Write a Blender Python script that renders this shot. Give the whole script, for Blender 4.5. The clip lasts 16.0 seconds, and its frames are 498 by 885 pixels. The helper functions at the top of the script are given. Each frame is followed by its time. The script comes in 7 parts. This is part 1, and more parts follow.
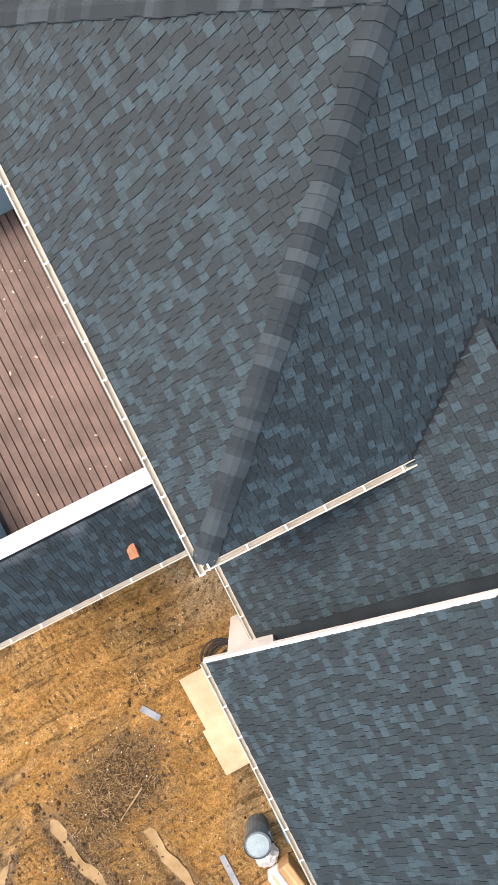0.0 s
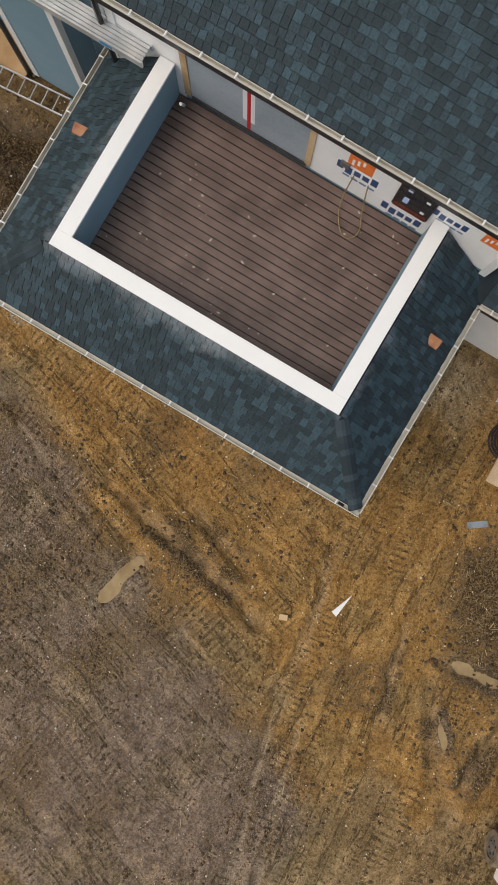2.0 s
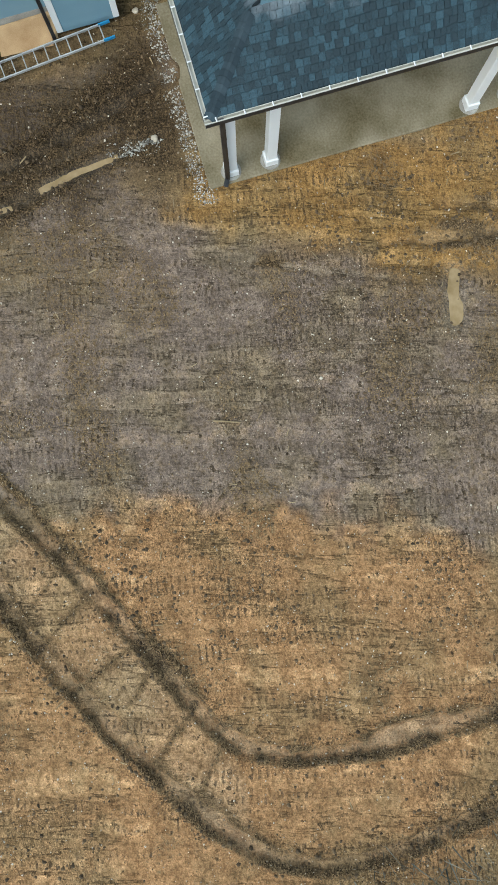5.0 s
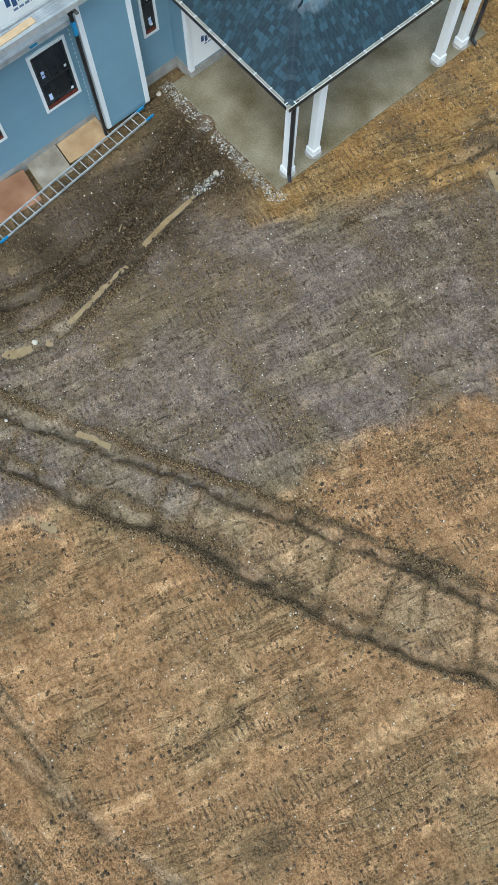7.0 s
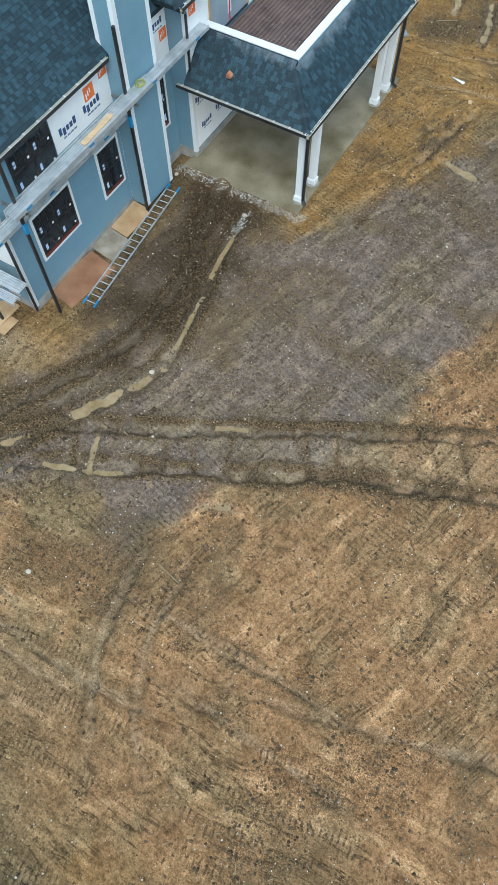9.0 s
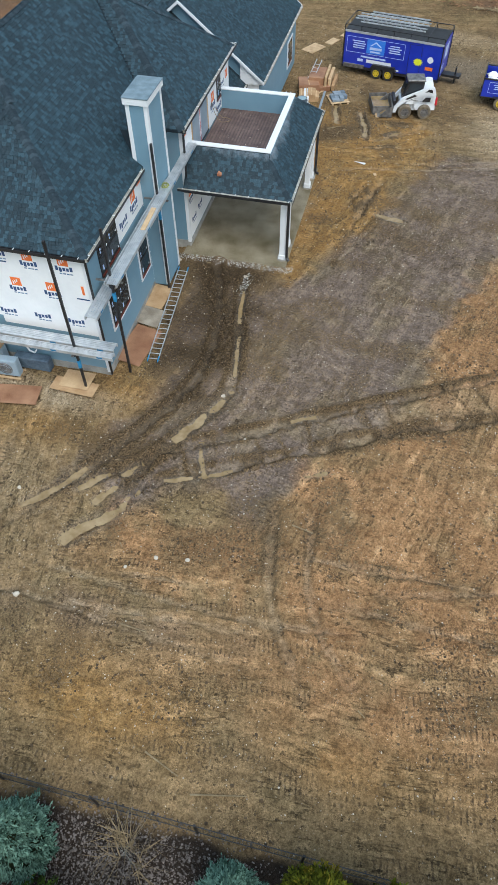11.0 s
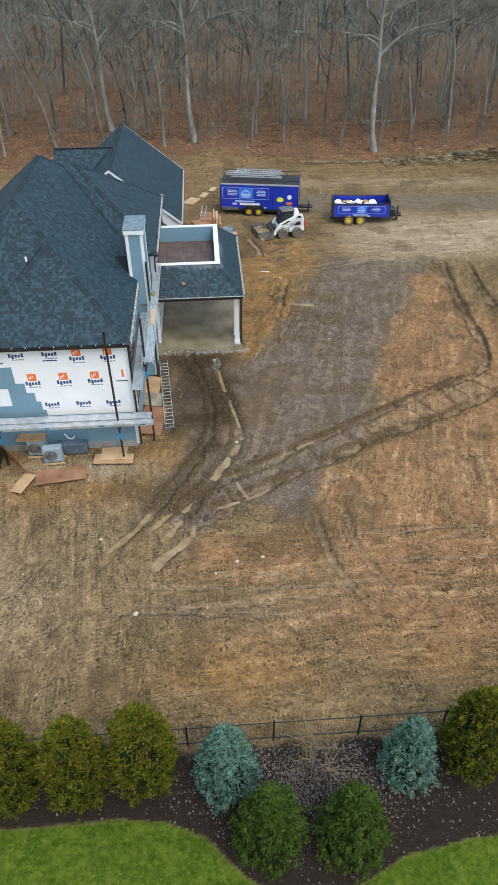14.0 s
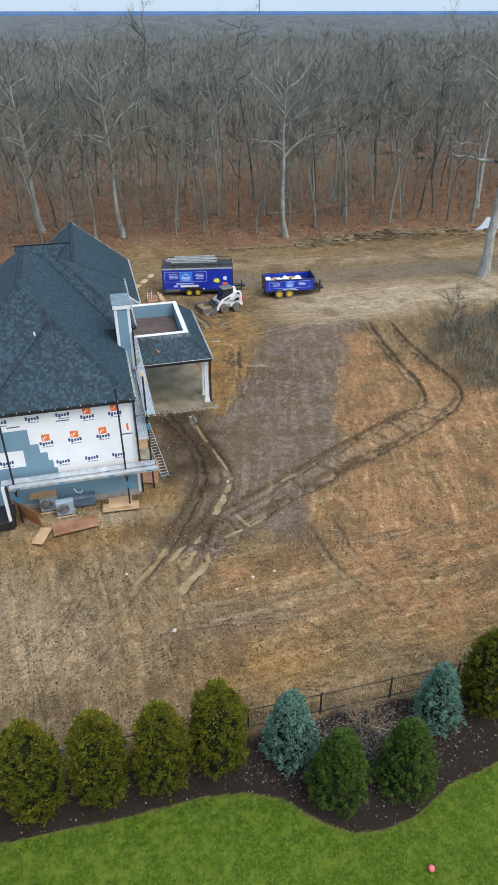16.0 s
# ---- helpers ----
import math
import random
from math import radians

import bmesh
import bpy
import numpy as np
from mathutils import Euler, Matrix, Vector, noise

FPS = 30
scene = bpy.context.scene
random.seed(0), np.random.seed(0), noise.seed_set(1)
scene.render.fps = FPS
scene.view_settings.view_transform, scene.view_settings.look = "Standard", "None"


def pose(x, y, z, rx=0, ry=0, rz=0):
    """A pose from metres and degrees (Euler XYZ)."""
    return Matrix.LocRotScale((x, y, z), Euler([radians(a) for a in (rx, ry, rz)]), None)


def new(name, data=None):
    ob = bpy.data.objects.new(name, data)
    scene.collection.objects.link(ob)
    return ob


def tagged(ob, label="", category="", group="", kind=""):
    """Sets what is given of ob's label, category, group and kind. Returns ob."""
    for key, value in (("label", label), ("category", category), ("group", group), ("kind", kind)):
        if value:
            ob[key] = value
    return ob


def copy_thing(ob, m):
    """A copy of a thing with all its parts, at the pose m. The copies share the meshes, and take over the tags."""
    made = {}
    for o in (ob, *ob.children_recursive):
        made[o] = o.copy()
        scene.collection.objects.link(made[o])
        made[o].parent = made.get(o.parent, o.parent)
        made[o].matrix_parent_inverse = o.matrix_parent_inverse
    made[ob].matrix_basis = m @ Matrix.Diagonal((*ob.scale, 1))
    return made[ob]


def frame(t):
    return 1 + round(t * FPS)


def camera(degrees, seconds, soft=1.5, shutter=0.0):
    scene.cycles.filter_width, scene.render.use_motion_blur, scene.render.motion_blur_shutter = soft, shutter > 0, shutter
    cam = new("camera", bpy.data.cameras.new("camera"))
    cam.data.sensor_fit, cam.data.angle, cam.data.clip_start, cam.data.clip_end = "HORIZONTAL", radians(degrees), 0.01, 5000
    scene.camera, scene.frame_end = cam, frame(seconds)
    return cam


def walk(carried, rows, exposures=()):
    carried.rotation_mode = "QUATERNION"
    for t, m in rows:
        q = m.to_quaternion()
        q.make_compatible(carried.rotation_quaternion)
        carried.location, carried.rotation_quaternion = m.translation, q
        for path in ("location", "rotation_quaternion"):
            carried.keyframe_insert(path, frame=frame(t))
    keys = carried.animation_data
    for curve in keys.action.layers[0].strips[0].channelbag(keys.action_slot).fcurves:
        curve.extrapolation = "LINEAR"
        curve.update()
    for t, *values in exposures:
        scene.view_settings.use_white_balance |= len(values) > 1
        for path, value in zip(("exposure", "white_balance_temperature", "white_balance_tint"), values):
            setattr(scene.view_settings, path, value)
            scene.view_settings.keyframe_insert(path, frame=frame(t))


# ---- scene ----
cam = camera(40.92, 16.0, 0.8)
# seconds, eye in metres, turn in degrees
ROWS = [
    (0.0, 0.102, 0.113, 15.607, 0.32, -0.17, 153.29),
    (0.5, 1.483, 0.047, 15.730, 0.21, -0.15, 145.34),
    (1.0, 2.963, -0.119, 15.872, 0.11, -0.26, 137.25),
    (1.5, 4.569, -0.524, 16.011, 0.19, -0.31, 128.78),
    (2.0, 6.121, -1.148, 16.117, 0.28, -0.36, 120.62),
    (2.5, 7.664, -1.971, 16.218, 0.54, -0.51, 112.55),
    (3.0, 9.051, -2.988, 16.323, 0.65, -0.55, 104.56),
    (3.5, 10.320, -4.146, 16.428, 0.55, -0.42, 96.17),
    (4.0, 11.374, -5.414, 16.549, 0.47, -0.27, 88.23),
    (4.5, 12.352, -6.855, 16.662, 0.62, -0.22, 80.35),
    (5.0, 13.358, -8.462, 16.869, 2.83, -0.04, 73.73),
    (7.5, 15.160, -18.229, 17.864, 17.90, 0.26, 44.04),
    (8.0, 14.956, -20.262, 18.116, 20.75, 0.28, 39.09),
    (8.5, 14.624, -22.334, 18.454, 23.52, 0.29, 34.89),
    (9.0, 14.220, -24.465, 18.785, 26.34, 0.39, 30.77),
    (9.5, 13.653, -26.745, 19.135, 29.22, 0.49, 26.46),
    (12.0, 8.411, -36.665, 20.800, 42.49, 0.51, 6.56),
    (12.5, 7.440, -37.962, 21.003, 44.36, 0.44, 3.90),
    (13.0, 6.419, -39.250, 21.207, 46.20, 0.38, 1.27),
    (13.5, 5.351, -40.482, 21.393, 48.06, 0.33, -1.32),
    (14.0, 4.194, -41.658, 21.555, 49.92, 0.30, -3.85),
    (14.5, 2.995, -42.790, 21.716, 51.80, 0.30, -6.39),
    (15.0, 1.807, -43.887, 21.890, 53.62, 0.34, -8.85),
    (15.5, 0.623, -44.935, 22.065, 55.39, 0.40, -11.20),
    (16.0, -0.606, -45.950, 22.268, 57.16, 0.46, -13.51),
]
walk(cam, [(t, pose(x, y, z, rx, ry, rz)) for t, x, y, z, rx, ry, rz in ROWS], [(0.0, 1.48, 8500, 26), (0.5, 0.88, 8400, 19), (1.0, 0.28, 8100, 15), (1.5, 0.2, 8000, 16), (2.0, 0.2, 7900, 15), (3.0, 0.12, 7600, 13), (3.5, 0.05, 7600, 12), (4.0, -0.15, 7400, 9), (4.5, 0.15, 6900, 6), (5.0, 0.7, 6400, 2), (7.5, 0.75, 5900, 2), (9.5, 0.7, 5900, 1), (12.0, 0.6, 6400, 10), (14.0, 0.62, 6400, 10), (16.0, 0.68, 6300, 11)])

# ---- world, sun ----
world = bpy.data.worlds.new("overcast_sky")
scene.world = world
world.use_nodes = True
wn, wl = world.node_tree.nodes, world.node_tree.links
bg = wn["Background"]
sky = wn.new("ShaderNodeTexSky")
sky.sky_type, sky.sun_disc = "NISHITA", False
sky.sun_elevation, sky.sun_rotation = radians(38), radians(145)
sky.air_density, sky.dust_density = 1.0, 3.0
cloud = wn.new("ShaderNodeMix")
cloud.data_type = "RGBA"
cloud.inputs[0].default_value = 0.62
cloud.inputs[7].default_value = (6.2, 7.7, 9.2, 1)
wl.new(sky.outputs[0], cloud.inputs[6])
wl.new(cloud.outputs[2], bg.inputs[0])
bg.inputs[1].default_value = 0.092
sun = new("sun", bpy.data.lights.new("sun", "SUN"))
sun.data.energy, sun.data.angle, sun.data.color = 1.5, radians(38), (1.0, 0.96, 0.9)
sun.matrix_world = pose(0, 0, 60, 32, 0, 35)

# ---- materials ----


def material(name, low, high, scale=6.0, rough=0.7, metal=0.0, bump=0.2, fine=60.0, island=0.0, each=0.0, spread=0.18, stretch=(1, 1, 1), centre=0.72, spec=0.5, skew=1.0):
    """Two scales of noise between two colours, with relief; island and each vary the tone from piece to piece."""
    m = bpy.data.materials.new(name)
    m.use_nodes = True
    n, l = m.node_tree.nodes, m.node_tree.links
    p = n["Principled BSDF"]
    geo = n.new("ShaderNodeNewGeometry")
    mp = n.new("ShaderNodeMapping")
    mp.inputs["Scale"].default_value = stretch
    l.new(geo.outputs["Position"], mp.inputs[0])
    a = n.new("ShaderNodeTexNoise")
    a.inputs["Scale"].default_value, a.inputs["Detail"].default_value = scale, 5
    b = n.new("ShaderNodeTexNoise")
    b.inputs["Scale"].default_value, b.inputs["Detail"].default_value = fine, 3
    l.new(mp.outputs[0], a.inputs["Vector"])
    l.new(mp.outputs[0], b.inputs["Vector"])
    mixed = n.new("ShaderNodeMath")
    mixed.operation = "MULTIPLY_ADD"
    l.new(b.outputs[0], mixed.inputs[0])
    mixed.inputs[1].default_value = 0.45
    l.new(a.outputs[0], mixed.inputs[2])
    value = mixed.outputs[0]
    for amount, node, out in ((island, geo, "Random Per Island"), (each, n.new("ShaderNodeObjectInfo"), "Random")):
        if amount:
            add = n.new("ShaderNodeMath")
            add.operation = "MULTIPLY_ADD"
            l.new(node.outputs[out], add.inputs[0])
            add.inputs[1].default_value = amount
            sub = n.new("ShaderNodeMath")
            sub.operation = "SUBTRACT"
            l.new(value, sub.inputs[0])
            sub.inputs[1].default_value = amount / 2
            l.new(sub.outputs[0], add.inputs[2])
            value = add.outputs[0]
    ramp = n.new("ShaderNodeMapRange")
    ramp.inputs[1].default_value, ramp.inputs[2].default_value = centre - spread, centre + spread
    l.new(value, ramp.inputs[0])
    col = n.new("ShaderNodeMix")
    col.data_type = "RGBA"
    col.inputs[6].default_value, col.inputs[7].default_value = (*low, 1), (*high, 1)
    tone = ramp.outputs[0]
    if skew != 1.0:
        bend = n.new("ShaderNodeMath")
        bend.operation = "POWER"
        l.new(tone, bend.inputs[0])
        bend.inputs[1].default_value = skew
        tone = bend.outputs[0]
    l.new(tone, col.inputs[0])
    l.new(col.outputs[2], p.inputs["Base Color"])
    p.inputs["Roughness"].default_value, p.inputs["Metallic"].default_value = rough, metal
    p.inputs["Specular IOR Level"].default_value = spec
    if bump:
        bp = n.new("ShaderNodeBump")
        bp.inputs["Strength"].default_value, bp.inputs["Distance"].default_value = bump, 0.02
        l.new(mixed.outputs[0], bp.inputs["Height"])
        l.new(bp.outputs[0], p.inputs["Normal"])
    return m


SHINGLE = material("asphalt_shingle", (0.0064, 0.0225, 0.0335), (0.030, 0.074, 0.102), 30, 0.62, 0, 0.6, 240, island=0.8, spread=0.34, centre=0.80, skew=1.7)
SHINGLE_PIECE = material("asphalt_shingle_tab", (0.0064, 0.0225, 0.0335), (0.030, 0.074, 0.102), 30, 0.62, 0, 0.6, 240, each=0.8, spread=0.34, centre=0.80, skew=1.7)


def dusted(m, name, x, y0, y1):
    """The same shingles with pale cutting dust settled close to a rectangle's edge."""
    d = m.copy()
    d.name = name
    n, l = d.node_tree.nodes, d.node_tree.links
    p = n["Principled BSDF"]
    base = p.inputs["Base Color"].links[0].from_socket
    geo = n.new("ShaderNodeNewGeometry")
    q = n.new("ShaderNodeSeparateXYZ")
    l.new(geo.outputs["Position"], q.inputs[0])

    def calc(op, a, b):
        k = n.new("ShaderNodeMath")
        k.operation = op
        for i, v in enumerate((a, b)):
            if isinstance(v, (int, float)):
                k.inputs[i].default_value = v
            else:
                l.new(v, k.inputs[i])
        return k.outputs[0]

    away = calc("MAXIMUM", calc("SUBTRACT", q.outputs[0], x), calc("MAXIMUM", calc("SUBTRACT", q.outputs[1], y1), calc("SUBTRACT", y0, q.outputs[1])))
    t = n.new("ShaderNodeTexNoise")
    t.inputs["Scale"].default_value, t.inputs["Detail"].default_value, t.inputs["Roughness"].default_value = 1.3, 6, 0.65
    l.new(geo.outputs["Position"], t.inputs["Vector"])
    r = n.new("ShaderNodeMapRange")
    r.inputs[1].default_value, r.inputs[2].default_value, r.inputs[3].default_value, r.inputs[4].default_value = 0.0, 0.62, 0.36, -0.12
    l.new(away, r.inputs[0])
    f = n.new("ShaderNodeMapRange")
    f.inputs[1].default_value, f.inputs[2].default_value, f.inputs[4].default_value = 0.70, 1.02, 0.5
    l.new(calc("ADD", t.outputs[0], r.outputs[0]), f.inputs[0])
    mix = n.new("ShaderNodeMix")
    mix.data_type = "RGBA"
    mix.inputs[7].default_value = (0.36, 0.42, 0.48, 1)
    l.new(f.outputs[0], mix.inputs[0])
    l.new(base, mix.inputs[6])
    l.new(mix.outputs[2], p.inputs["Base Color"])
    return d


SHINGLE_DUST = dusted(SHINGLE, "dusty_shingle", 4.84, -5.74, -0.06)
SHINGLE_PIECE_DUST = dusted(SHINGLE_PIECE, "dusty_shingle_tab", 4.84, -5.74, -0.06)
GUTTER = material("cream_coated_gutter", (0.40, 0.39, 0.35), (0.60, 0.59, 0.54), 2.5, 0.45, 0, 0.05, 30, spread=0.35)
SHINGLE_BASE = material("shingle_underlay", (0.006, 0.014, 0.021), (0.014, 0.027, 0.037), 2, 0.9, 0, 0.3, 200)
CAP = material("ridge_cap_shingle", (0.011, 0.025, 0.036), (0.036, 0.060, 0.078), 1.5, 0.85, 0, 0.4, 220, each=0.6, spread=0.22, centre=0.84)
SIDING = material("blue_grey_vinyl_siding", (0.15, 0.268, 0.350), (0.182, 0.308, 0.392), 1.5, 0.5, 0, 0.05, 40, each=0.15, spread=0.4)
WRAP = material("white_house_wrap", (0.80, 0.82, 0.84), (0.90, 0.91, 0.92), 1.6, 0.5, 0, 0.35, 9, spread=0.35)
WHITE = material("white_pvc_trim", (0.73, 0.76, 0.79), (0.80, 0.82, 0.84), 2, 0.4, 0, 0.05, 30, spread=0.4)
BLACK = material("black_painted_metal", (0.012, 0.012, 0.014), (0.03, 0.03, 0.033), 4, 0.4, 0, 0.05, 60)
ALU = material("bare_aluminium", (0.5, 0.54, 0.57), (0.72, 0.75, 0.77), 3, 0.42, 0.6, 0.1, 60)
BLUEPLASTIC = material("blue_fibreglass", (0.02, 0.2, 0.42), (0.03, 0.3, 0.6), 4, 0.45, 0, 0.1, 60)
DECK = material("brown_composite_board", (0.055, 0.034, 0.030), (0.19, 0.130, 0.115), 2.2, 0.6, 0, 0.2, 35, each=0.12, spread=0.32)
PLY = material("plywood_sheet", (0.32, 0.18, 0.08), (0.6, 0.42, 0.24), 1.8, 0.75, 0, 0.2, 50, each=0.25, spread=0.3)
PLYWET = material("wet_orange_plywood", (0.20, 0.085, 0.042), (0.40, 0.22, 0.125), 1.4, 0.5, 0, 0.2, 50, spread=0.25)
LUMBER = material("pale_lumber", (0.42, 0.28, 0.15), (0.62, 0.45, 0.27), 3, 0.7, 0, 0.2, 60, each=0.2)
CONCRETE = material("muddy_concrete", (0.105, 0.082, 0.036), (0.33, 0.29, 0.21), 0.8, 0.5, 0, 0.25, 18, spread=0.24)
FOUND = material("grey_foundation_concrete", (0.25, 0.24, 0.22), (0.4, 0.39, 0.36), 2.5, 0.85, 0, 0.4, 40)
GLASS = material("dark_window_glass", (0.012, 0.016, 0.02), (0.03, 0.038, 0.045), 1, 0.08, 0, 0.0, 5)
REDWOOD = material("red_brown_sill", (0.10, 0.02, 0.012), (0.17, 0.035, 0.02), 5, 0.5, 0, 0.1, 50)
ORANGE = material("orange_print", (0.80, 0.16, 0.03), (0.90, 0.22, 0.05), 5, 0.5, 0, 0.0, 50)
NAVY = material("navy_print", (0.02, 0.06, 0.16), (0.04, 0.09, 0.22), 5, 0.5, 0, 0.0, 50)
NAVYPALE = material("faint_navy_print", (0.12, 0.19, 0.32), (0.20, 0.28, 0.42), 5, 0.5, 0, 0.0, 50)
RED = material("red_tape", (0.5, 0.01, 0.02), (0.6, 0.02, 0.03), 5, 0.5, 0, 0.0, 50)
GREYBOARD = material("grey_sheathing", (0.25, 0.31, 0.36), (0.34, 0.40, 0.46), 0.9, 0.6, 0, 0.1, 20)
TRAILERBLUE = material("royal_blue_vinyl_wrap", (0.012, 0.03, 0.36), (0.02, 0.045, 0.48), 1.0, 0.3, 0, 0.0, 20)
PALEPRINT = material("pale_blue_print", (0.42, 0.55, 0.85), (0.6, 0.72, 0.95), 3, 0.4, 0, 0.0, 20)
YELLOW = material("yellow_wheel_paint", (0.6, 0.42, 0.02), (0.78, 0.58, 0.04), 4, 0.4, 0, 0.1, 40)
RUBBER = material("tyre_rubber", (0.018, 0.018, 0.018), (0.045, 0.042, 0.038), 6, 0.85, 0, 0.3, 60)
MUDRUBBER = material("mud_caked_tyre", (0.10, 0.08, 0.055), (0.22, 0.18, 0.13), 5, 0.9, 0, 0.5, 50)
STEEL = material("worn_steel", (0.10, 0.10, 0.10), (0.28, 0.27, 0.26), 4, 0.5, 0.5, 0.2, 40)
MACHINEWHITE = material("white_pvc_trim", (0.73, 0.76, 0.79), (0.80, 0.82, 0.84), 2, 0.4, 0, 0.05, 30, spread=0.4)
BARK = material("grey_bark", (0.045, 0.045, 0.038), (0.27, 0.265, 0.235), 1.5, 0.9, 0, 0.6, 14, island=0.35, each=0.6, spread=0.32, stretch=(1, 1, 0.3), spec=0.15)
PALEBARK = material("pale_sycamore_bark", (0.11, 0.115, 0.10), (0.46, 0.46, 0.42), 2.2, 0.85, 0, 0.4, 12, each=0.3, spread=0.35, stretch=(1, 1, 0.4), spec=0.15)
TWIG = material("bare_twigs", (0.035, 0.04, 0.033), (0.25, 0.26, 0.225), 0.15, 0.95, 0, 0.0, 2, island=0.5, each=0.4, spread=0.34, spec=0.15)
MUD = material("brown_water", (0.17, 0.105, 0.034), (0.40, 0.295, 0.165), 1.6, 0.15, 0, 0.03, 6, spread=0.35)
PAVER = material("blue_grey_stone", (0.12, 0.16, 0.2), (0.24, 0.29, 0.34), 3, 0.7, 0, 0.3, 50, each=0.4)
CARDBOARD = material("brown_cardboard", (0.36, 0.22, 0.11), (0.52, 0.34, 0.18), 2, 0.8, 0, 0.1, 40, each=0.2)
STONE = material("pale_stone", (0.24, 0.205, 0.15), (0.56, 0.5, 0.41), 6, 0.85, 0, 0.3, 60, island=0.6, spread=0.35)
STRAW = material("dry_twig_straw", (0.13, 0.09, 0.045), (0.34, 0.26, 0.15), 6, 0.9, 0, 0.0, 60, island=0.6, spread=0.35)
THUJA = material("green_gold_thuja_foliage", (0.010, 0.018, 0.003), (0.19, 0.20, 0.016), 3.5, 0.8, 0, 0.0, 9, island=0.5, spread=0.36, spec=0.15)
GOLDTIP = material("bronzed_thuja_tips", (0.045, 0.04, 0.004), (0.27, 0.215, 0.018), 3.0, 0.8, 0, 0.0, 9, island=0.6, spread=0.36, spec=0.15)
# near-black green: shade in the gaps between sprays, put into the colour
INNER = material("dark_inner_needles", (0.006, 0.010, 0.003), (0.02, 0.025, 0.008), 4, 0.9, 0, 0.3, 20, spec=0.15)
SPRUCE = material("dark_green_spruce_foliage", (0.008, 0.018, 0.003), (0.080, 0.135, 0.018), 4.0, 0.8, 0, 0.0, 9, island=0.6, spread=0.36, spec=0.15)
BLUESPRUCE = material("blue_spruce_needles", (0.012, 0.038, 0.024), (0.18, 0.31, 0.235), 4.0, 0.8, 0, 0.0, 9, island=0.6, spread=0.36, spec=0.15)
GRASS = material("lawn_grass_blades", (0.03, 0.065, 0.005), (0.19, 0.25, 0.028), 0.5, 0.8, 0, 0.0, 6, island=0.7, spread=0.34, spec=0.15)
LEAF = material("rusty_leaf_litter", (0.08, 0.042, 0.024), (0.42, 0.235, 0.130), 0.4, 0.9, 0, 0.0, 6, island=0.7, spread=0.36, spec=0.15)
PINK = material("pink_rubber", (0.85, 0.12, 0.16), (0.9, 0.2, 0.22), 4, 0.4, 0, 0.0, 30)

# ---- building helpers ----


def thing(name, m=None, label="", category="", group="", kind=""):
    ob = new(name)
    if m is not None:
        ob.matrix_world = m
    return tagged(ob, label, category, group, kind)


def part(name, bm, mat, parent=None, label="", smooth=False):
    me = bpy.data.meshes.new(name)
    if isinstance(bm, tuple):
        me.from_pydata(bm[0], [], bm[1])
    else:
        bmesh.ops.recalc_face_normals(bm, faces=bm.faces)
        bm.to_mesh(me)
        bm.free()
    if smooth:
        me.polygons.foreach_set("use_smooth", [True] * len(me.polygons))
    me.materials.append(mat)
    ob = new(name, me)
    if parent is not None:
        ob.parent = parent
    return tagged(ob, label)


def again(ob, m, parent=None):
    """A further piece on the same mesh."""
    o = new(ob.name.split(".")[0], ob.data)
    o.parent = parent or ob.parent
    o.matrix_local = m
    return o


def box(x0, x1, y0, y1, z0, z1, bevel=0.0, bm=None, m=None):
    bm = bm or bmesh.new()
    r = bmesh.ops.create_cube(bm, size=1)
    t = Matrix.Translation(((x0 + x1) / 2, (y0 + y1) / 2, (z0 + z1) / 2)) @ Matrix.Diagonal((x1 - x0, y1 - y0, z1 - z0, 1))
    if m is not None:
        t = m @ t
    bmesh.ops.transform(bm, matrix=t, verts=r["verts"])
    if bevel:
        es = list({e for v in r["verts"] for e in v.link_edges})
        bmesh.ops.bevel(bm, geom=es, offset=bevel, segments=1, affect="EDGES")
    return bm


def rod(a, b, r0, r1=None, sides=8, bm=None):
    bm = bm or bmesh.new()
    a, b = Vector(a), Vector(b)
    m = Matrix.Translation((a + b) / 2) @ (b - a).to_track_quat("Z", "Y").to_matrix().to_4x4()
    bmesh.ops.create_cone(bm, cap_ends=True, segments=sides, radius1=r0, radius2=r0 if r1 is None else r1, depth=(b - a).length, matrix=m)
    return bm


def prism(points, y0, y1, bm=None, m=None):
    """A profile in x and z drawn out along y."""
    bm = bm or bmesh.new()
    a = [bm.verts.new((x, y0, z)) for x, z in points]
    b = [bm.verts.new((x, y1, z)) for x, z in points]
    bm.faces.new(a)
    bm.faces.new(b[::-1])
    for i in range(len(a)):
        j = (i + 1) % len(a)
        bm.faces.new((a[i], b[i], b[j], a[j]))
    if m is not None:
        bmesh.ops.transform(bm, matrix=m, verts=a + b)
    return bm


def poly(points, thick=0.0, bm=None):
    """A flat polygon, drawn down by thick."""
    bm = bm or bmesh.new()
    a = [bm.verts.new(p) for p in points]
    f = bm.faces.new(a)
    if thick:
        g = bmesh.ops.extrude_face_region(bm, geom=[f])
        bmesh.ops.translate(bm, vec=(0, 0, -thick), verts=[v for v in g["geom"] if isinstance(v, bmesh.types.BMVert)])
    return bm


def ground_z(x, y):
    return -0.03 * np.maximum(0, -np.asarray(y, dtype=float) - 14)


def gz(x, y):
    return float(ground_z(x, y))

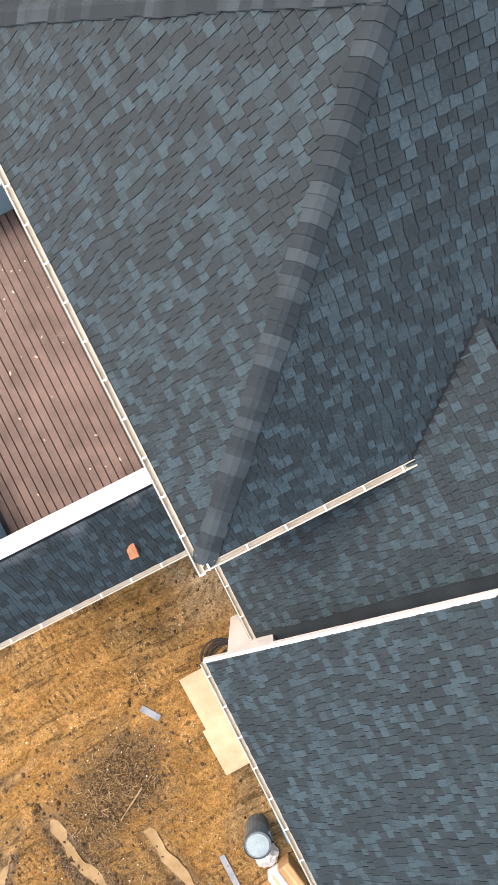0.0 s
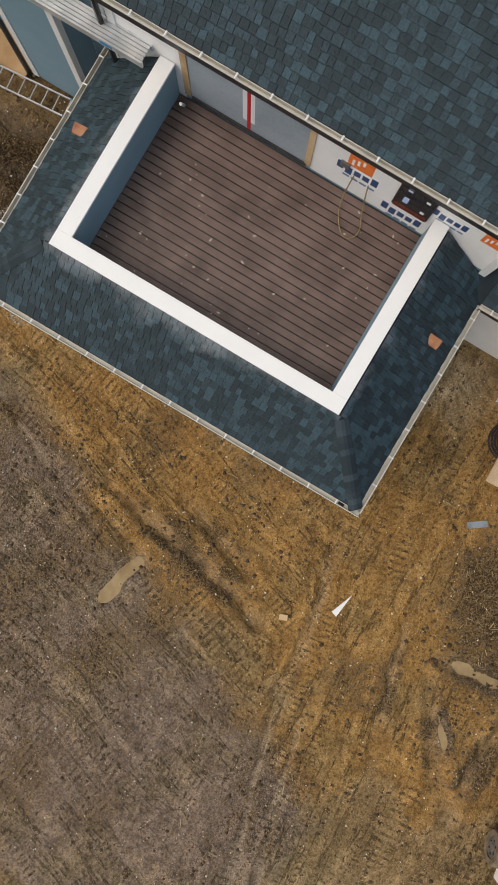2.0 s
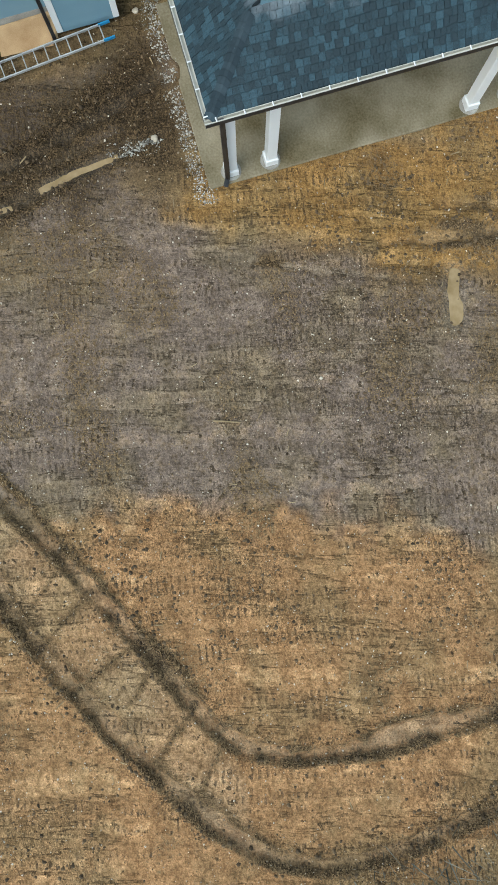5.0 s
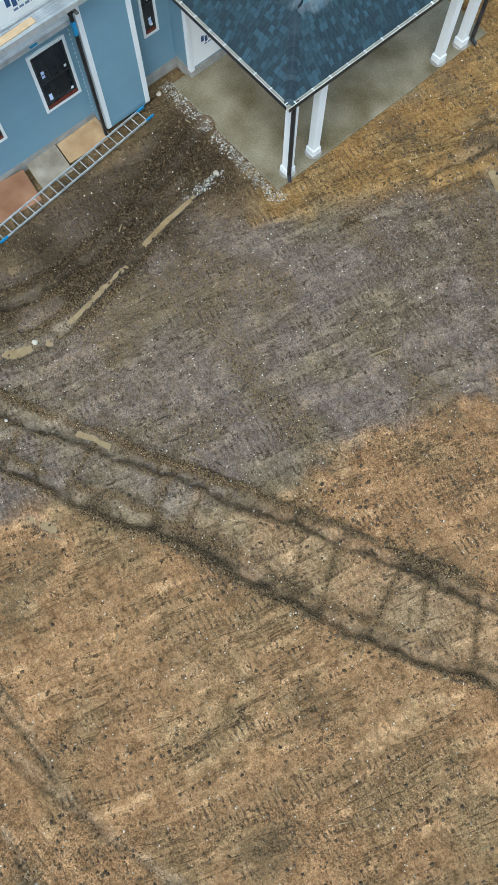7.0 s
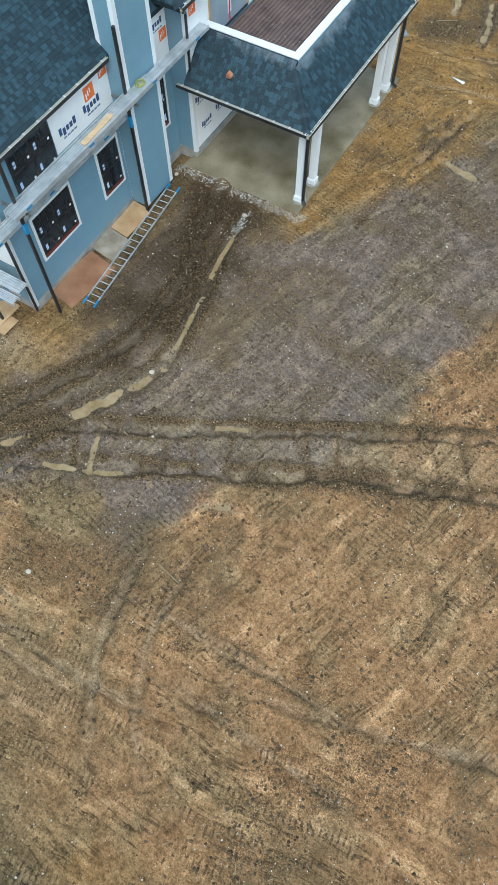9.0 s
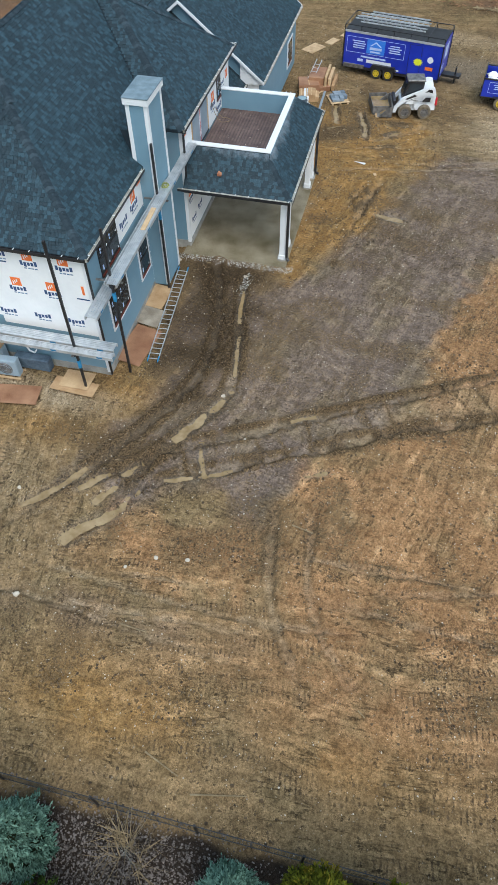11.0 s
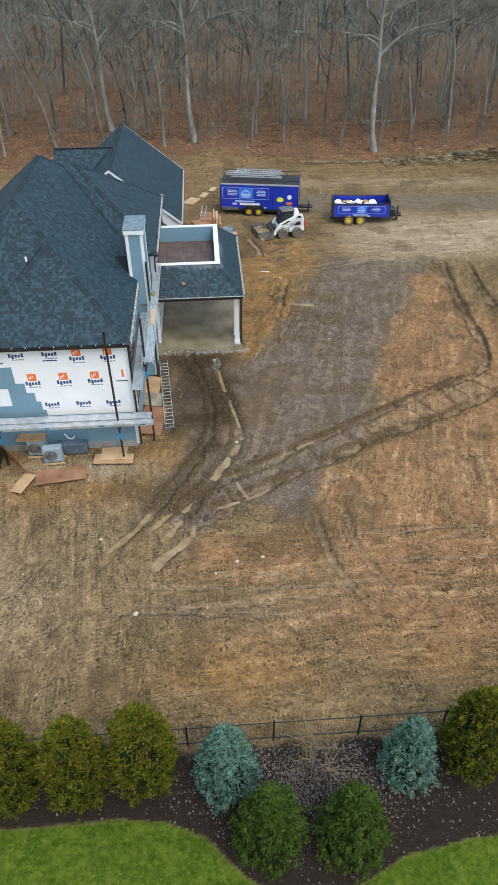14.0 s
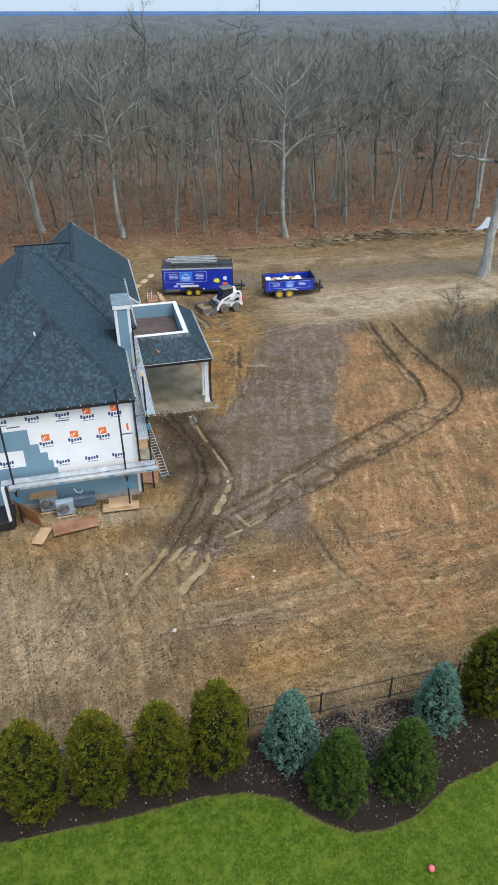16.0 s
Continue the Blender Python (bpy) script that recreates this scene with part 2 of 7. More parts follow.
# ---- ground ----
# ruts: way-points, half width, depth, wetness
RUTS = [
    ([(3.5, -20.8), (4.3, -20.1), (6.6, -19.1), (10.1, -17.3), (13.0, -15.8), (16.1, -14.7), (20.9, -12.1), (23.5, -9.5), (22.6, -3.6), (23.2, 3.1)], 0.2, 0.14, 0.75),
    ([(1.4, -21.1), (4.1, -18.8), (6.7, -17.5), (10.4, -15.4), (12.8, -14.2), (16.5, -12.2), (20.6, -10.4), (20.6, -4.1), (21.4, 3.6)], 0.2, 0.14, 0.75),
    ([(2.7, -7.6), (3.4, -9.8), (4.0, -12.3), (4.0, -15.4), (2.5, -18.2), (1.1, -20.7), (-0.8, -23.0)], 0.19, 0.12, 0.9),
    ([(4.2, -8.2), (4.5, -10.2), (5.0, -12.7), (5.5, -15.5), (4.6, -17.4), (3.3, -19.6), (2.4, -22.0)], 0.19, 0.12, 0.9),
    ([(8.2, 5.5), (8.0, 7.0), (7.7, 7.8), (7.5, 8.7)], 0.22, 0.12, 0.9),
    ([(6.2, 7.2), (6.0, 8.2), (5.8, 9.4)], 0.2, 0.12, 0.9),
    ([(8.7, 5.6), (9.6, 6.3), (10.9, 7.1)], 0.2, 0.08, 0.7),
    ([(-1.8, -25.4), (-2.4, -21.3), (-2.3, -18.6)], 0.2, 0.06, 0.3),
    ([(-1.2, -24.3), (-0.8, -22.8), (1.9, -19.7)], 0.2, 0.06, 0.4),
    ([(8.4, -20.5), (8.7, -23.9), (10.6, -26.9)], 0.17, 0.08, 0.5),
    ([(9.7, -20.5), (10.1, -24.1), (11.9, -26.2)], 0.17, 0.08, 0.5),
    ([(0.0, -25.5), (4.3, -26.0), (8.8, -26.3)], 0.15, 0.06, 0.4),
    ([(0.2, -24.4), (7.7, -25.0), (12.0, -24.6)], 0.15, 0.06, 0.4),
    ([(12.5, -23.0), (17.0, -22.0), (24.0, -19.5)], 0.16, 0.07, 0.4),
    ([(8.6, -3.4), (8.9, -1.6), (9.2, 0.0), (9.6, 1.3)], 0.2, 0.12, 0.8),
    ([(8.0, -1.7), (8.4, -0.5), (8.7, 0.7)], 0.15, 0.08, 0.6),
    ([(6.7, 1.8), (8.5, 2.4), (10.9, 2.7), (12.5, 3.0), (15.1, 3.9), (18.1, 4.3)], 0.17, 0.06, 0.5),
    ([(10.3, 3.3), (13.0, 3.8), (15.6, 4.7), (17.9, 5.0)], 0.17, 0.06, 0.5),
    ([(7.1, 4.4), (8.7, 4.6), (11.1, 5.4)], 0.15, 0.05, 0.4),
    ([(8.6, 7.7), (9.9, 7.6), (11.3, 7.6)], 0.17, 0.09, 0.7),
    ([(7.5, -7.8), (8.2, -6.6), (9.0, -4.8), (9.8, -2.9)], 0.12, 0.05, 0.5),
    ([(-5.1, -27.8), (-3.8, -25.6), (-1.8, -24.2), (0.4, -22.2)], 0.18, 0.06, 0.4),
    ([(-6.1, -26.0), (-4.0, -24.0), (-2.6, -22.0), (-2.2, -20.1)], 0.18, 0.06, 0.4),
    ([(-0.9, -24.8), (-3.1, -26.7), (-5.0, -27.4)], 0.18, 0.06, 0.35),
    ([(8.6, -22.4), (12.0, -22.2), (17.0, -22.2)], 0.14, 0.05, 0.35),
    ([(10.3, -23.7), (13.0, -23.8), (17.5, -24.1)], 0.14, 0.05, 0.35),
    ([(2.9, -24.3), (7.2, -24.0)], 0.12, 0.04, 0.3),
    ([(-0.6, -25.7), (3.0, -25.6), (9.3, -25.2)], 0.15, 0.06, 0.5),
]
# standing water in the ruts: way-points and half widths
PUDDLES = [
    ([(5.45, -15.6), (5.1, -16.5), (4.5, -17.6), (4.1, -18.2)], 0.26), ([(0.9, -20.7), (0.3, -21.6), (-0.5, -22.4)], 0.2), ([(1.8, -20.7), (1.2, -21.3)], 0.2),
    ([(3.3, -21.0), (2.8, -22.0), (1.6, -23.3)], 0.3), ([(2.5, -20.9), (2.0, -21.7)], 0.2), ([(2.9, -20.0), (2.6, -20.4)], 0.18), ([(4.3, -20.3), (4.9, -20.1), (5.6, -19.8), (6.3, -19.5)], 0.14),
    ([(5.0, -18.5), (5.2, -19.2), (5.5, -19.8)], 0.13), ([(4.5, -9.6), (4.75, -11.4)], 0.13), ([(5.05, -12.6), (5.35, -14.6)], 0.13), ([(8.15, 5.7), (8.0, 7.0), (7.7, 7.8), (7.5, 8.6)], 0.2), ([(6.2, 7.2), (6.0, 8.2), (5.8, 9.3)], 0.18),
    ([(9.2, -19.0), (9.9, -18.7)], 0.13), ([(8.3, -16.5), (8.9, -16.2)], 0.12), ([(9.9, -1.95), (11.0, -2.25)], 0.24), ([(9.3, 6.2), (9.9, 6.7)], 0.12),
]


def spaced(lo, hi, step, far):
    a = list(np.arange(lo, hi, step))
    s, v, w = step, a[0], a[-1]
    out, back = [], []
    while w < far:
        s *= 1.16
        w += s
        out.append(w)
    s = step
    while v > -far:
        s *= 1.16
        v -= s
        back.append(v)
    return np.array(back[::-1] + a + out)


def rounded(pts):
    """Corners of a way cut twice."""
    for _ in range(2):
        out = [pts[0]]
        for (ax, ay), (bx, by) in zip(pts, pts[1:]):
            out += [(ax * 0.75 + bx * 0.25, ay * 0.75 + by * 0.25), (ax * 0.25 + bx * 0.75, ay * 0.25 + by * 0.75)]
        pts = out + [pts[-1]]
    return pts


def along(x, y, pts):
    """Distance to a way, and how far along it."""
    best, run, s0 = np.full(x.shape, 1e9), np.zeros(x.shape), 0.0
    for (ax, ay), (bx, by) in zip(pts, pts[1:]):
        dx, dy = bx - ax, by - ay
        ln = math.hypot(dx, dy)
        k = np.clip(((x - ax) * dx + (y - ay) * dy) / ln ** 2, 0, 1)
        d = np.hypot(x - ax - k * dx, y - ay - k * dy)
        run = np.where(d < best, s0 + k * ln, run)
        best = np.minimum(best, d)
        s0 += ln
    return best, run


def smooth_noise(x, y, size, seed):
    """Value noise on a lattice of that size."""
    rng = np.random.RandomState(seed)
    table = rng.rand(256, 256)
    u, v = x / size + 1000.3, y / size + 1000.7
    iu, iv = np.floor(u).astype(int), np.floor(v).astype(int)
    fu, fv = u - iu, v - iv
    fu, fv = fu * fu * (3 - 2 * fu), fv * fv * (3 - 2 * fv)
    c = lambda i, j: table[i % 256, j % 256]
    return (c(iu, iv) * (1 - fu) + c(iu + 1, iv) * fu) * (1 - fv) + (c(iu, iv + 1) * (1 - fu) + c(iu + 1, iv + 1) * fu) * fv


def step01(x, lo, hi):
    k = np.clip((x - lo) / (hi - lo), 0, 1)
    return k * k * (3 - 2 * k)


def lawn_edge(x):
    """The curved edge between mulch bed and lawn, as y."""
    return np.interp(x, [-40, -6.2, -1.8, 0.6, 2.1, 3.3, 4.3, 5.3, 6.4, 7.6, 9.2, 11.1, 14, 40],
                     [-33.0, -33.06, -33.17, -33.1, -33.3, -33.8, -34.8, -35.45, -35.6, -35.4, -34.7, -34.4, -34.2, -34.2])


def wood_edge(x):
    return np.interp(x, [-60, -20, -4, 8, 20, 33, 46, 60, 120], [24, 26, 28.5, 28.6, 27.6, 26.5, 24, 20, 16])


gx, gy = spaced(-8, 25.5, 0.085, 2600), spaced(-37.5, 10.5, 0.085, 2600)
gy = np.concatenate([gy[gy < 10.6], np.arange(10.7, 31, 0.2), gy[gy > 31.2]])
gx = np.concatenate([gx[gx < 25.6], np.arange(25.7, 46, 0.22), gx[gx > 46.4]])
X, Y = np.meshgrid(gx, gy)
near = (np.abs(X - 8) < 45) & (np.abs(Y) < 60)
Z = ground_z(X, Y)
Z = np.where(Y < -60, -1.38, Z)
n0, n1, n2, n3, n4 = (smooth_noise(X, Y, s, k) for s, k in ((0.17, 2), (0.38, 3), (1.1, 4), (3.2, 5), (9.0, 6)))
soil = step01(Y, -31.2, -30.6) * (1 - step01(Y - wood_edge(X), -1, 1.5))
Z = Z + near * ((n1 - 0.5) * 0.03 * soil + (n0 - 0.5) * 0.02 * soil + (n2 - 0.5) * 0.05 * soil + (n3 - 0.5) * 0.05)
wet, dark, crumb, pressed = (np.zeros(X.shape) for _ in range(4))
wob = (n2 - 0.5) * 0.3
n5 = smooth_noise(X, Y, 1.8, 41)
for pts, half, deep, damp in RUTS:
    d, s = along(X, Y, rounded(pts))
    half = half * (0.7 + 0.55 * n5)
    d = np.abs(d + wob * 0.5 + (n1 - 0.5) * 0.16 + (n0 - 0.5) * 0.08)
    k = np.exp(-(d / half) ** 4)
    rim = np.exp(-((d - half * 1.55) / (half * 0.42)) ** 2)
    lug = 0.5 + 0.5 * np.sin(s * 2 * math.pi / 0.62)
    # band on the rut walls, where cleft shade is put into the colour
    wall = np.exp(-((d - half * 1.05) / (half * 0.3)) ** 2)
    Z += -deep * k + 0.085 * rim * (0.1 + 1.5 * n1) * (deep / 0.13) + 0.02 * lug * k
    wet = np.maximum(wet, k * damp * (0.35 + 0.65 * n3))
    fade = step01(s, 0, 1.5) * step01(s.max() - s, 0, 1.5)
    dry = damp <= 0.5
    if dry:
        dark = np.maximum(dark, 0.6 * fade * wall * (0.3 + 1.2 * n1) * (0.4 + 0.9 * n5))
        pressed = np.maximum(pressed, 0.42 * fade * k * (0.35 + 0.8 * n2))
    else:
        # dark crumbly soil on the rims, painted cleft shade along the walls
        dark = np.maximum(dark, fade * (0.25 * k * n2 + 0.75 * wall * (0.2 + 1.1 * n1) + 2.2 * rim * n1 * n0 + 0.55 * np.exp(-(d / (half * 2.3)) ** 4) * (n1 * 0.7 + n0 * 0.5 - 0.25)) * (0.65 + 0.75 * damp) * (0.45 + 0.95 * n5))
        pressed = np.maximum(pressed, 0.5 * fade * np.exp(-(d / (half * 0.7)) ** 4) * (0.3 + 0.7 * n5))
    crumb = np.maximum(crumb, fade * np.exp(-((d - half * 1.6) / (half * 1.3)) ** 2) * (0.45 + 0.8 * n2) * (0.15 if dry else 0.4 + 0.6 * damp))
# cross grooves between the two long ruts
r = random.Random(8)
LADDER_A, LADDER_B = RUTS[1][0], RUTS[0][0]
for k in range(17):
    f = 0.02 + k * 0.049 + r.uniform(-0.016, 0.016)
    i = f * 6
    j = min(int(i), 5)
    ax, ay = (LADDER_A[1 + j][q] + (LADDER_A[2 + j][q] - LADDER_A[1 + j][q]) * (i - j) for q in (0, 1))
    bx, by = min(((LADDER_B[q][0] + (LADDER_B[q + 1][0] - LADDER_B[q][0]) * w, LADDER_B[q][1] + (LADDER_B[q + 1][1] - LADDER_B[q][1]) * w) for q in range(7) for w in (0, 0.25, 0.5, 0.75)), key=lambda c: math.hypot(c[0] - ax - 0.3, c[1] - ay))
    d, s = along(X, Y, [(ax, ay), (bx, by)])
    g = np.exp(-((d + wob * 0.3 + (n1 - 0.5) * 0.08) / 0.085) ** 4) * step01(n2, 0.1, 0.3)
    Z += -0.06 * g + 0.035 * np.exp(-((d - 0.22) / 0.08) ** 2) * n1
    # crack shade put into the colour, over the same stretch as the groove
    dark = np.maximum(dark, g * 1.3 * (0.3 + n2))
    crumb = np.maximum(crumb, g)
for pts, half in PUDDLES:
    d, _ = along(X, Y, pts)
    hole = ground_z(X, Y) - 0.025 - 0.07 * np.exp(-(d / (half * 0.9)) ** 2) + (n1 - 0.5) * 0.08 + (n0 - 0.5) * 0.04
    k = step01(half * 1.6 - d, 0, half)
    Z = Z * (1 - k) + hole * k
    wet = np.maximum(wet, step01(half * 2.0 - d, 0, half))
    crumb = np.maximum(crumb, 0.6 * step01(half * 2.4 - d, 0, half))
# banks of spoil along the wood and the brush
for mx, my, mr, mh in ((4.7, 28.6, 2.2, 1.0), (30, 27, 3.4, 0.5), (36, 24.8, 4.0, 0.6), (8.0, 29.6, 1.6, 0.5), (28.5, -3, 4, 0.7), (31, -9, 5, 0.8), (6.4, 5.9, 0.9, 0.14), (43, 23.5, 4, 0.8), (26, 27.2, 2.2, 0.4), (33, 26, 2.2, 0.5), (39.5, 24.6, 2.4, 0.5)):
    Z += mh * np.exp(-(((X - mx) ** 2 + (Y - my) ** 2) / mr ** 2)) * (0.7 + 0.6 * n2)
# woodland floor rises gently
Z += 0.018 * np.clip(Y - 30, 0, 80)
Z = np.where((X > -9.4) & (X < 0.9) & (Y > -15.6) & (Y < 13), -0.1, Z)
Z = np.where((X > 0.7) & (X < 5.9) & (Y > -7.2) & (Y < 1.5), -0.05, Z)
# kinds of soil, and where the colour is darkened: 0..1 each
def spot(cx, cy, rx, ry, turn=0.0):
    u, v = X - cx, Y - cy
    c, q = math.cos(radians(turn)), math.sin(radians(turn))
    return np.exp(-((u * c + v * q) / rx) ** 2 - ((v * c - u * q) / ry) ** 2)


def zone(poly, warp=1.3, soft=0.7):
    """Inside of an outline with a ragged edge, 0..1."""
    d, _ = along(X, Y, poly + poly[:1])
    inside = np.zeros(X.shape, bool)
    for (ax, ay), (bx, by) in zip(poly, poly[1:] + poly[:1]):
        if ay != by:
            inside ^= ((ay > Y) != (by > Y)) & (X < (bx - ax) * (Y - ay) / (by - ay) + ax)
    return step01(np.where(inside, d, -d) + warp * ((n3 - 0.5) * 1.2 + (n2 - 0.5) * 0.9 + (n1 - 0.5) * 0.5), -soft, soft)


# outlines of the grey topsoil, the wet dark soil by the house, the ochre sand and the orange clay
GREY = [(2.5, -8.0), (6.0, -8.3), (7.6, -6.2), (8.9, -3.2), (10.0, -0.8), (11.5, 2.5), (13.0, 4.5), (20.0, 4.2), (19.6, 2.2), (16.6, -4.1), (14.2, -9.9), (12.9, -13.9), (11.6, -16.5), (9.2, -18.2), (8.4, -21.0), (7.6, -21.6), (5.5, -20.8), (3.5, -21.8), (0.5, -20.5), (2.5, -17.5), (2.0, -13.0)]
WETSOIL = [(0.8, -7.8), (5.2, -7.9), (5.9, -9.2), (5.3, -12.5), (5.2, -15.5), (3.2, -17.0), (2.0, -15.0), (1.3, -11.5)]
SAND = [(5.5, -7.7), (6.4, -8.5), (7.6, -6.3), (8.8, -3.3), (9.9, -0.9), (11.2, 2.3), (12.0, 4.6), (11.4, 7.0), (9.5, 9.8), (4.5, 9.5), (2.4, 4.0), (2.5, 1.5), (6.0, 1.5), (6.0, -7.2)]
CLAY = [(13.2, -14.0), (14.4, -9.9), (16.8, -4.1), (19.0, 1.0), (20.5, 1.5), (21.0, -3.0), (24.5, -9.0), (26.0, -15.0), (25.0, -23.5), (17.0, -25.5), (9.5, -25.2), (9.0, -21.4), (9.5, -18.3), (12.0, -16.5)]
CLAY2 = [(2.8, -21.9), (5.5, -21.1), (7.6, -21.9), (9.0, -23.0), (8.4, -25.0), (4.0, -25.0), (1.8, -24.0)]
ochre = np.maximum.reduce([zone(SAND), 0.9 * spot(0.8, -16.4, 1.6, 1.5), 0.75 * spot(4.6, -28.4, 3.4, 1.3), 0.8 * spot(-3.5, -18.9, 4.0, 1.0), 0.5 * spot(12.5, -28.2, 4.0, 1.5)])
ochre = np.clip(ochre * (0.5 + 0.6 * n3 + 0.5 * n5) + 0.25 * (n2 - 0.5) * (ochre > 0.05), 0, 1)
clay = np.maximum.reduce([zone(CLAY), zone(CLAY2), 0.8 * spot(13, -26.5, 8.0, 2.2)])
clay = np.clip(clay * (0.4 + 0.6 * n3 + 0.4 * n5), 0, 1)
grey = np.clip(zone(GREY) * (0.7 + 0.4 * n3), 0, 0.95) * (1 - 0.8 * ochre)
grey = np.maximum(grey, 0.55 * spot(4.0, -25.8, 4.5, 0.7) * (0.3 + n2))
soaked = zone(WETSOIL, 0.6)
tone_shift = -0.36 * soaked * (0.6 + 0.6 * n2) - 0.10 * spot(2.4, -19.0, 2.6, 2.4)
# ways in which the machines went: nearly north, across, and fanned out beside the house
fan = step01(2.2 - X + (n4 - 0.5) * 2, -0.6, 0.6) * step01(-16.5 - Y, 0, 1.0)
northward = step01(Y + 21.8 + (n4 - 0.5) * 3.0 + (n3 - 0.5) * 1.5, -0.5, 0.5) * step01(3.2 - Y + (n4 - 0.5) * 2 + 0.2 * (X - 14), -0.6, 0.6) * (1 - fan)
pale = np.maximum(1.3 * np.exp(-((Y - 8.5) / 3.6) ** 2) * step01(X, 12, 18), 0.34 * spot(-5, -24, 7.0, 5.0))
pale = np.maximum(pale, 0.45 * np.exp(-((Y - 20.5 + 0.08 * (X - 20)) / 1.6) ** 2) * step01(X, 2, 8)) * (0.55 + n3 * 0.75)
pale = np.maximum(pale, 0.8 * spot(-2.5, -17.3, 4.0, 0.9) * (0.4 + n2))
pale = np.clip(np.maximum(pale, 0.75 * spot(2.5, 2.3, 1.0, 1.2) * (0.3 + n1)), 0, 1)
road = np.exp(-((Y - 15.6 + 0.05 * (X - 20)) / 2.4) ** 4) * step01(X, 6, 11)
brush = np.maximum.reduce([spot(31, 25.5, 9.0, 1.6, -14), 0.6 * spot(16, 26.4, 6, 0.9), spot(44, 22.5, 6, 2.0, -14)]) * (0.5 + 0.9 * n1)
dark = dark + 1.5 * spot(6.3, 5.7, 1.3, 0.9, 20) * (0.5 + n1 * 0.7) + 0.6 * spot(7.4, 8.6, 2.6, 2.6) * (0.2 + n2) + 0.85 * brush
dark = np.clip(dark + 0.55 * soaked * (0.35 + 0.9 * n2) + 0.45 * spot(4.6, -8.3, 1.0, 0.7) + 0.3 * spot(2.2, -18.5, 2.5, 2.0) * n2 + 0.45 * step01(n5 * 0.6 + n2 * 0.4, 0.6, 0.78) * soil, 0, 1)
thicket = step01(np.hypot((X - 33) / 1.1, Y + 6) - 8 + (n3 - 0.5) * 5, 1.5, -1.5)
dark = np.clip(dark + 0.5 * thicket * (0.3 + n1), 0, 1)
ladder = zone([(4.5, -18.9), (6.7, -17.6), (10.4, -15.5), (12.8, -14.4), (16.5, -12.4), (20.4, -10.6), (22.6, -11.0), (20.9, -12.0), (16.1, -14.5), (13.0, -15.6), (10.1, -17.1), (6.6, -18.9)], 0.15, 0.15)
pale = np.maximum(np.maximum(pale, 0.32 * ladder * (0.35 + 0.65 * step01(X, 9, 13)) * (0.4 + 0.8 * n5)), 0.8 * pressed)
dark = dark * (1 - 0.3 * ladder)
crumb = np.clip(np.maximum(crumb * (1 - 0.4 * ladder) + thicket, step01(smooth_noise(X, Y, 2.6, 51) * 0.5 + n2 * 0.3 + n1 * 0.2, 0.48, 0.72) * 0.6) + 0.9 * spot(6.3, 6.0, 1.9, 1.2) + 0.7 * spot(7.4, 8.6, 2.8, 2.8) * n2 + 0.7 * brush, 0, 1) * (1 - 0.8 * road)
wet = np.clip(np.maximum(wet, 0.5 * spot(3.4, -3, 3, 4.5)), 0, 1)
grassy = step01(lawn_edge(X) - Y + (n0 - 0.5) * 0.05, 0.0, 0.08)
mulch = step01(-30.9 - Y + (n2 - 0.5) * 0.6, 0, 0.4) * (1 - grassy)
leafy = step01(Y - wood_edge(X) + (n3 - 0.5) * 3, -0.8, 1.0)
leafy = np.maximum(leafy, step01(-16 - X, 0, 4) * step01(Y, -20, -10))
nx, ny = len(gx), len(gy)
verts = np.stack([X.ravel(), Y.ravel(), Z.ravel()], 1)
ii = np.arange(nx * ny).reshape(ny, nx)
quads = np.stack([ii[:-1, :-1], ii[:-1, 1:], ii[1:, 1:], ii[1:, :-1]], -1).reshape(-1, 4)
me = bpy.data.meshes.new("ground")
me.vertices.add(len(verts))
me.vertices.foreach_set("co", verts.ravel())
me.loops.add(quads.size)
me.loops.foreach_set("vertex_index", quads.ravel())
me.polygons.add(len(quads))
me.polygons.foreach_set("loop_start", np.arange(len(quads)) * 4)
me.polygons.foreach_set("use_smooth", np.ones(len(quads), bool))
me.update()
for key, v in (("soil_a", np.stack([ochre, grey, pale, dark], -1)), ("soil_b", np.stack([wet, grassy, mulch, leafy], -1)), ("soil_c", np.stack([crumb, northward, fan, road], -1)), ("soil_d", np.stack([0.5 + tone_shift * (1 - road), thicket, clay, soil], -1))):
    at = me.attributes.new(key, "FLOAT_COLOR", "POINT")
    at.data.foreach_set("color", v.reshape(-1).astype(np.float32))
ground = tagged(new("ground", me), "churned brown construction mud with ruts, lawn and leaf litter", "ground", kind="structure")


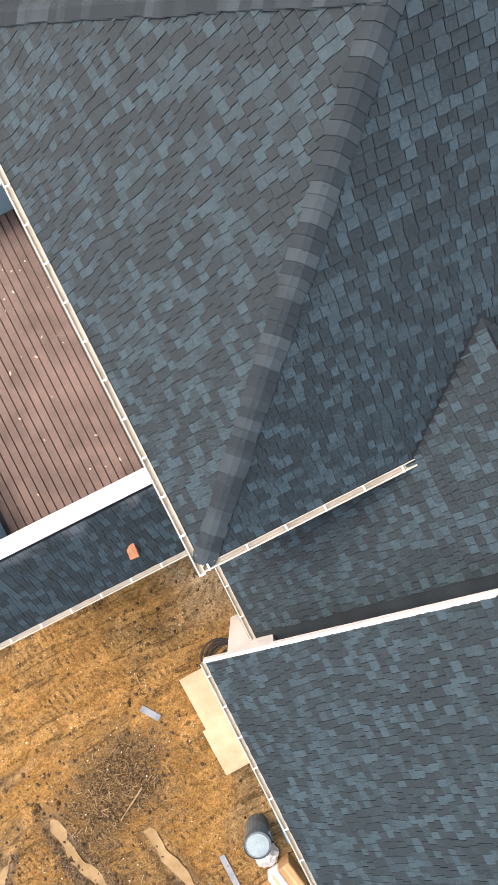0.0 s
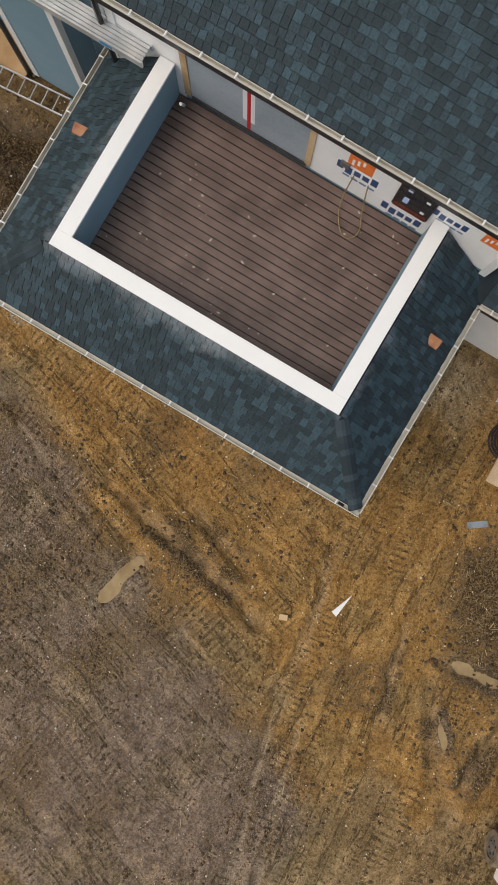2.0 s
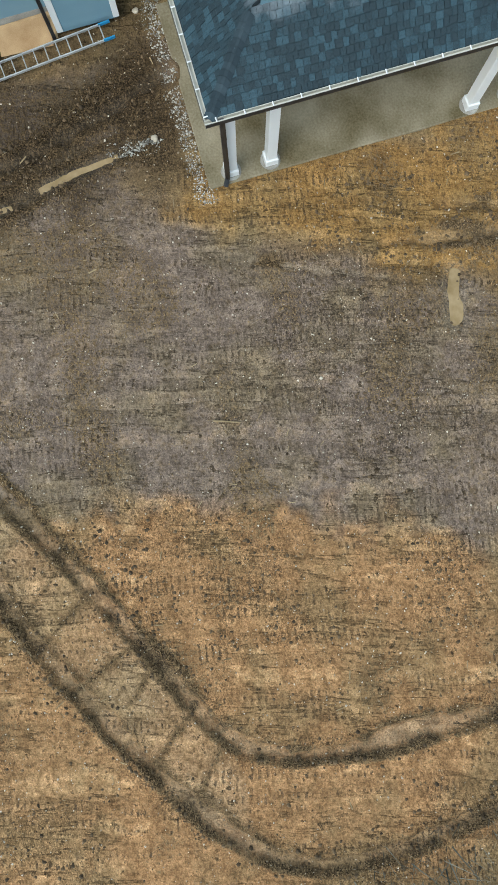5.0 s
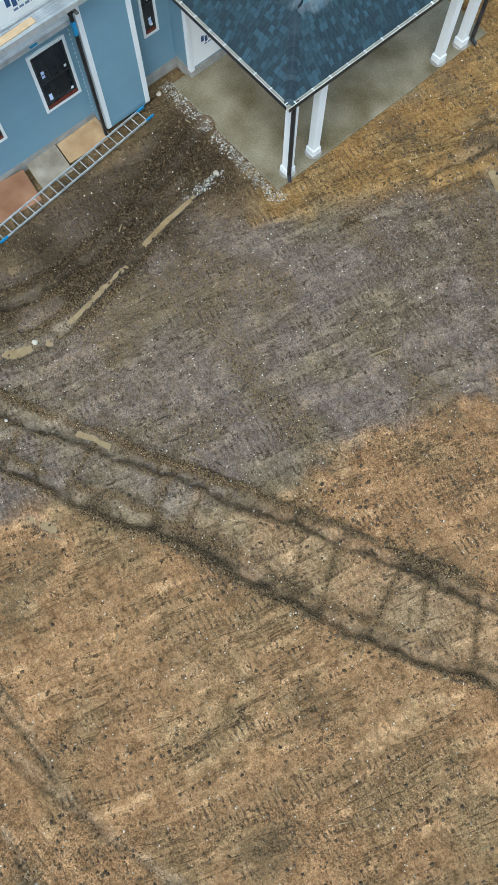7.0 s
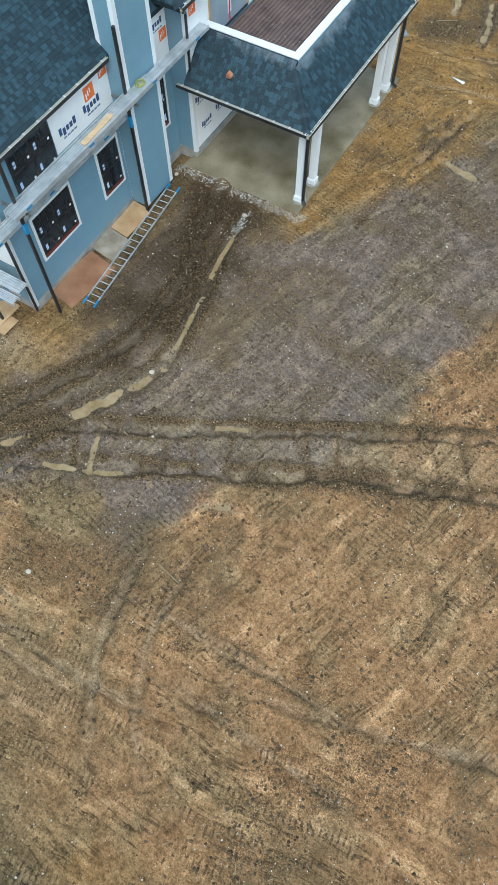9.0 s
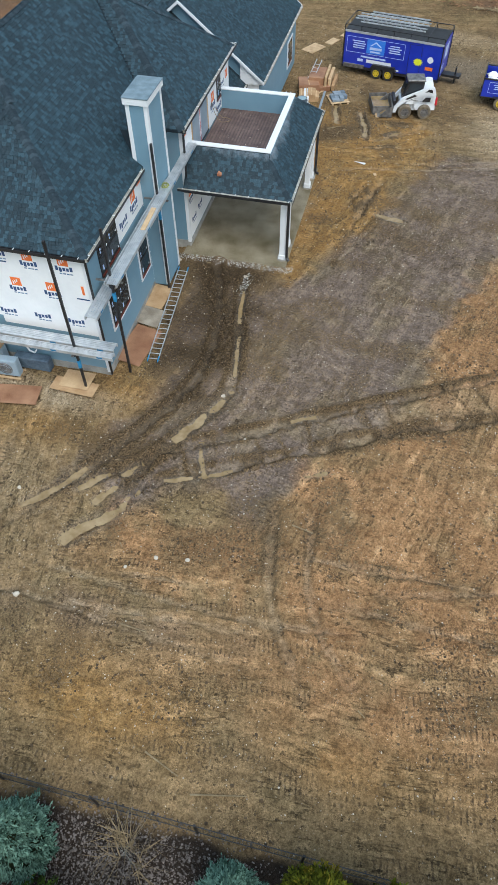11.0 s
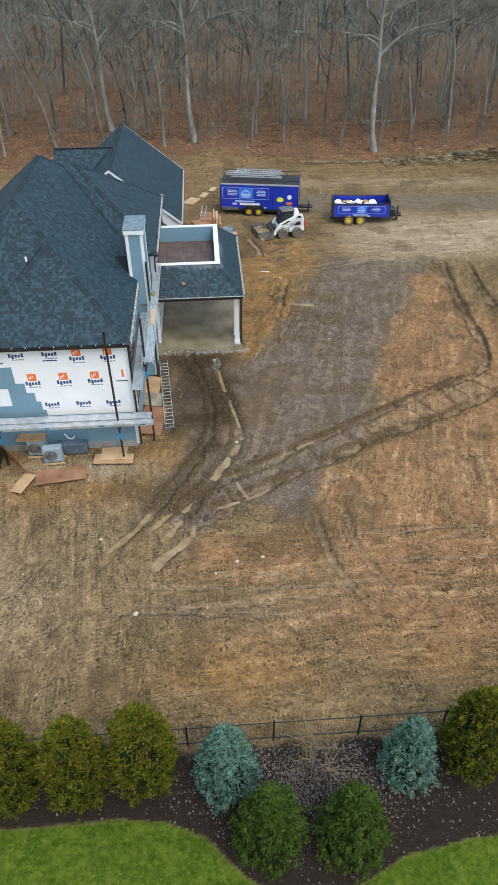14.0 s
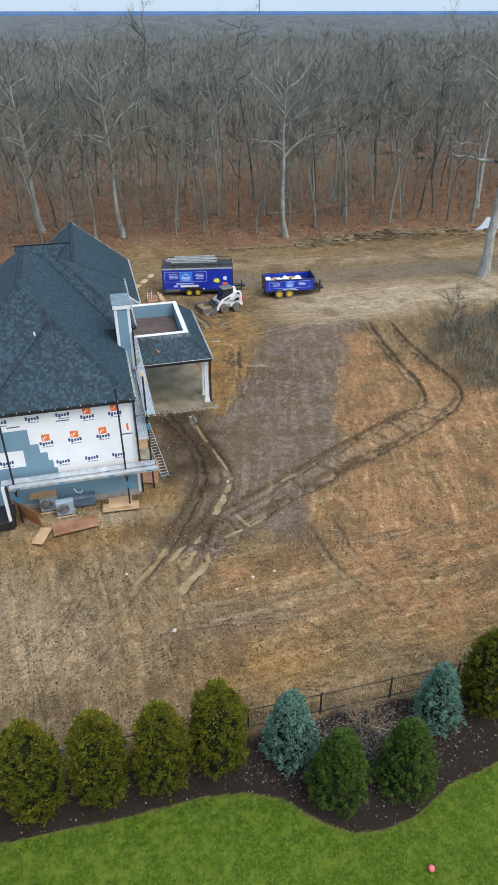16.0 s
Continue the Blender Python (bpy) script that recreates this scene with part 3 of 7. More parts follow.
def ground_material():
    m = bpy.data.materials.new("churned_soil")
    m.use_nodes = True
    n, l = m.node_tree.nodes, m.node_tree.links
    p = n["Principled BSDF"]
    geo = n.new("ShaderNodeNewGeometry")

    def noise_of(scale, detail=6, rough=0.6):
        t = n.new("ShaderNodeTexNoise")
        t.inputs["Scale"].default_value, t.inputs["Detail"].default_value, t.inputs["Roughness"].default_value = scale, detail, rough
        l.new(geo.outputs["Position"], t.inputs["Vector"])
        return t.outputs[0]

    def ranged(v, lo, hi):
        r = n.new("ShaderNodeMapRange")
        r.inputs[1].default_value, r.inputs[2].default_value = lo, hi
        l.new(v, r.inputs[0])
        return r.outputs[0]

    def blend(f, a, b):
        x = n.new("ShaderNodeMix")
        x.data_type = "RGBA"
        for s, v in ((0, f), (6, a), (7, b)):
            if isinstance(v, tuple):
                x.inputs[s].default_value = (*v, 1)
            else:
                l.new(v, x.inputs[s])
        return x.outputs[2]

    def times(a, b):
        x = n.new("ShaderNodeMath")
        x.operation = "MULTIPLY"
        l.new(a, x.inputs[0])
        if isinstance(b, float):
            x.inputs[1].default_value = b
        else:
            l.new(b, x.inputs[1])
        return x.outputs[0]

    sep = []
    for key in ("soil_a", "soil_b", "soil_c", "soil_d"):
        a = n.new("ShaderNodeAttribute")
        a.attribute_name = key
        s = n.new("ShaderNodeSeparateColor")
        l.new(a.outputs["Color"], s.inputs[0])
        sep += [s.outputs[0], s.outputs[1], s.outputs[2], a.outputs["Alpha"]]
    o, g, pl, dk, wt, gr, mu, lf, cr, way_n, way_f, rd, ln, th, cy, so = sep[:16]

    def calc(op, a, b=0.0, c=0.0):
        x = n.new("ShaderNodeMath")
        x.operation = op
        for k, v in enumerate((a, b, c)):
            if isinstance(v, (int, float)):
                x.inputs[k].default_value = v
            else:
                l.new(v, x.inputs[k])
        return x.outputs[0]

    def cells(scale, jitter=1.0):
        v = n.new("ShaderNodeTexVoronoi")
        v.inputs["Scale"].default_value, v.inputs["Randomness"].default_value = scale, jitter
        l.new(geo.outputs["Position"], v.inputs["Vector"])
        q = n.new("ShaderNodeSeparateColor")
        l.new(v.outputs["Color"], q.inputs[0])
        return v.outputs["Distance"], q.outputs[0], q.outputs[1]

    def scaled(c, f):
        x = n.new("ShaderNodeVectorMath")
        x.operation = "SCALE"
        l.new(c, x.inputs[0])
        l.new(f, x.inputs["Scale"])
        return x.outputs[0]

    big, mid, fine, grit = noise_of(0.5, 3), noise_of(2.2, 6, 0.6), noise_of(9, 6, 0.65), noise_of(60, 3, 0.6)
    lump = noise_of(4.6, 6, 0.68)

    def printed(turn):
        """Drag lines, broad lanes and cleat prints of machines that went that way."""
        mp = n.new("ShaderNodeMapping")
        mp.inputs["Rotation"].default_value = (0, 0, radians(-turn))
        bent = n.new("ShaderNodeVectorMath")
        bent.operation = "MULTIPLY_ADD"
        warp = n.new("ShaderNodeTexNoise")
        warp.inputs["Scale"].default_value, warp.inputs["Detail"].default_value = 0.11, 2
        l.new(geo.outputs["Position"], warp.inputs["Vector"])
        l.new(warp.outputs["Color"], bent.inputs[0])
        bent.inputs[1].default_value = (1.6, 1.6, 0)
        l.new(geo.outputs["Position"], bent.inputs[2])
        l.new(bent.outputs[0], mp.inputs[0])
        q = n.new("ShaderNodeSeparateXYZ")
        l.new(mp.outputs[0], q.inputs[0])

        def lines(along_scale, across_scale, detail, rough):
            sc = n.new("ShaderNodeVectorMath")
            sc.operation = "MULTIPLY"
            l.new(mp.outputs[0], sc.inputs[0])
            sc.inputs[1].default_value = (along_scale, across_scale, 0)
            t = n.new("ShaderNodeTexNoise")
            t.inputs["Scale"].default_value, t.inputs["Detail"].default_value, t.inputs["Roughness"].default_value = 1.0, detail, rough
            l.new(sc.outputs[0], t.inputs["Vector"])
            return t.outputs[0]

        broad, thin, lane = lines(0.22, 1.9, 5, 0.6), lines(0.8, 7.0, 5, 0.7), lines(0.16, 1.3, 3, 0.5)
        wave = calc("SINE", calc("MULTIPLY_ADD", q.outputs[0], 2 * math.pi / 0.17, calc("MULTIPLY_ADD", lump, 5.0, calc("MULTIPLY", q.outputs[1], 2.5))))
        cleat = times(times(ranged(wave, 0.1, 0.8), calc("MULTIPLY", ranged(lane, 0.52, 0.56), ranged(lane, 0.64, 0.60))), times(ranged(fine, 0.45, 0.55), ranged(mid, 0.42, 0.50)))
        return broad, thin, cleat

    def chosen(a, b, c):
        """One of three by the way the machines went there."""
        def mix(f, p0, p1):
            x = n.new("ShaderNodeMix")
            for k, v in ((0, f), (2, p0), (3, p1)):
                l.new(v, x.inputs[k])
            return x.outputs[0]
        return mix(way_f, mix(way_n, b, a), c)

    broad, thin, cleat = (chosen(*k) for k in zip(printed(73), printed(3), printed(97)))
    cleat = times(cleat, calc("SUBTRACT", so, rd))
    cd, ca, cb = cells(34)
    md, ma, mb = cells(8)
    sd, sa, sb = cells(11)
    ed, ea, eb = cells(16)
    ragged = calc("ADD", times(calc("SUBTRACT", lump, 0.5), 1.3), times(calc("SUBTRACT", fine, 0.5), 0.6))

    def edge(v):
        return ranged(calc("ADD", v, times(ragged, calc("MULTIPLY", v, 1.6))), 0.08, 0.92)

    both = calc("MULTIPLY_ADD", fine, 0.32, calc("MULTIPLY_ADD", lump, 0.3, times(mid, 0.38)))
    t01 = ranged(both, 0.36, 0.65)
    c = blend(t01, (0.122, 0.078, 0.037), (0.36, 0.248, 0.130))
    c = blend(edge(g), c, blend(t01, (0.088, 0.065, 0.051), (0.278, 0.212, 0.170)))
    c = blend(edge(o), c, blend(t01, (0.160, 0.082, 0.025), (0.43, 0.255, 0.095)))
    c = blend(edge(cy), c, blend(t01, (0.160, 0.082, 0.035), (0.49, 0.282, 0.138)))
    # smooth smears of wet clay, and olive silt
    smear = times(times(ranged(broad, 0.55, 0.60), ranged(mid, 0.50, 0.57)), calc("MULTIPLY_ADD", cy, 0.75, 0.12))
    c = blend(smear, c, (0.45, 0.275, 0.140))
    c = blend(times(ranged(big, 0.47, 0.62), 0.4), c, blend(t01, (0.100, 0.076, 0.038), (0.29, 0.222, 0.116)))
    c = blend(edge(pl), c, blend(t01, (0.24, 0.18, 0.11), (0.60, 0.48, 0.33)))
    c = blend(rd, c, blend(ranged(both, 0.38, 0.62), (0.14, 0.108, 0.072), (0.235, 0.184, 0.128)))
    rough = times(calc("MAXIMUM", cr, times(times(ranged(lump, 0.48, 0.60), ranged(mid, 0.46, 0.58)), 0.8)), calc("MULTIPLY_ADD", o, -0.5, 1.0))
    lanes = times(calc("SUBTRACT", so, times(rd, 0.7)), 1.0)
    c = scaled(c, calc("MULTIPLY_ADD", times(calc("SUBTRACT", ranged(broad, 0.36, 0.64), 0.5), lanes), 0.30, 1.0))
    c = scaled(c, calc("MULTIPLY_ADD", times(calc("SUBTRACT", ranged(mid, 0.38, 0.62), 0.5), so), 0.2, 1.0))
    c = blend(times(times(ranged(lump, 0.56, 0.60), ranged(mid, 0.52, 0.57)), 0.8), c, (0.062, 0.043, 0.023))
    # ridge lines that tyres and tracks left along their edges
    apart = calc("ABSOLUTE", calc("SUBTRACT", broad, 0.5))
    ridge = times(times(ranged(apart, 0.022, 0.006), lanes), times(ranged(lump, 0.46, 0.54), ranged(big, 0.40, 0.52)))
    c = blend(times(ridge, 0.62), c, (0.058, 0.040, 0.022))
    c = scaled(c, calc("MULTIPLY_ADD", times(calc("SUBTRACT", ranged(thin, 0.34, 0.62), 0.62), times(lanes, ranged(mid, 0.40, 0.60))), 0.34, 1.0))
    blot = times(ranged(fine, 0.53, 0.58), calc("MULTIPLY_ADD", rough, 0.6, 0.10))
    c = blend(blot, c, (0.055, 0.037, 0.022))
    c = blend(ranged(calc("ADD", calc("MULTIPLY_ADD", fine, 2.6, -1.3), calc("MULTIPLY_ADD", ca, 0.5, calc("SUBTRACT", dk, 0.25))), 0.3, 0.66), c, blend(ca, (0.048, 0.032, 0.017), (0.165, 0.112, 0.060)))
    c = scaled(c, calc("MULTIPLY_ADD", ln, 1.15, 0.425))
    # cleat grooves: the shade that the shallow bump lacks, put into the colour
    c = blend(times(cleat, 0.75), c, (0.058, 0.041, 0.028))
    grain = noise_of(22, 4, 0.7)
    c = scaled(c, calc("MULTIPLY_ADD", calc("SUBTRACT", ranged(grain, 0.34, 0.66), 0.5), 0.62, 1.0))
    c = scaled(c, calc("MULTIPLY_ADD", calc("SUBTRACT", ranged(fine, 0.36, 0.64), 0.5), 0.42, 1.0))
    # crumbs, clods and pale grit
    tone = calc("MULTIPLY_ADD", ca, 1.1, 0.46)
    c = scaled(c, calc("MULTIPLY_ADD", calc("SUBTRACT", tone, 1.0), calc("MULTIPLY_ADD", rough, 0.8, 0.30), 1.0))
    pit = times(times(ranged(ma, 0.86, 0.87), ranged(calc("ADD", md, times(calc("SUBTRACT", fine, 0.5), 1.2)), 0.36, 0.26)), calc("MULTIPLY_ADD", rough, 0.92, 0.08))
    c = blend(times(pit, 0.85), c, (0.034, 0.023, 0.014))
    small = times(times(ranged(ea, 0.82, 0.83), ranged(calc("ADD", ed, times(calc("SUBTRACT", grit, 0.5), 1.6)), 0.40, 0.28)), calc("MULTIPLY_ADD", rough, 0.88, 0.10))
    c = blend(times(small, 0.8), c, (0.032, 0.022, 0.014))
    stone = times(times(ranged(sa, 0.91, 0.92), ranged(calc("ADD", sd, times(calc("SUBTRACT", grit, 0.5), 0.8)), 0.21, 0.13)), so)
    c = blend(times(stone, 0.9), c, blend(sb, (0.30, 0.24, 0.165), (0.68, 0.60, 0.48)))
    c = blend(mu, c, blend(ranged(grit, 0.4, 0.65), (0.012, 0.009, 0.007), (0.060, 0.044, 0.034)))
    leaf = blend(calc("MULTIPLY_ADD", ea, 0.6, times(ranged(fine, 0.3, 0.7), 0.4)), (0.060, 0.033, 0.019), (0.36, 0.205, 0.118))
    leaf = blend(times(ranged(big, 0.42, 0.62), 0.6), leaf, blend(ranged(fine, 0.35, 0.65), (0.06, 0.045, 0.032), (0.22, 0.155, 0.105)))
    c = blend(lf, c, leaf)
    lawn = blend(ranged(fine, 0.3, 0.7), (0.028, 0.062, 0.005), (0.115, 0.175, 0.018))
    lawn = blend(times(ranged(mid, 0.46, 0.62), 0.5), lawn, (0.17, 0.22, 0.030))
    lawn = blend(times(ranged(lump, 0.48, 0.64), 0.45), lawn, (0.035, 0.07, 0.007))
    c = blend(gr, c, lawn)
    l.new(c, p.inputs["Base Color"])
    l.new(calc("MULTIPLY_ADD", wt, 0.35, 0.1), p.inputs["Specular IOR Level"])
    rg = n.new("ShaderNodeMapRange")
    rg.inputs[3].default_value, rg.inputs[4].default_value = 0.95, 0.35
    l.new(times(wt, ranged(fine, 0.25, 0.6)), rg.inputs[0])
    l.new(rg.outputs[0], p.inputs["Roughness"])
    relief = calc("MULTIPLY_ADD", times(calc("SUBTRACT", 0.7, cd), calc("MULTIPLY_ADD", rough, 0.8, 0.2)), 0.3, calc("MULTIPLY_ADD", fine, 0.5, times(lump, 0.7)))
    relief = calc("MULTIPLY_ADD", cleat, -0.35, relief)
    relief = calc("MULTIPLY_ADD", times(thin, lanes), 0.35, relief)
    relief = calc("MULTIPLY_ADD", pit, 0.25, calc("MULTIPLY_ADD", ridge, 0.3, relief))
    relief = calc("MULTIPLY_ADD", stone, 0.2, relief)
    b = n.new("ShaderNodeBump")
    b.inputs["Strength"].default_value, b.inputs["Distance"].default_value = 1.0, 0.07
    l.new(relief, b.inputs["Height"])
    l.new(b.outputs[0], p.inputs["Normal"])
    return m


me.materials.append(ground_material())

for pts, half in PUDDLES:
    rng = random.Random(int(pts[0][0] * 37 + pts[0][1] * 11))
    c, ph = [], rng.uniform(0, 6)
    for (ax, ay), (bx, by) in zip(pts, pts[1:]):
        for k in range(6):
            c.append((ax + (bx - ax) * k / 6, ay + (by - ay) * k / 6))
    c.append(pts[-1])
    for q in (0, -1):
        ex, ey = c[q][0] - c[1 if q == 0 else -2][0], c[q][1] - c[1 if q == 0 else -2][1]
        el = math.hypot(ex, ey)
        far = (c[q][0] + ex / el * half * 1.6, c[q][1] + ey / el * half * 1.6)
        c = [far] + c if q == 0 else c + [far]
    left, right = [], []
    for i, (px, py) in enumerate(c):
        qx, qy = c[min(i + 1, len(c) - 1)]
        rx, ry = c[max(i - 1, 0)]
        ln = math.hypot(qx - rx, qy - ry) or 1
        ux, uy = -(qy - ry) / ln, (qx - rx) / ln
        end = 1.0
        a, b = (half * 0.82 * end * (0.85 + 0.3 * math.sin(i * 0.9 + q) + 0.12 * math.sin(i * 2.3 + q)) for q in (ph, ph + 2))
        left.append((px + ux * a, py + uy * a))
        right.append((px - ux * b, py - uy * b))
    lvl = gz(*c[len(c) // 2]) - 0.058
    bm = bmesh.new()
    lv = [bm.verts.new((x, y, lvl)) for x, y in left]
    rv = [bm.verts.new((x, y, lvl)) for x, y in right]
    for i in range(len(lv) - 1):
        bm.faces.new((lv[i], rv[i], rv[i + 1], lv[i + 1]))
    ob = part("puddle", bm, MUD)
    tagged(ob, "shallow puddle of ochre muddy water in a tyre rut", "puddle", "puddles in the ruts", "structure")

# ---- house ----
house = thing("house", None, "unfinished two-storey house, dark blue-grey shingle roof and grey siding", "house")

# hip and gable blocks: x0, x1, y0, y1, eave height, pitch, sloping sides, sink of the deck under the shingles
BLOCKS = {
    "main": (-9.75, 0.55, -15.85, 1.17, 5.97, 0.88, "ESNW", 0.016),
    "wing": (-6.69, 0.552, -16.05, -9.0, 5.97, 0.88, "ESW", 0.022),
    "east": (-5.0, 1.42, -7.35, 1.33, 6.22, 0.80, "ESN", 0.018),
    "garage": (-6.5, 2.5, 3.22, 14.3, 3.68, 0.80, "EW", 0.016),
    "cross": (-6.4, -2.0, 4.6, 13.0, 3.72, 0.80, "SN", 0.02),
    "link": (-8.0, 1.52, -3.0, 3.6, 3.5, 0.80, "EW", 0.024),
}


def dists(b, x, y):
    return {"E": b[1] - x, "W": x - b[0], "S": y - b[2], "N": b[3] - y}


def block_z(b, x, y):
    d = dists(b, x, y)
    if min(d.values()) < -0.001:
        return -9
    return b[4] + b[5] * min(d[s] for s in b[6])


def on_top(name, side, x, y, d):
    """Whether the slope of that side of a block is the outermost surface there."""
    b = BLOCKS[name]
    ds = dists(b, x, y)
    if min(ds.values()) < -0.002 or any(ds[s] < d - 0.006 for s in b[6] if s != side):
        return False
    z = b[4] + b[5] * d
    return all(block_z(o, x, y) <= z + 0.012 for k, o in BLOCKS.items() if k != name)


def slope_frame(b, side):
    """Along-eave start, end and a function from (u, d) to x, y."""
    x0, x1, y0, y1 = b[:4]
    if side == "E":
        return y0, y1, lambda u, d: (x1 - d, u)
    if side == "W":
        return y0, y1, lambda u, d: (x0 + d, u)
    if side == "S":
        return x0, x1, lambda u, d: (u, y0 + d)
    return x0, x1, lambda u, d: (u, y1 - d)


def tab(f, z0, pitch, u0, u1, d0, d1, t):
    """One shingle tab: a wedge with a thick lower edge."""
    out = []
    for u, d, lift in ((u0, d0, t), (u1, d0, t), (u1, d1, 0.001), (u0, d1, 0.001), (u0, d0, -0.012), (u1, d0, -0.012), (u1, d1, -0.012), (u0, d1, -0.012)):
        x, y = f(u, d)
        out.append((x, y, z0 + pitch * d + lift))
    return out


TABF = [(0, 1, 2, 3), (0, 4, 5, 1), (1, 5, 6, 2), (0, 3, 7, 4)]


def shingles(spans, test, f, z0, pitch, u_lo, u_hi, depth, rng, course=0.107, extra=0.035):
    """Clipped tabs of a slope."""
    tabs, k = [], 0
    while k * course < depth:
        d0, d1 = k * course, (k + 1) * course + extra
        u = u_lo - rng.uniform(0, 0.3)
        while u < u_hi:
            w = rng.choice((0.11, 0.13, 0.13, 0.15, 0.17))
            a, b = max(u, u_lo), min(u + w, u_hi)
            u += w
            ok = False
            for _ in range(7):
                if b - a < 0.03:
                    break
                sa, sb = test(*f(a + 0.002, d0 + 0.002), d0 + 0.002) and test(*f(a + 0.002, d1 - extra), d1 - extra), test(*f(b - 0.002, d0 + 0.002), d0 + 0.002) and test(*f(b - 0.002, d1 - extra), d1 - extra)
                if sa and sb:
                    ok = True
                    break
                if not sa and not sb and not test(*f((a + b) / 2, (d0 + d1 - extra) / 2), (d0 + d1 - extra) / 2):
                    break
                if not sa:
                    a += w * 0.14
                if not sb:
                    b -= w * 0.14
            if ok:
                thick = rng.choice((0.009, 0.010, 0.018, 0.021))
                tabs.append(tab(f, z0, pitch, a + 0.004, b - 0.004, d0 + (0.0 if thick > 0.015 else 0.014), d1, thick))
        k += 1
    return tabs


PIECE_STORE = []


def lay(parent, tabs, mat, pick=None, name="shingle"):
    """The tabs inside pick are pieces of their own, the rest one joined part."""
    single = [t for t in tabs if pick and pick[0] < t[0][0] < pick[1] and pick[2] < t[0][1] < pick[3]][:300] if pick else []
    ids = {id(t) for t in single}
    vs, fs = [], []
    for t in tabs:
        if id(t) in ids:
            continue
        n = len(vs)
        vs += t
        fs += [tuple(i + n for i in q) for q in TABF]
    if vs:
        tagged(part("shingle_field", (vs, fs), mat, parent), kind="stuff")
    PIECE_STORE.append((parent, single, SHINGLE_PIECE if mat is SHINGLE else SHINGLE_PIECE_DUST, name))


rng = random.Random(7)
SLOPES = [("main", "E"), ("main", "S"), ("main", "W"), ("main", "N"), ("wing", "S"), ("wing", "W"), ("wing", "E"), ("east", "E"), ("east", "S"), ("east", "N"), ("garage", "E"), ("garage", "W"), ("cross", "S"), ("cross", "N"), ("link", "E"), ("link", "W")]
PICKS = {("east", "E"): (-1.6, 1.4, -3.4, -0.8), ("east", "N"): (-2.2, 0.6, -1.2, 1.4), ("garage", "E"): (0.4, 2.5, 3.2, 6.0)}
for name, side in SLOPES:
    b = BLOCKS[name]
    x0, x1, y0, y1, z0, pitch, sides, sink = b
    u0, u1, f = slope_frame(b, side)
    opp = {"E": "W", "W": "E", "S": "N", "N": "S"}[side]
    width = (x1 - x0) if side in "EW" else (y1 - y0)
    depth = width / 2 if opp in sides else width
    if name == "main":
        depth = 5.15
    if name == "wing":
        depth = 3.63
    if name == "east" and side in "SN":
        depth = (y1 - y0) / 2
    if name == "east" and side == "E":
        depth = (y1 - y0) / 2
    if name in ("garage", "link", "cross"):
        ring = [f(u0, 0), f(u1, 0), f(u1, depth), f(u0, depth)]
        zs = [0, 0, depth, depth]
    else:
        # hipped slope: triangle or trapezium
        left, right = {"E": "SN", "W": "SN", "S": "WE", "N": "WE"}[side]
        a = u0 + (depth if left in sides else 0)
        c = u1 - (depth if right in sides else 0)
        ring = [f(u0, 0), f(u1, 0), f(max(c, a), depth)] + ([f(a, depth)] if c - a > 0.05 else [])
        zs = [0, 0, depth, depth][: len(ring)]
    bm = poly([(p[0], p[1], z0 + pitch * d - sink) for p, d in zip(ring, zs)], 0.12)
    slope = part("roof_slope", bm, SHINGLE_BASE, house, "dark blue-grey laminated asphalt shingle roof slope")
    lay(slope, shingles(None, lambda x, y, d: on_top(name, side, x, y, d), f, z0, pitch, u0, u1, depth, rng), SHINGLE, PICKS.get((name, side)))


def cap_line(a, b, half=0.15, slope=0.55, parent=house, skip=None):
    """Overlapping cap shingles folded over a hip or ridge."""
    a, b = Vector(a), Vector(b)
    ln = (b - a).length
    way = (b - a) / ln
    side = Vector((way.y, -way.x, 0)).normalized()
    steps = int(ln / 0.143)
    r = random.Random(int(ln * 1000))
    for i in range(steps):
        p, q = a + way * (i * 0.143), a + way * (i * 0.143 + 0.2)
        w = half * r.uniform(0.9, 1.1)
        skew = way * r.uniform(-0.012, 0.012)
        vs = [tuple(base + skew + side * s + Vector((0, 0, lift - abs(s) * slope)) - a) for base, lift in ((p, 0.036), (q, 0.02), (p, 0.012)) for s in (-w, -w * 0.25, w * 0.25, w)]
        fs = [(0, 1, 5, 4), (1, 2, 6, 5), (2, 3, 7, 6), (0, 8, 9, 1), (1, 9, 10, 2), (2, 10, 11, 3)]
        c = part("cap_shingle", (vs, fs), CAP, parent)
        c.location = a


def top(b, *p):
    return (p[0], p[1], b[4] + b[5] * p[2])


M, W, E_, G = BLOCKS["main"], BLOCKS["wing"], BLOCKS["east"], BLOCKS["garage"]
mr = 5.15
cap_line(top(M, -4.6, -10.7, mr), top(M, -4.6, -3.98, mr), slope=0.8)
cap_line(top(W, 0.55, -16.05, 0), top(W, 0.55 - 3.62, -12.43, 3.62))
cap_line(top(M, 0.55 - 3.62, -12.23, 3.62), top(M, -4.6, -10.7, mr))
cap_line(top(W, -6.69, -16.05, 0), top(W, -3.07, -12.43, 3.62))
cap_line(top(M, -9.75, -15.85, 0), top(M, -4.6, -10.7, mr))
er = (E_[3] - E_[2]) / 2
cap_line(top(E_, 1.42, E_[3], 0), top(E_, 1.42 - er, E_[3] - er, er), half=0.17)
cap_line(top(E_, 1.42, E_[2], 0), top(E_, 1.42 - er, E_[2] + er, er), half=0.17)
cap_line(top(M, 0.55 - 2.6, 1.17 - 2.6, 2.6), top(M, -4.6, -3.98, mr))
cap_line(top(G, -2.0, 3.2, 4.5), top(G, -2.0, 14.3, 4.5), slope=0.75)
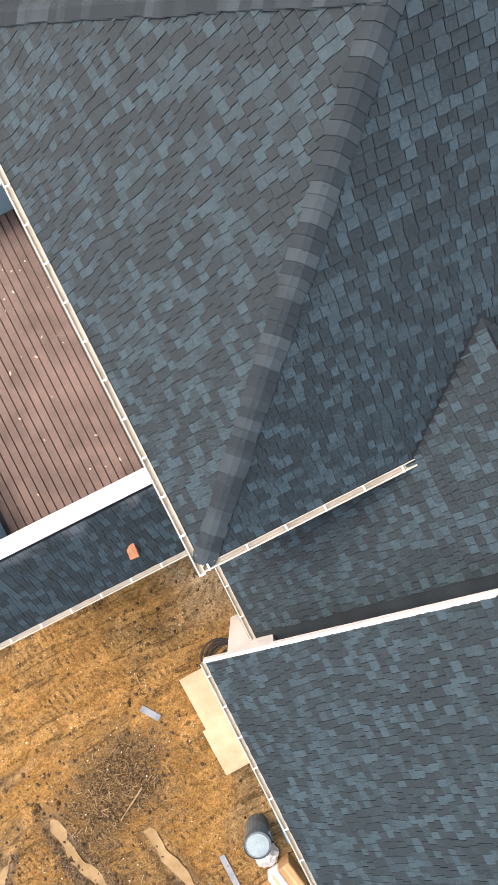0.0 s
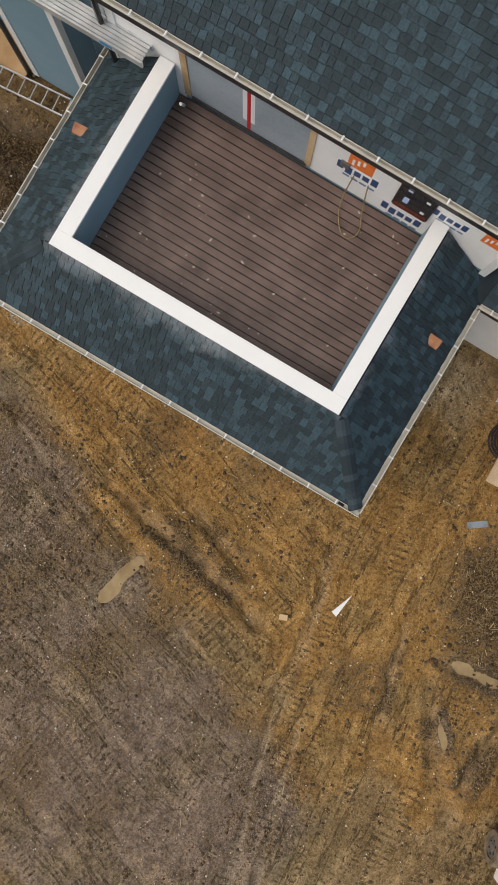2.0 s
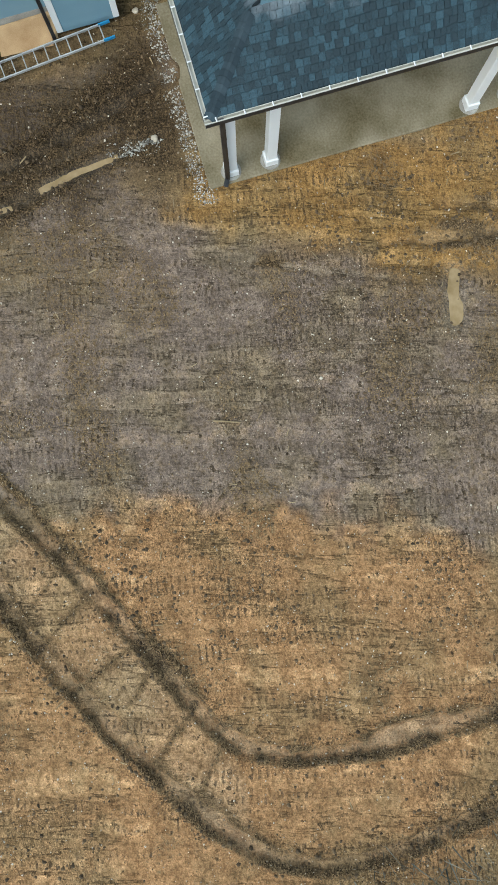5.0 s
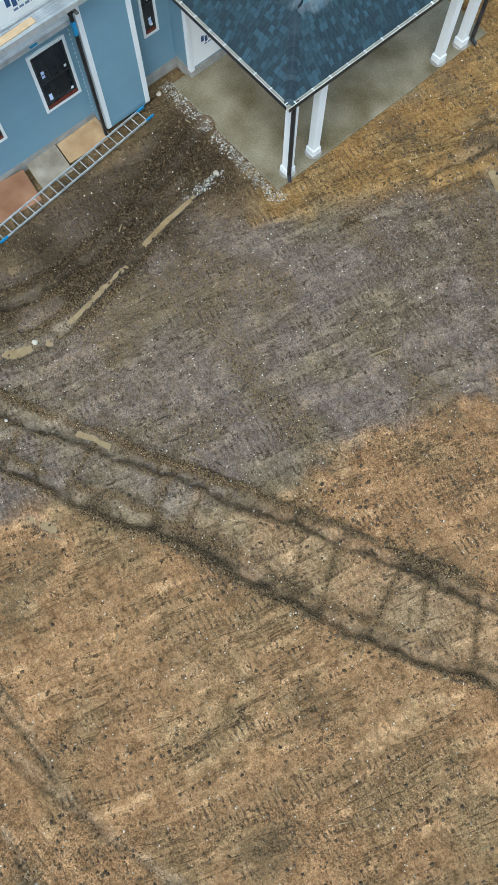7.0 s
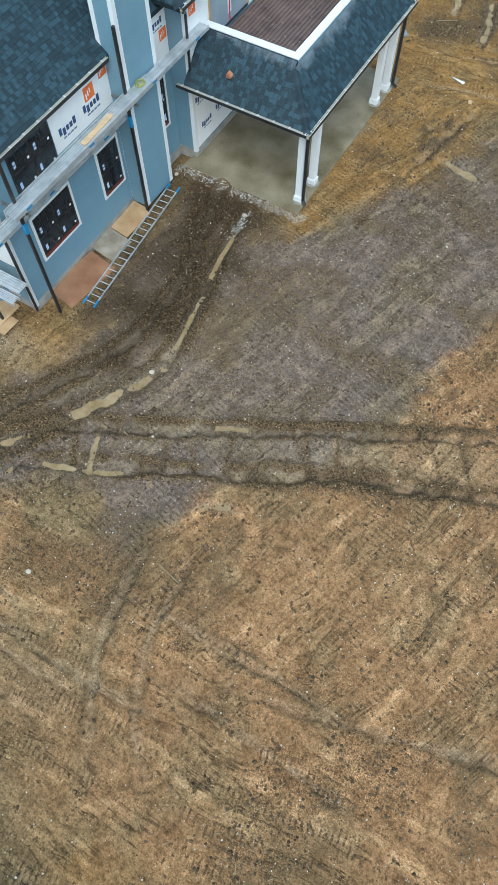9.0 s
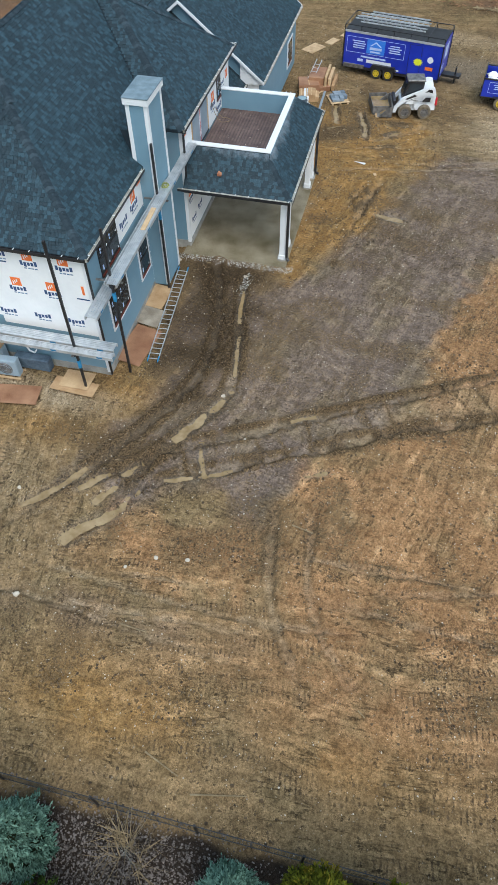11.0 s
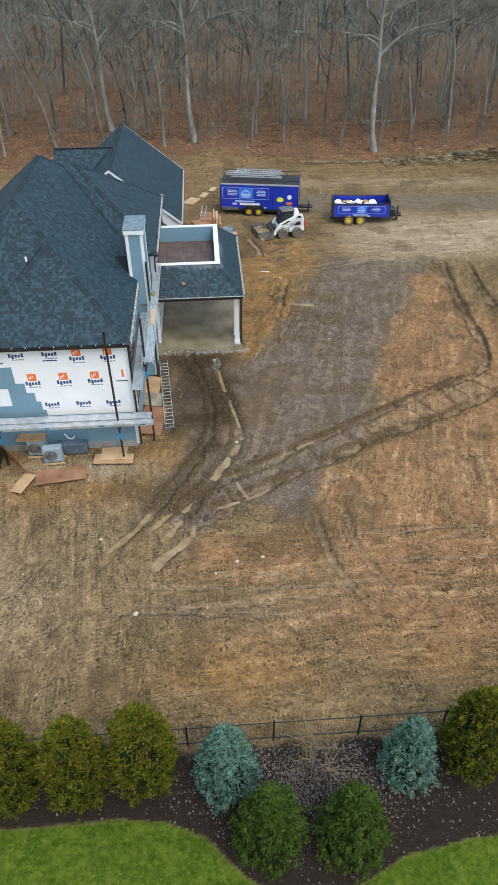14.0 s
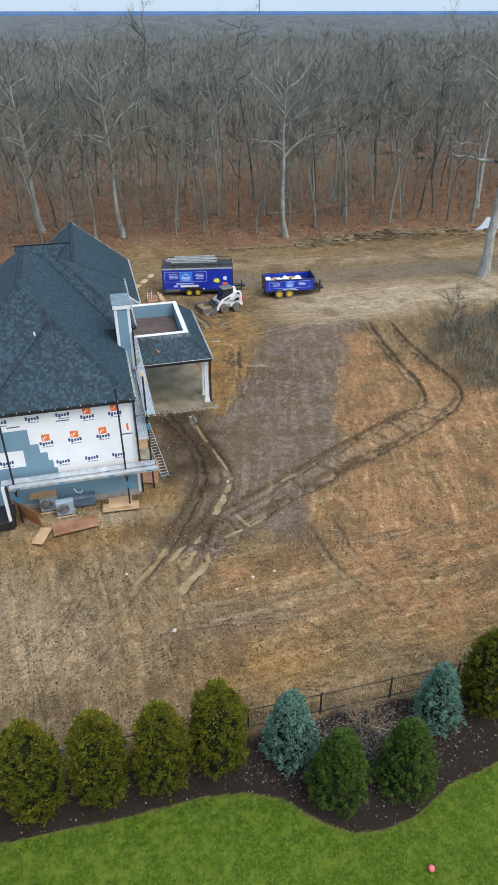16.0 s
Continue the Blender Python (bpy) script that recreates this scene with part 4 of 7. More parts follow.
# dark vent strip on the cross ridge
part("ridge_vent", box(-6.4, -2.1, 8.72, 8.88, 7.06, 7.14, 0.01), BLACK, house, "dark ridge vent strip")

# ---- walls ----
def wall(x0, x1, y0, y1, z0, z1, label=""):
    return part("wall", box(x0, x1, y0, y1, z0, z1), SIDING, house, label)


main_wall = wall(-9.6, 0.33, -15.82, 1.0, 0.3, 5.93, "blue-grey sided outer wall")
part("foundation", box(-9.62, 0.35, -15.84, 1.0, -0.3, 0.3), FOUND, house, "grey concrete foundation strip")
east_wall = wall(-2.0, 1.12, -6.72, 1.05, 0.35, 6.2, "wall with house wrap")
part("foundation", box(-2.0, 1.14, -6.74, 1.07, -0.3, 0.35), FOUND, house)
garage_wall = wall(-6.2, 2.2, 3.45, 14.1, 0.3, 3.75, "blue-grey sided garage wall")
part("wall", prism([(-6.2, 3.75), (2.2, 3.75), (2.2, 3.9), (-2.0, 7.1), (-6.2, 3.9)], 3.47, 14.05), SIDING, house)
part("wall", box(-5.3, 1.2, 1.05, 3.45, 0.0, 3.5), WRAP, house, "white wrapped link wall")
part("wall", prism([(-5.3, 3.5), (1.2, 3.5), (-3.2, 6.6)], 0.9, 3.45), SIDING, house)
part("wall", prism([(4.7, 3.7), (12.9, 3.7), (8.8, 6.95)], 2.2, 6.28, m=Matrix.Rotation(radians(90), 4, "Z")), SIDING, house)

# lap siding boards on the faces that are seen
def laps(parent, axis, at, u0, u1, z0, z1, sign, gaps=(), reveal=0.152):
    """Clapboards on a wall face, cut round openings (u0, u1, z0, z1)."""
    z = z0
    base = None
    while z < z1 - 0.02:
        h = min(reveal, z1 - z)
        cuts = sorted((g[0], g[1]) for g in gaps if g[2] < z + h and g[3] > z + 0.0)
        a = u0
        runs = []
        for c0, c1 in cuts:
            if c0 > a:
                runs.append((a, min(c0, u1)))
            a = max(a, c1)
        if a < u1:
            runs.append((a, u1))
        for r0, r1 in runs:
            if r1 - r0 < 0.03:
                continue
            o, t = at, sign * 0.016
            if axis == "x":
                vs = [(o, r0, z), (o + t, r0, z), (o + sign * 0.003, r0, z + h + 0.01), (o, r1, z), (o + t, r1, z), (o + sign * 0.003, r1, z + h + 0.01)]
            else:
                vs = [(r0, o, z), (r0, o + t, z), (r0, o + sign * 0.003, z + h + 0.01), (r1, o, z), (r1, o + t, z), (r1, o + sign * 0.003, z + h + 0.01)]
            part("siding_board", (vs, [(0, 1, 4, 3), (1, 2, 5, 4), (0, 2, 1), (3, 4, 5), (0, 3, 5, 2)]), SIDING, parent)
        z += reveal


def wrap_sheet(parent, axis, at, u0, u1, z0, z1, sign, signs=()):
    """House wrap on a face, with orange squares and navy bars of print."""
    t = 0.006 * sign
    def slab(n, a0, a1, c0, c1, k, mat, par, lab=""):
        if axis == "x":
            return part(n, box(min(at, at + t * k), max(at, at + t * k), a0, a1, c0, c1), mat, par, lab)
        return part(n, box(a0, a1, min(at, at + t * k), max(at, at + t * k), c0, c1), mat, par, lab)
    sheet = slab("house_wrap", u0, u1, z0, z1, 1, WRAP, parent, "white house wrap sheet with printed marks")
    s = sign if axis == "x" else -sign
    for u, z, kind in signs:
        g = 1.2 if "L" in kind else 1.0
        if "o" in kind:
            slab("orange_square", u - 0.2 * g, u + 0.2 * g, z + 0.22 * g, z + 0.60 * g, 1.6, ORANGE, sheet, "orange square print")
            for k in range(3):
                slab("print_bar", u + (-0.14 + 0.08 * k) * g, u + (-0.10 + 0.08 * k) * g, z + (0.27 + 0.06 * k) * g, z + (0.43 + 0.04 * k) * g, 2.0, WRAP, sheet)
        if "w" in kind:
            for k in range(5):
                lo = -0.06 if k in (0 if s > 0 else 4, 1 if s > 0 else 3) and k != (0 if s > 0 else 4) else 0.0
                hi = 0.2 if k in (0, 4) else 0.14
                slab("print_bar", u + (-0.34 + 0.14 * k) * g, u + (-0.34 + 0.14 * k + 0.105) * g, z + lo * g, z + hi * g, 1.6, NAVY, sheet)
            for k in range(4):
                slab("print_bar", u + (-0.22 + 0.14 * k) * g, u + (-0.22 + 0.14 * k + 0.11) * g, z - 0.15 * g, z - 0.10 * g, 1.6, NAVYPALE, sheet)
        if "s" in kind:
            slab("print_bar", u - 0.34, u + 0.3, z, z + 0.06, 1.6, NAVY, sheet)
    return sheet


# south wall: wrap above, siding below with a stepped edge
laps(main_wall, "y", -15.82, -9.6, 0.22, 0.3, 2.05, -1)
wrap_sheet(main_wall, "y", -15.82, -9.6, 0.22, 2.05, 5.86, -1,
           [(-6.1, 5.34, "w"), (-4.55, 5.36, "w"), (-3.08, 5.38, "w"), (-1.9, 5.1, "ow"), (-0.52, 5.1, "ow"), (-4.1, 3.85, "ow"), (-2.68, 3.85, "ow"), (-1.26, 3.85, "ow"), (-5.5, 5.05, "s"), (-3.1, 5.1, "s"), (-3.46, 2.62, "w"), (-2.0, 2.62, "w"), (-0.6, 2.6, "w"), (-6.2, 2.95, "w"), (0.03, 3.85, "s")])
part("print_bar", box(-0.03, 0.07, -15.835, -15.82, 4.1, 4.5), ORANGE, main_wall, "orange strip of print")
for z0, z1, edge in ((3.95, 4.85, -4.9), (3.4, 3.95, -4.5), (2.9, 3.4, -4.15), (2.4, 2.9, -3.95), (2.05, 2.4, -3.8)):
    laps(main_wall, "y", -15.832, -9.6, edge, z0, z1, -1, [(-7.5, -5.3, 2.75, 3.7)])
part("corner_board", box(0.22, 0.36, -15.86, -15.7, 0.1, 5.9, 0.004), WHITE, house, "white corner trim board")

# ---- east wall: siding, windows and the upper strip of wrap ----
OPEN = [(-14.78, -12.8, 1.42, 3.28), (-11.4, -10.18, 1.32, 3.28), (-14.8, -12.85, 4.0, 5.86)]
laps(main_wall, "x", 0.33, -15.7, -9.98, 0.3, 4.3, 1, OPEN)
laps(main_wall, "x", 0.33, -15.7, -14.8, 4.3, 5.9, 1, OPEN)
wrap_sheet(main_wall, "x", 0.33, -12.85, -9.98, 4.3, 5.88, 1, [(-12.15, 4.75, "wL"), (-10.95, 4.75, "owL"), (-10.2, 5.1, "o")])
laps(main_wall, "x", 0.33, -8.36, -6.74, 0.3, 5.9, 1, [(-7.75, -7.2, 1.6, 3.65)])


def window(y0, y1, z0, z1, x, sashes, parent, trim=WHITE, grid=True):
    """A black sash window in a wall that faces east, with white trim, sill and stickers on the panes."""
    w = part("window", box(x - 0.02, x + 0.035, y0, y1, z0, z1), BLACK, parent, "black double-hung window with white trim and stickers")
    if trim:
        t = 0.09
        for a in ((y0 - t, y1 + t, z1, z1 + t), (y0 - t, y1 + t, z0 - t, z0), (y0 - t, y0, z0, z1), (y1, y1 + t, z0, z1)):
            part("window_trim", box(x - 0.01, x + 0.05, a[0], a[1], a[2], a[3], 0.004), trim, w)
    part("window_sill", box(x - 0.01, x + 0.06, y0 + 0.03, y1 - 0.03, z0 + 0.02, z0 + 0.12), REDWOOD, w, "red-brown inner sill")
    n = (y1 - y0) / sashes
    mid = (z0 + z1) / 2
    for i in range(sashes):
        a, b = y0 + i * n + 0.05, y0 + (i + 1) * n - 0.05
        for c, d in ((z0 + 0.14, mid - 0.02), (mid + 0.03, z1 - 0.05)):
            pane = part("pane", box(x + 0.036, x + 0.04, a, b, c, d), GLASS, w)
            part("sticker", box(x + 0.041, x + 0.043, a + 0.1, a + 0.2, c + 0.12, c + 0.34), PALEPRINT, pane)
            part("sticker", box(x + 0.041, x + 0.043, b - 0.14, b - 0.06, c + 0.06, c + 0.14), WHITE, pane)
        if grid:
            for k in (1, 2):
                yy = a + (b - a) * k / 3
                part("glazing_bar", box(x + 0.036, x + 0.05, yy - 0.012, yy + 0.012, mid + 0.03, z1 - 0.05), BLACK, w)
            part("glazing_bar", box(x + 0.036, x + 0.05, a, b, mid + 0.24, mid + 0.265), BLACK, w)
            part("meeting_rail", box(x + 0.03, x + 0.06, a - 0.03, b + 0.03, mid - 0.03, mid + 0.03), BLACK, w)
    return w


window(-14.7, -12.88, 1.5, 3.2, 0.33, 2, main_wall)
window(-11.32, -10.26, 1.4, 3.2, 0.33, 1, main_wall)
window(-14.75, -12.9, 4.1, 5.8, 0.33, 2, main_wall, None)
window(-7.66, -7.28, 1.7, 3.55, 0.33, 1, main_wall)
# wall over the roof deck and under the porch
wrap_sheet(east_wall, "x", 1.12, -6.72, -5.35, 0.4, 6.15, 1, [(-6.2, 2.3, "ow"), (-5.9, 1.1, "w"), (-6.3, 5.2, "o")])
wrap_sheet(east_wall, "x", 1.12, -5.35, 1.05, 0.4, 3.25, 1, [(-4.6, 2.2, "ow"), (-4.9, 1.2, "w"), (-3.4, 1.2, "w"), (-3.1, 2.3, "ow"), (-1.5, 2.2, "ow")])
wrap_sheet(east_wall, "x", 1.12, -2.72, 1.05, 3.9, 6.15, 1, [(-1.85, 4.6, "owL"), (-0.85, 4.08, "wL"), (-0.1, 4.9, "w"), (0.7, 4.7, "o"), (-2.2, 5.9, "s"), (-1.0, 5.9, "s")])
part("sheathing_panel", box(1.12, 1.132, -5.22, -4.02, 4.0, 6.1), GREYBOARD, east_wall, "bare grey sheathing panel")
part("sheathing_panel", box(1.12, 1.132, -4.0, -2.84, 4.0, 6.1), GREYBOARD, east_wall, "bare grey sheathing panel")
part("tape_strip", box(1.132, 1.136, -4.05, -3.98, 4.0, 6.1), RED, east_wall, "red seam tape")
part("tape_strip", box(1.130, 1.134, -4.14, -3.9, 4.3, 5.9), WHITE, east_wall)
part("lumber_strip", box(1.12, 1.15, -5.35, -5.22, 3.98, 6.1), LUMBER, east_wall)
part("lumber_strip", box(1.12, 1.15, -2.84, -2.72, 3.98, 6.1), LUMBER, east_wall)
pipe_hem = part("loose_membrane", box(1.13, 1.17, -5.2, -2.8, 3.95, 4.03, 0.01), BLACK, east_wall, "black membrane hem along the deck")
window(-1.12, -0.42, 4.5, 5.62, 1.12, 1, east_wall, None)
part("corner_board", box(1.0, 1.16, -6.76, -6.6, 0.3, 6.15, 0.004), WHITE, house)
part("corner_board", box(1.0, 1.16, 0.95, 1.09, 3.6, 6.15, 0.004), WHITE, house)
wrap_sheet(east_wall, "x", 0.345, -8.3, -6.75, 3.7, 5.9, 1, [(-7.3, 5.3, "w"), (-7.0, 4.5, "o")])
# garage: gable trim, rakes and side window
for y in (3.2, 14.28):
    for x0, x1, sgn in ((2.52, -2.0, 1), (-6.5, -2.0, -1)):
        a, b = Vector((x0, y, 3.66)), Vector((x1, y, 7.27))
        bm = bmesh.new()
        vs = [bm.verts.new(p + Vector((0, d, h))) for d, h in ((-0.03, -0.13), (0.03, -0.13), (0.03, 0.02), (-0.03, 0.02)) for p in (a, b)]
        for q in ((0, 1, 3, 2), (2, 3, 5, 4), (4, 5, 7, 6), (6, 7, 1, 0), (0, 2, 4, 6), (1, 7, 5, 3)):
            bm.faces.new([vs[i] for i in q])
        part("rake_board", bm, WHITE, house, "white rake fascia board")
laps(garage_wall, "x", 2.2, 3.5, 14.05, 0.3, 3.7, 1, [(11.3, 13.1, 0.9, 2.5)])
wrap_sheet(garage_wall, "y", 3.45, 1.2, 2.2, 0.3, 3.6, -1)
window(11.5, 12.9, 1.0, 2.4, 2.2, 1, garage_wall)
part("garage_return", prism([(1.2, 3.45), (2.45, 3.5), (2.45, 3.66), (1.2, 4.6)], 3.3, 3.46), WHITE, house, "white boxed eave return")
vent = part("vent_pipe", rod((-3.95, -12.9, 7.9), (-3.95, -12.9, 9.1 - 0.35), 0.05, sides=10), WHITE, house, "white plumbing vent pipe")

# ---- porch ----
porch = thing("porch", None, "covered side porch with roof deck, shingle skirt roof and white columns", "porch")
PE = (6.1, -7.2, 1.3, 3.45)   # east eave, south eave, north eave, eave height
PX, PS, PN, PT = 4.84, -5.74, -0.06, 4.80   # parapet outer faces and top
RISE = (4.6 - PE[3]) / (PE[0] - PX)


def porch_slope(side):
    run, more = PE[0] - PX, 0.0
    if side == "E":
        ring, f, u0, u1 = [(PE[0], PE[1]), (PE[0], PE[2]), (PX, PE[2] - run), (PX, PE[1] + run)], (lambda u, d: (PE[0] - d, u)), PE[1], PE[2]
        ok = lambda x, y, d: y - PE[1] >= d - 0.004 and PE[2] - y >= d - 0.004 and d < run + 0.01
    elif side == "S":
        more = PS - PE[1] - run
        ring, f, u0, u1 = [(1.14, PE[1]), (PE[0], PE[1]), (PX, PE[1] + run), (PX, PS), (1.14, PS)], (lambda u, d: (u, PE[1] + d)), 1.14, PE[0]
        ok = lambda x, y, d: (PE[0] - x >= d - 0.004 or x < PX) and d < run + more + 0.01
    else:
        more = PE[2] - PN - run
        ring, f, u0, u1 = [(1.14, PE[2]), (PE[0], PE[2]), (PX, PE[2] - run), (PX, PN), (1.14, PN)], (lambda u, d: (u, PE[2] - d)), 1.14, PE[0]
        ok = lambda x, y, d: (PE[0] - x >= d - 0.004 or x < PX) and d < run + more + 0.01
    zs = [PE[3], PE[3], PE[3] + run * RISE] + ([PE[3] + run * RISE] if side == "E" else [PE[3] + (run + more) * RISE] * 2)
    s = part("roof_slope", poly([(x, y, z - 0.016) for (x, y), z in zip(ring, zs)], 0.1), SHINGLE_BASE, porch, "shingled porch skirt roof slope")
    tabs = shingles(None, ok, f, PE[3], RISE, u0, u1, run + more, random.Random(ord(side)), 0.115)
    lay(s, tabs, SHINGLE_DUST, {"S": (1.2, 5.0, -7.3, -5.8), "E": (4.8, 6.2, -4.0, -0.5), "N": (1.2, 6, -0.2, 1.4)}[side])


for side in "ESN":
    porch_slope(side)
run = PE[0] - PX
cap_line((PE[0], PE[1], PE[3]), (PX, PE[1] + run, PE[3] + run * RISE), 0.13, 0.65, porch)
cap_line((PE[0], PE[2], PE[3]), (PX, PE[2] - run, PE[3] + run * RISE), 0.13, 0.65, porch)
DZ = 3.86
TH = 0.25
for n, a in (("east", (PX - TH, PX, PS, PN)), ("south", (1.14, PX - TH, PS, PS + TH)), ("north", (1.14, PX - TH, PN - TH, PN))):
    w = part("parapet", box(*a, 3.5, PT - 0.04), SIDING, porch, "grey sided parapet wall round the roof deck")
    b = 0.02
    c = (a[0] - (b if n == "east" else 0), a[1] + (b if n == "east" else -b), a[2] - b, a[3] + b)
    part("parapet_cap", box(*c, PT - 0.04, PT + 0.002 * len(n), 0.006), WHITE, porch, "broad white parapet cap")
laps(porch, "y", PN - TH, 1.16, PX - TH, DZ, PT - 0.05, -1, reveal=0.11)
laps(porch, "y", PS + TH, 1.16, PX - TH, DZ, PT - 0.05, 1, reveal=0.11)
laps(porch, "x", PX - TH, PS + TH, PN - TH, DZ, PT - 0.05, -1, reveal=0.11)
part("deck_base", box(1.14, PX - TH, PS + TH, PN - TH, DZ - 0.3, DZ - 0.03), BLACK, porch)
y0, y1 = PS + TH + 0.01, PN - TH - 0.01
first, x, bw = None, 1.16, 0.152
board = part("deck_board", box(0, bw - 0.02, y0, y1, -0.028, 0.0, 0.003), DECK, porch, "brown grooved composite deck board")
board.matrix_local = Matrix.Translation((x, 0, DZ))
while x + 2 * bw < PX - TH:
    x += bw
    again(board, Matrix.Translation((x, 0, DZ)))
part("porch_ceiling", box(1.14, 5.95, -7.0, 1.1, 3.28, 3.4), WHITE, porch, "white porch soffit")
part("fascia_board", box(5.95, 6.02, -7.12, 1.22, 3.2, 3.46), BLACK, porch)
part("fascia_board", box(1.14, 5.95, -7.12, -7.05, 3.2, 3.46), BLACK, porch)
part("fascia_board", box(1.14, 5.95, 1.15, 1.22, 3.2, 3.46), BLACK, porch)
for x, y in ((5.72, -6.7), (5.72, -5.65), (5.76, -0.3), (5.76, 0.72)):
    c = part("column", box(x - 0.13, x + 0.13, y - 0.13, y + 0.13, 0.05, 3.28, 0.01), WHITE, porch, "square white porch column")
    part("column_base", box(x - 0.17, x + 0.17, y - 0.17, y + 0.17, 0.05, 0.32, 0.015), WHITE, c)
    part("footing", rod((x, y, 0.05), (x, y, 0.10), 0.27, 0.25, 18), FOUND, c, "round concrete footing")
    part("column_capital", box(x - 0.16, x + 0.16, y - 0.16, y + 0.16, 3.12, 3.28, 0.012), WHITE, c)
slab = part("porch_slab", box(0.9, 6.02, -7.35, 1.7, -0.25, 0.06, 0.02), CONCRETE)
tagged(slab, "mud-stained concrete porch slab", "slab", kind="structure")


def gutter(a, b, parent, out, z, mat=GUTTER, face=True):
    """A box gutter with spikes across it; out points away from the roof."""
    (ax, ay), (bx, by) = a, b
    way = Vector((bx - ax, by - ay, 0))
    ln = way.length
    way.normalize()
    o = Vector((*out, 0))
    prof = [(0, 0.0), (0, -0.11), (0.085, -0.11), (0.1, -0.01), (0.1, 0.012), (0.08, 0.012), (0.068, -0.09), (0.012, -0.09), (0.012, 0.0)]
    bm = bmesh.new()
    rings = []
    for k in (0, ln):
        rings.append([bm.verts.new(Vector((ax, ay, z)) + way * k + o * p + Vector((0, 0, q))) for p, q in prof])
    for i in range(len(prof)):
        j = (i + 1) % len(prof)
        bm.faces.new((rings[0][i], rings[0][j], rings[1][j], rings[1][i]))
    g = part("gutter", bm, mat, parent, "metal eaves gutter with straps")
    if face:
        bm = bmesh.new()
        q = [Vector((ax, ay, z)) + way * k + o * 0.102 + Vector((0, 0, h)) for k, h in ((0, -0.115), (ln, -0.115), (ln, 0.0), (0, 0.0))]
        lo = [bm.verts.new(v) for v in q] + [bm.verts.new(v + o * 0.006) for v in q]
        for f in ((0, 1, 2, 3), (7, 6, 5, 4), (0, 4, 5, 1), (2, 6, 7, 3), (1, 5, 6, 2), (3, 7, 4, 0)):
            bm.faces.new([lo[i] for i in f])
        part("gutter_face", bm, BLACK, g, "black gutter front")
    k = 0.25
    while k < ln:
        p = Vector((ax, ay, z)) + way * k
        bm = bmesh.new()
        q = p + o * 0.1
        rod(p + Vector((0, 0, 0.014)), q + Vector((0, 0, 0.014)), 0.016, sides=5, bm=bm)
        part("gutter_strap", bm, WHITE, g)
        k += 0.61
    return g


gutter((PE[0], PE[1] - 0.1), (PE[0], PE[2] + 0.1), porch, (1, 0), PE[3] + 0.01)
gutter((0.9, PE[1]), (PE[0], PE[1]), porch, (0, -1), PE[3] + 0.01)
gutter((1.6, PE[2]), (PE[0], PE[2]), porch, (0, 1), PE[3] + 0.01)
gutter((1.42, -7.35), (1.42, 1.45), house, (1, 0), 6.24)
gutter((-1.96, 1.33), (1.42, 1.33), house, (0, 1), 6.24)
gutter((0.55, -16.1), (0.55, -10.1), house, (1, 0), 5.97)
gutter((-9.7, -16.05), (0.55, -16.05), house, (0, -1), 5.97, BLACK)
gutter((1.52, 1.35), (1.52, 3.3), house, (1, 0), 3.5)
gutter((2.5, 3.22), (2.5, 14.3), house, (1, 0), 3.68, face=False)


def pipe(pts, r, name, mat, parent, label=""):
    bm = bmesh.new()
    for a, b in zip(pts, pts[1:]):
        rod(a, b, r, sides=6, bm=bm)
    return part(name, bm, mat, parent, label)


pipe([(6.15, -6.95, 3.4), (5.98, -6.9, 3.1), (5.95, -6.85, 0.25), (6.1, -6.95, 0.12)], 0.068, "downspout", BLACK, porch, "black downspout")
pipe([(6.15, 1.0, 3.4), (5.98, 0.98, 3.1), (5.98, 0.95, 0.25), (6.15, 1.02, 0.12)], 0.068, "downspout", BLACK, porch, "black downspout")
pipe([(0.45, -15.95, 5.9), (0.44, -15.92, 0.1)], 0.05, "downspout", BLACK, house, "black corner downspout")
pipe([(1.5, -7.3, 6.1), (1.25, -6.85, 5.8), (1.22, -6.82, 3.6)], 0.05, "downspout", BLACK, house, "black downspout")

# ---- chimney ----
chimney = part("chimney", box(0.2, 1.02, -9.98, -8.36, 0.15, 8.42), SIDING, house, "tall sided chimney chase with white trim and metal cap")
for a in ((0.18, 0.34, -10.0, -9.84), (0.9, 1.05, -10.0, -9.84), (0.9, 1.05, -8.5, -8.34), (0.18, 0.34, -8.5, -8.34)):
    part("corner_board", box(*a, 0.2, 8.42, 0.004), WHITE, chimney)
part("chimney_band", box(0.12, 1.12, -10.08, -8.26, 8.42, 8.66, 0.01), WHITE, chimney, "white band")
part("chimney_cap", box(0.1, 1.14, -10.1, -8.24, 8.66, 8.70, 0.01), material("slate_blue_sheet_metal", (0.10, 0.15, 0.18), (0.19, 0.26, 0.30), 3, 0.4, 0, 0.05, 30), chimney, "flat slate-blue sheet metal cap")
laps(chimney, "y", -9.98, 0.34, 0.9, 6.2, 8.42, -1)
laps(chimney, "x", 1.02, -9.84, -8.5, 0.3, 8.42, 1)
laps(chimney, "x", 0.2, -9.84, -8.5, 6.2, 8.42, -1)
part("cricket", ([(0.2, -9.95, 6.29), (0.2, -8.4, 6.29), (0.2, -9.17, 6.95), (-0.56, -9.17, 6.96)], [(0, 2, 3), (2, 1, 3), (0, 1, 2), (0, 3, 1)]), SHINGLE_BASE, house, "small dark cricket roof behind the chimney")

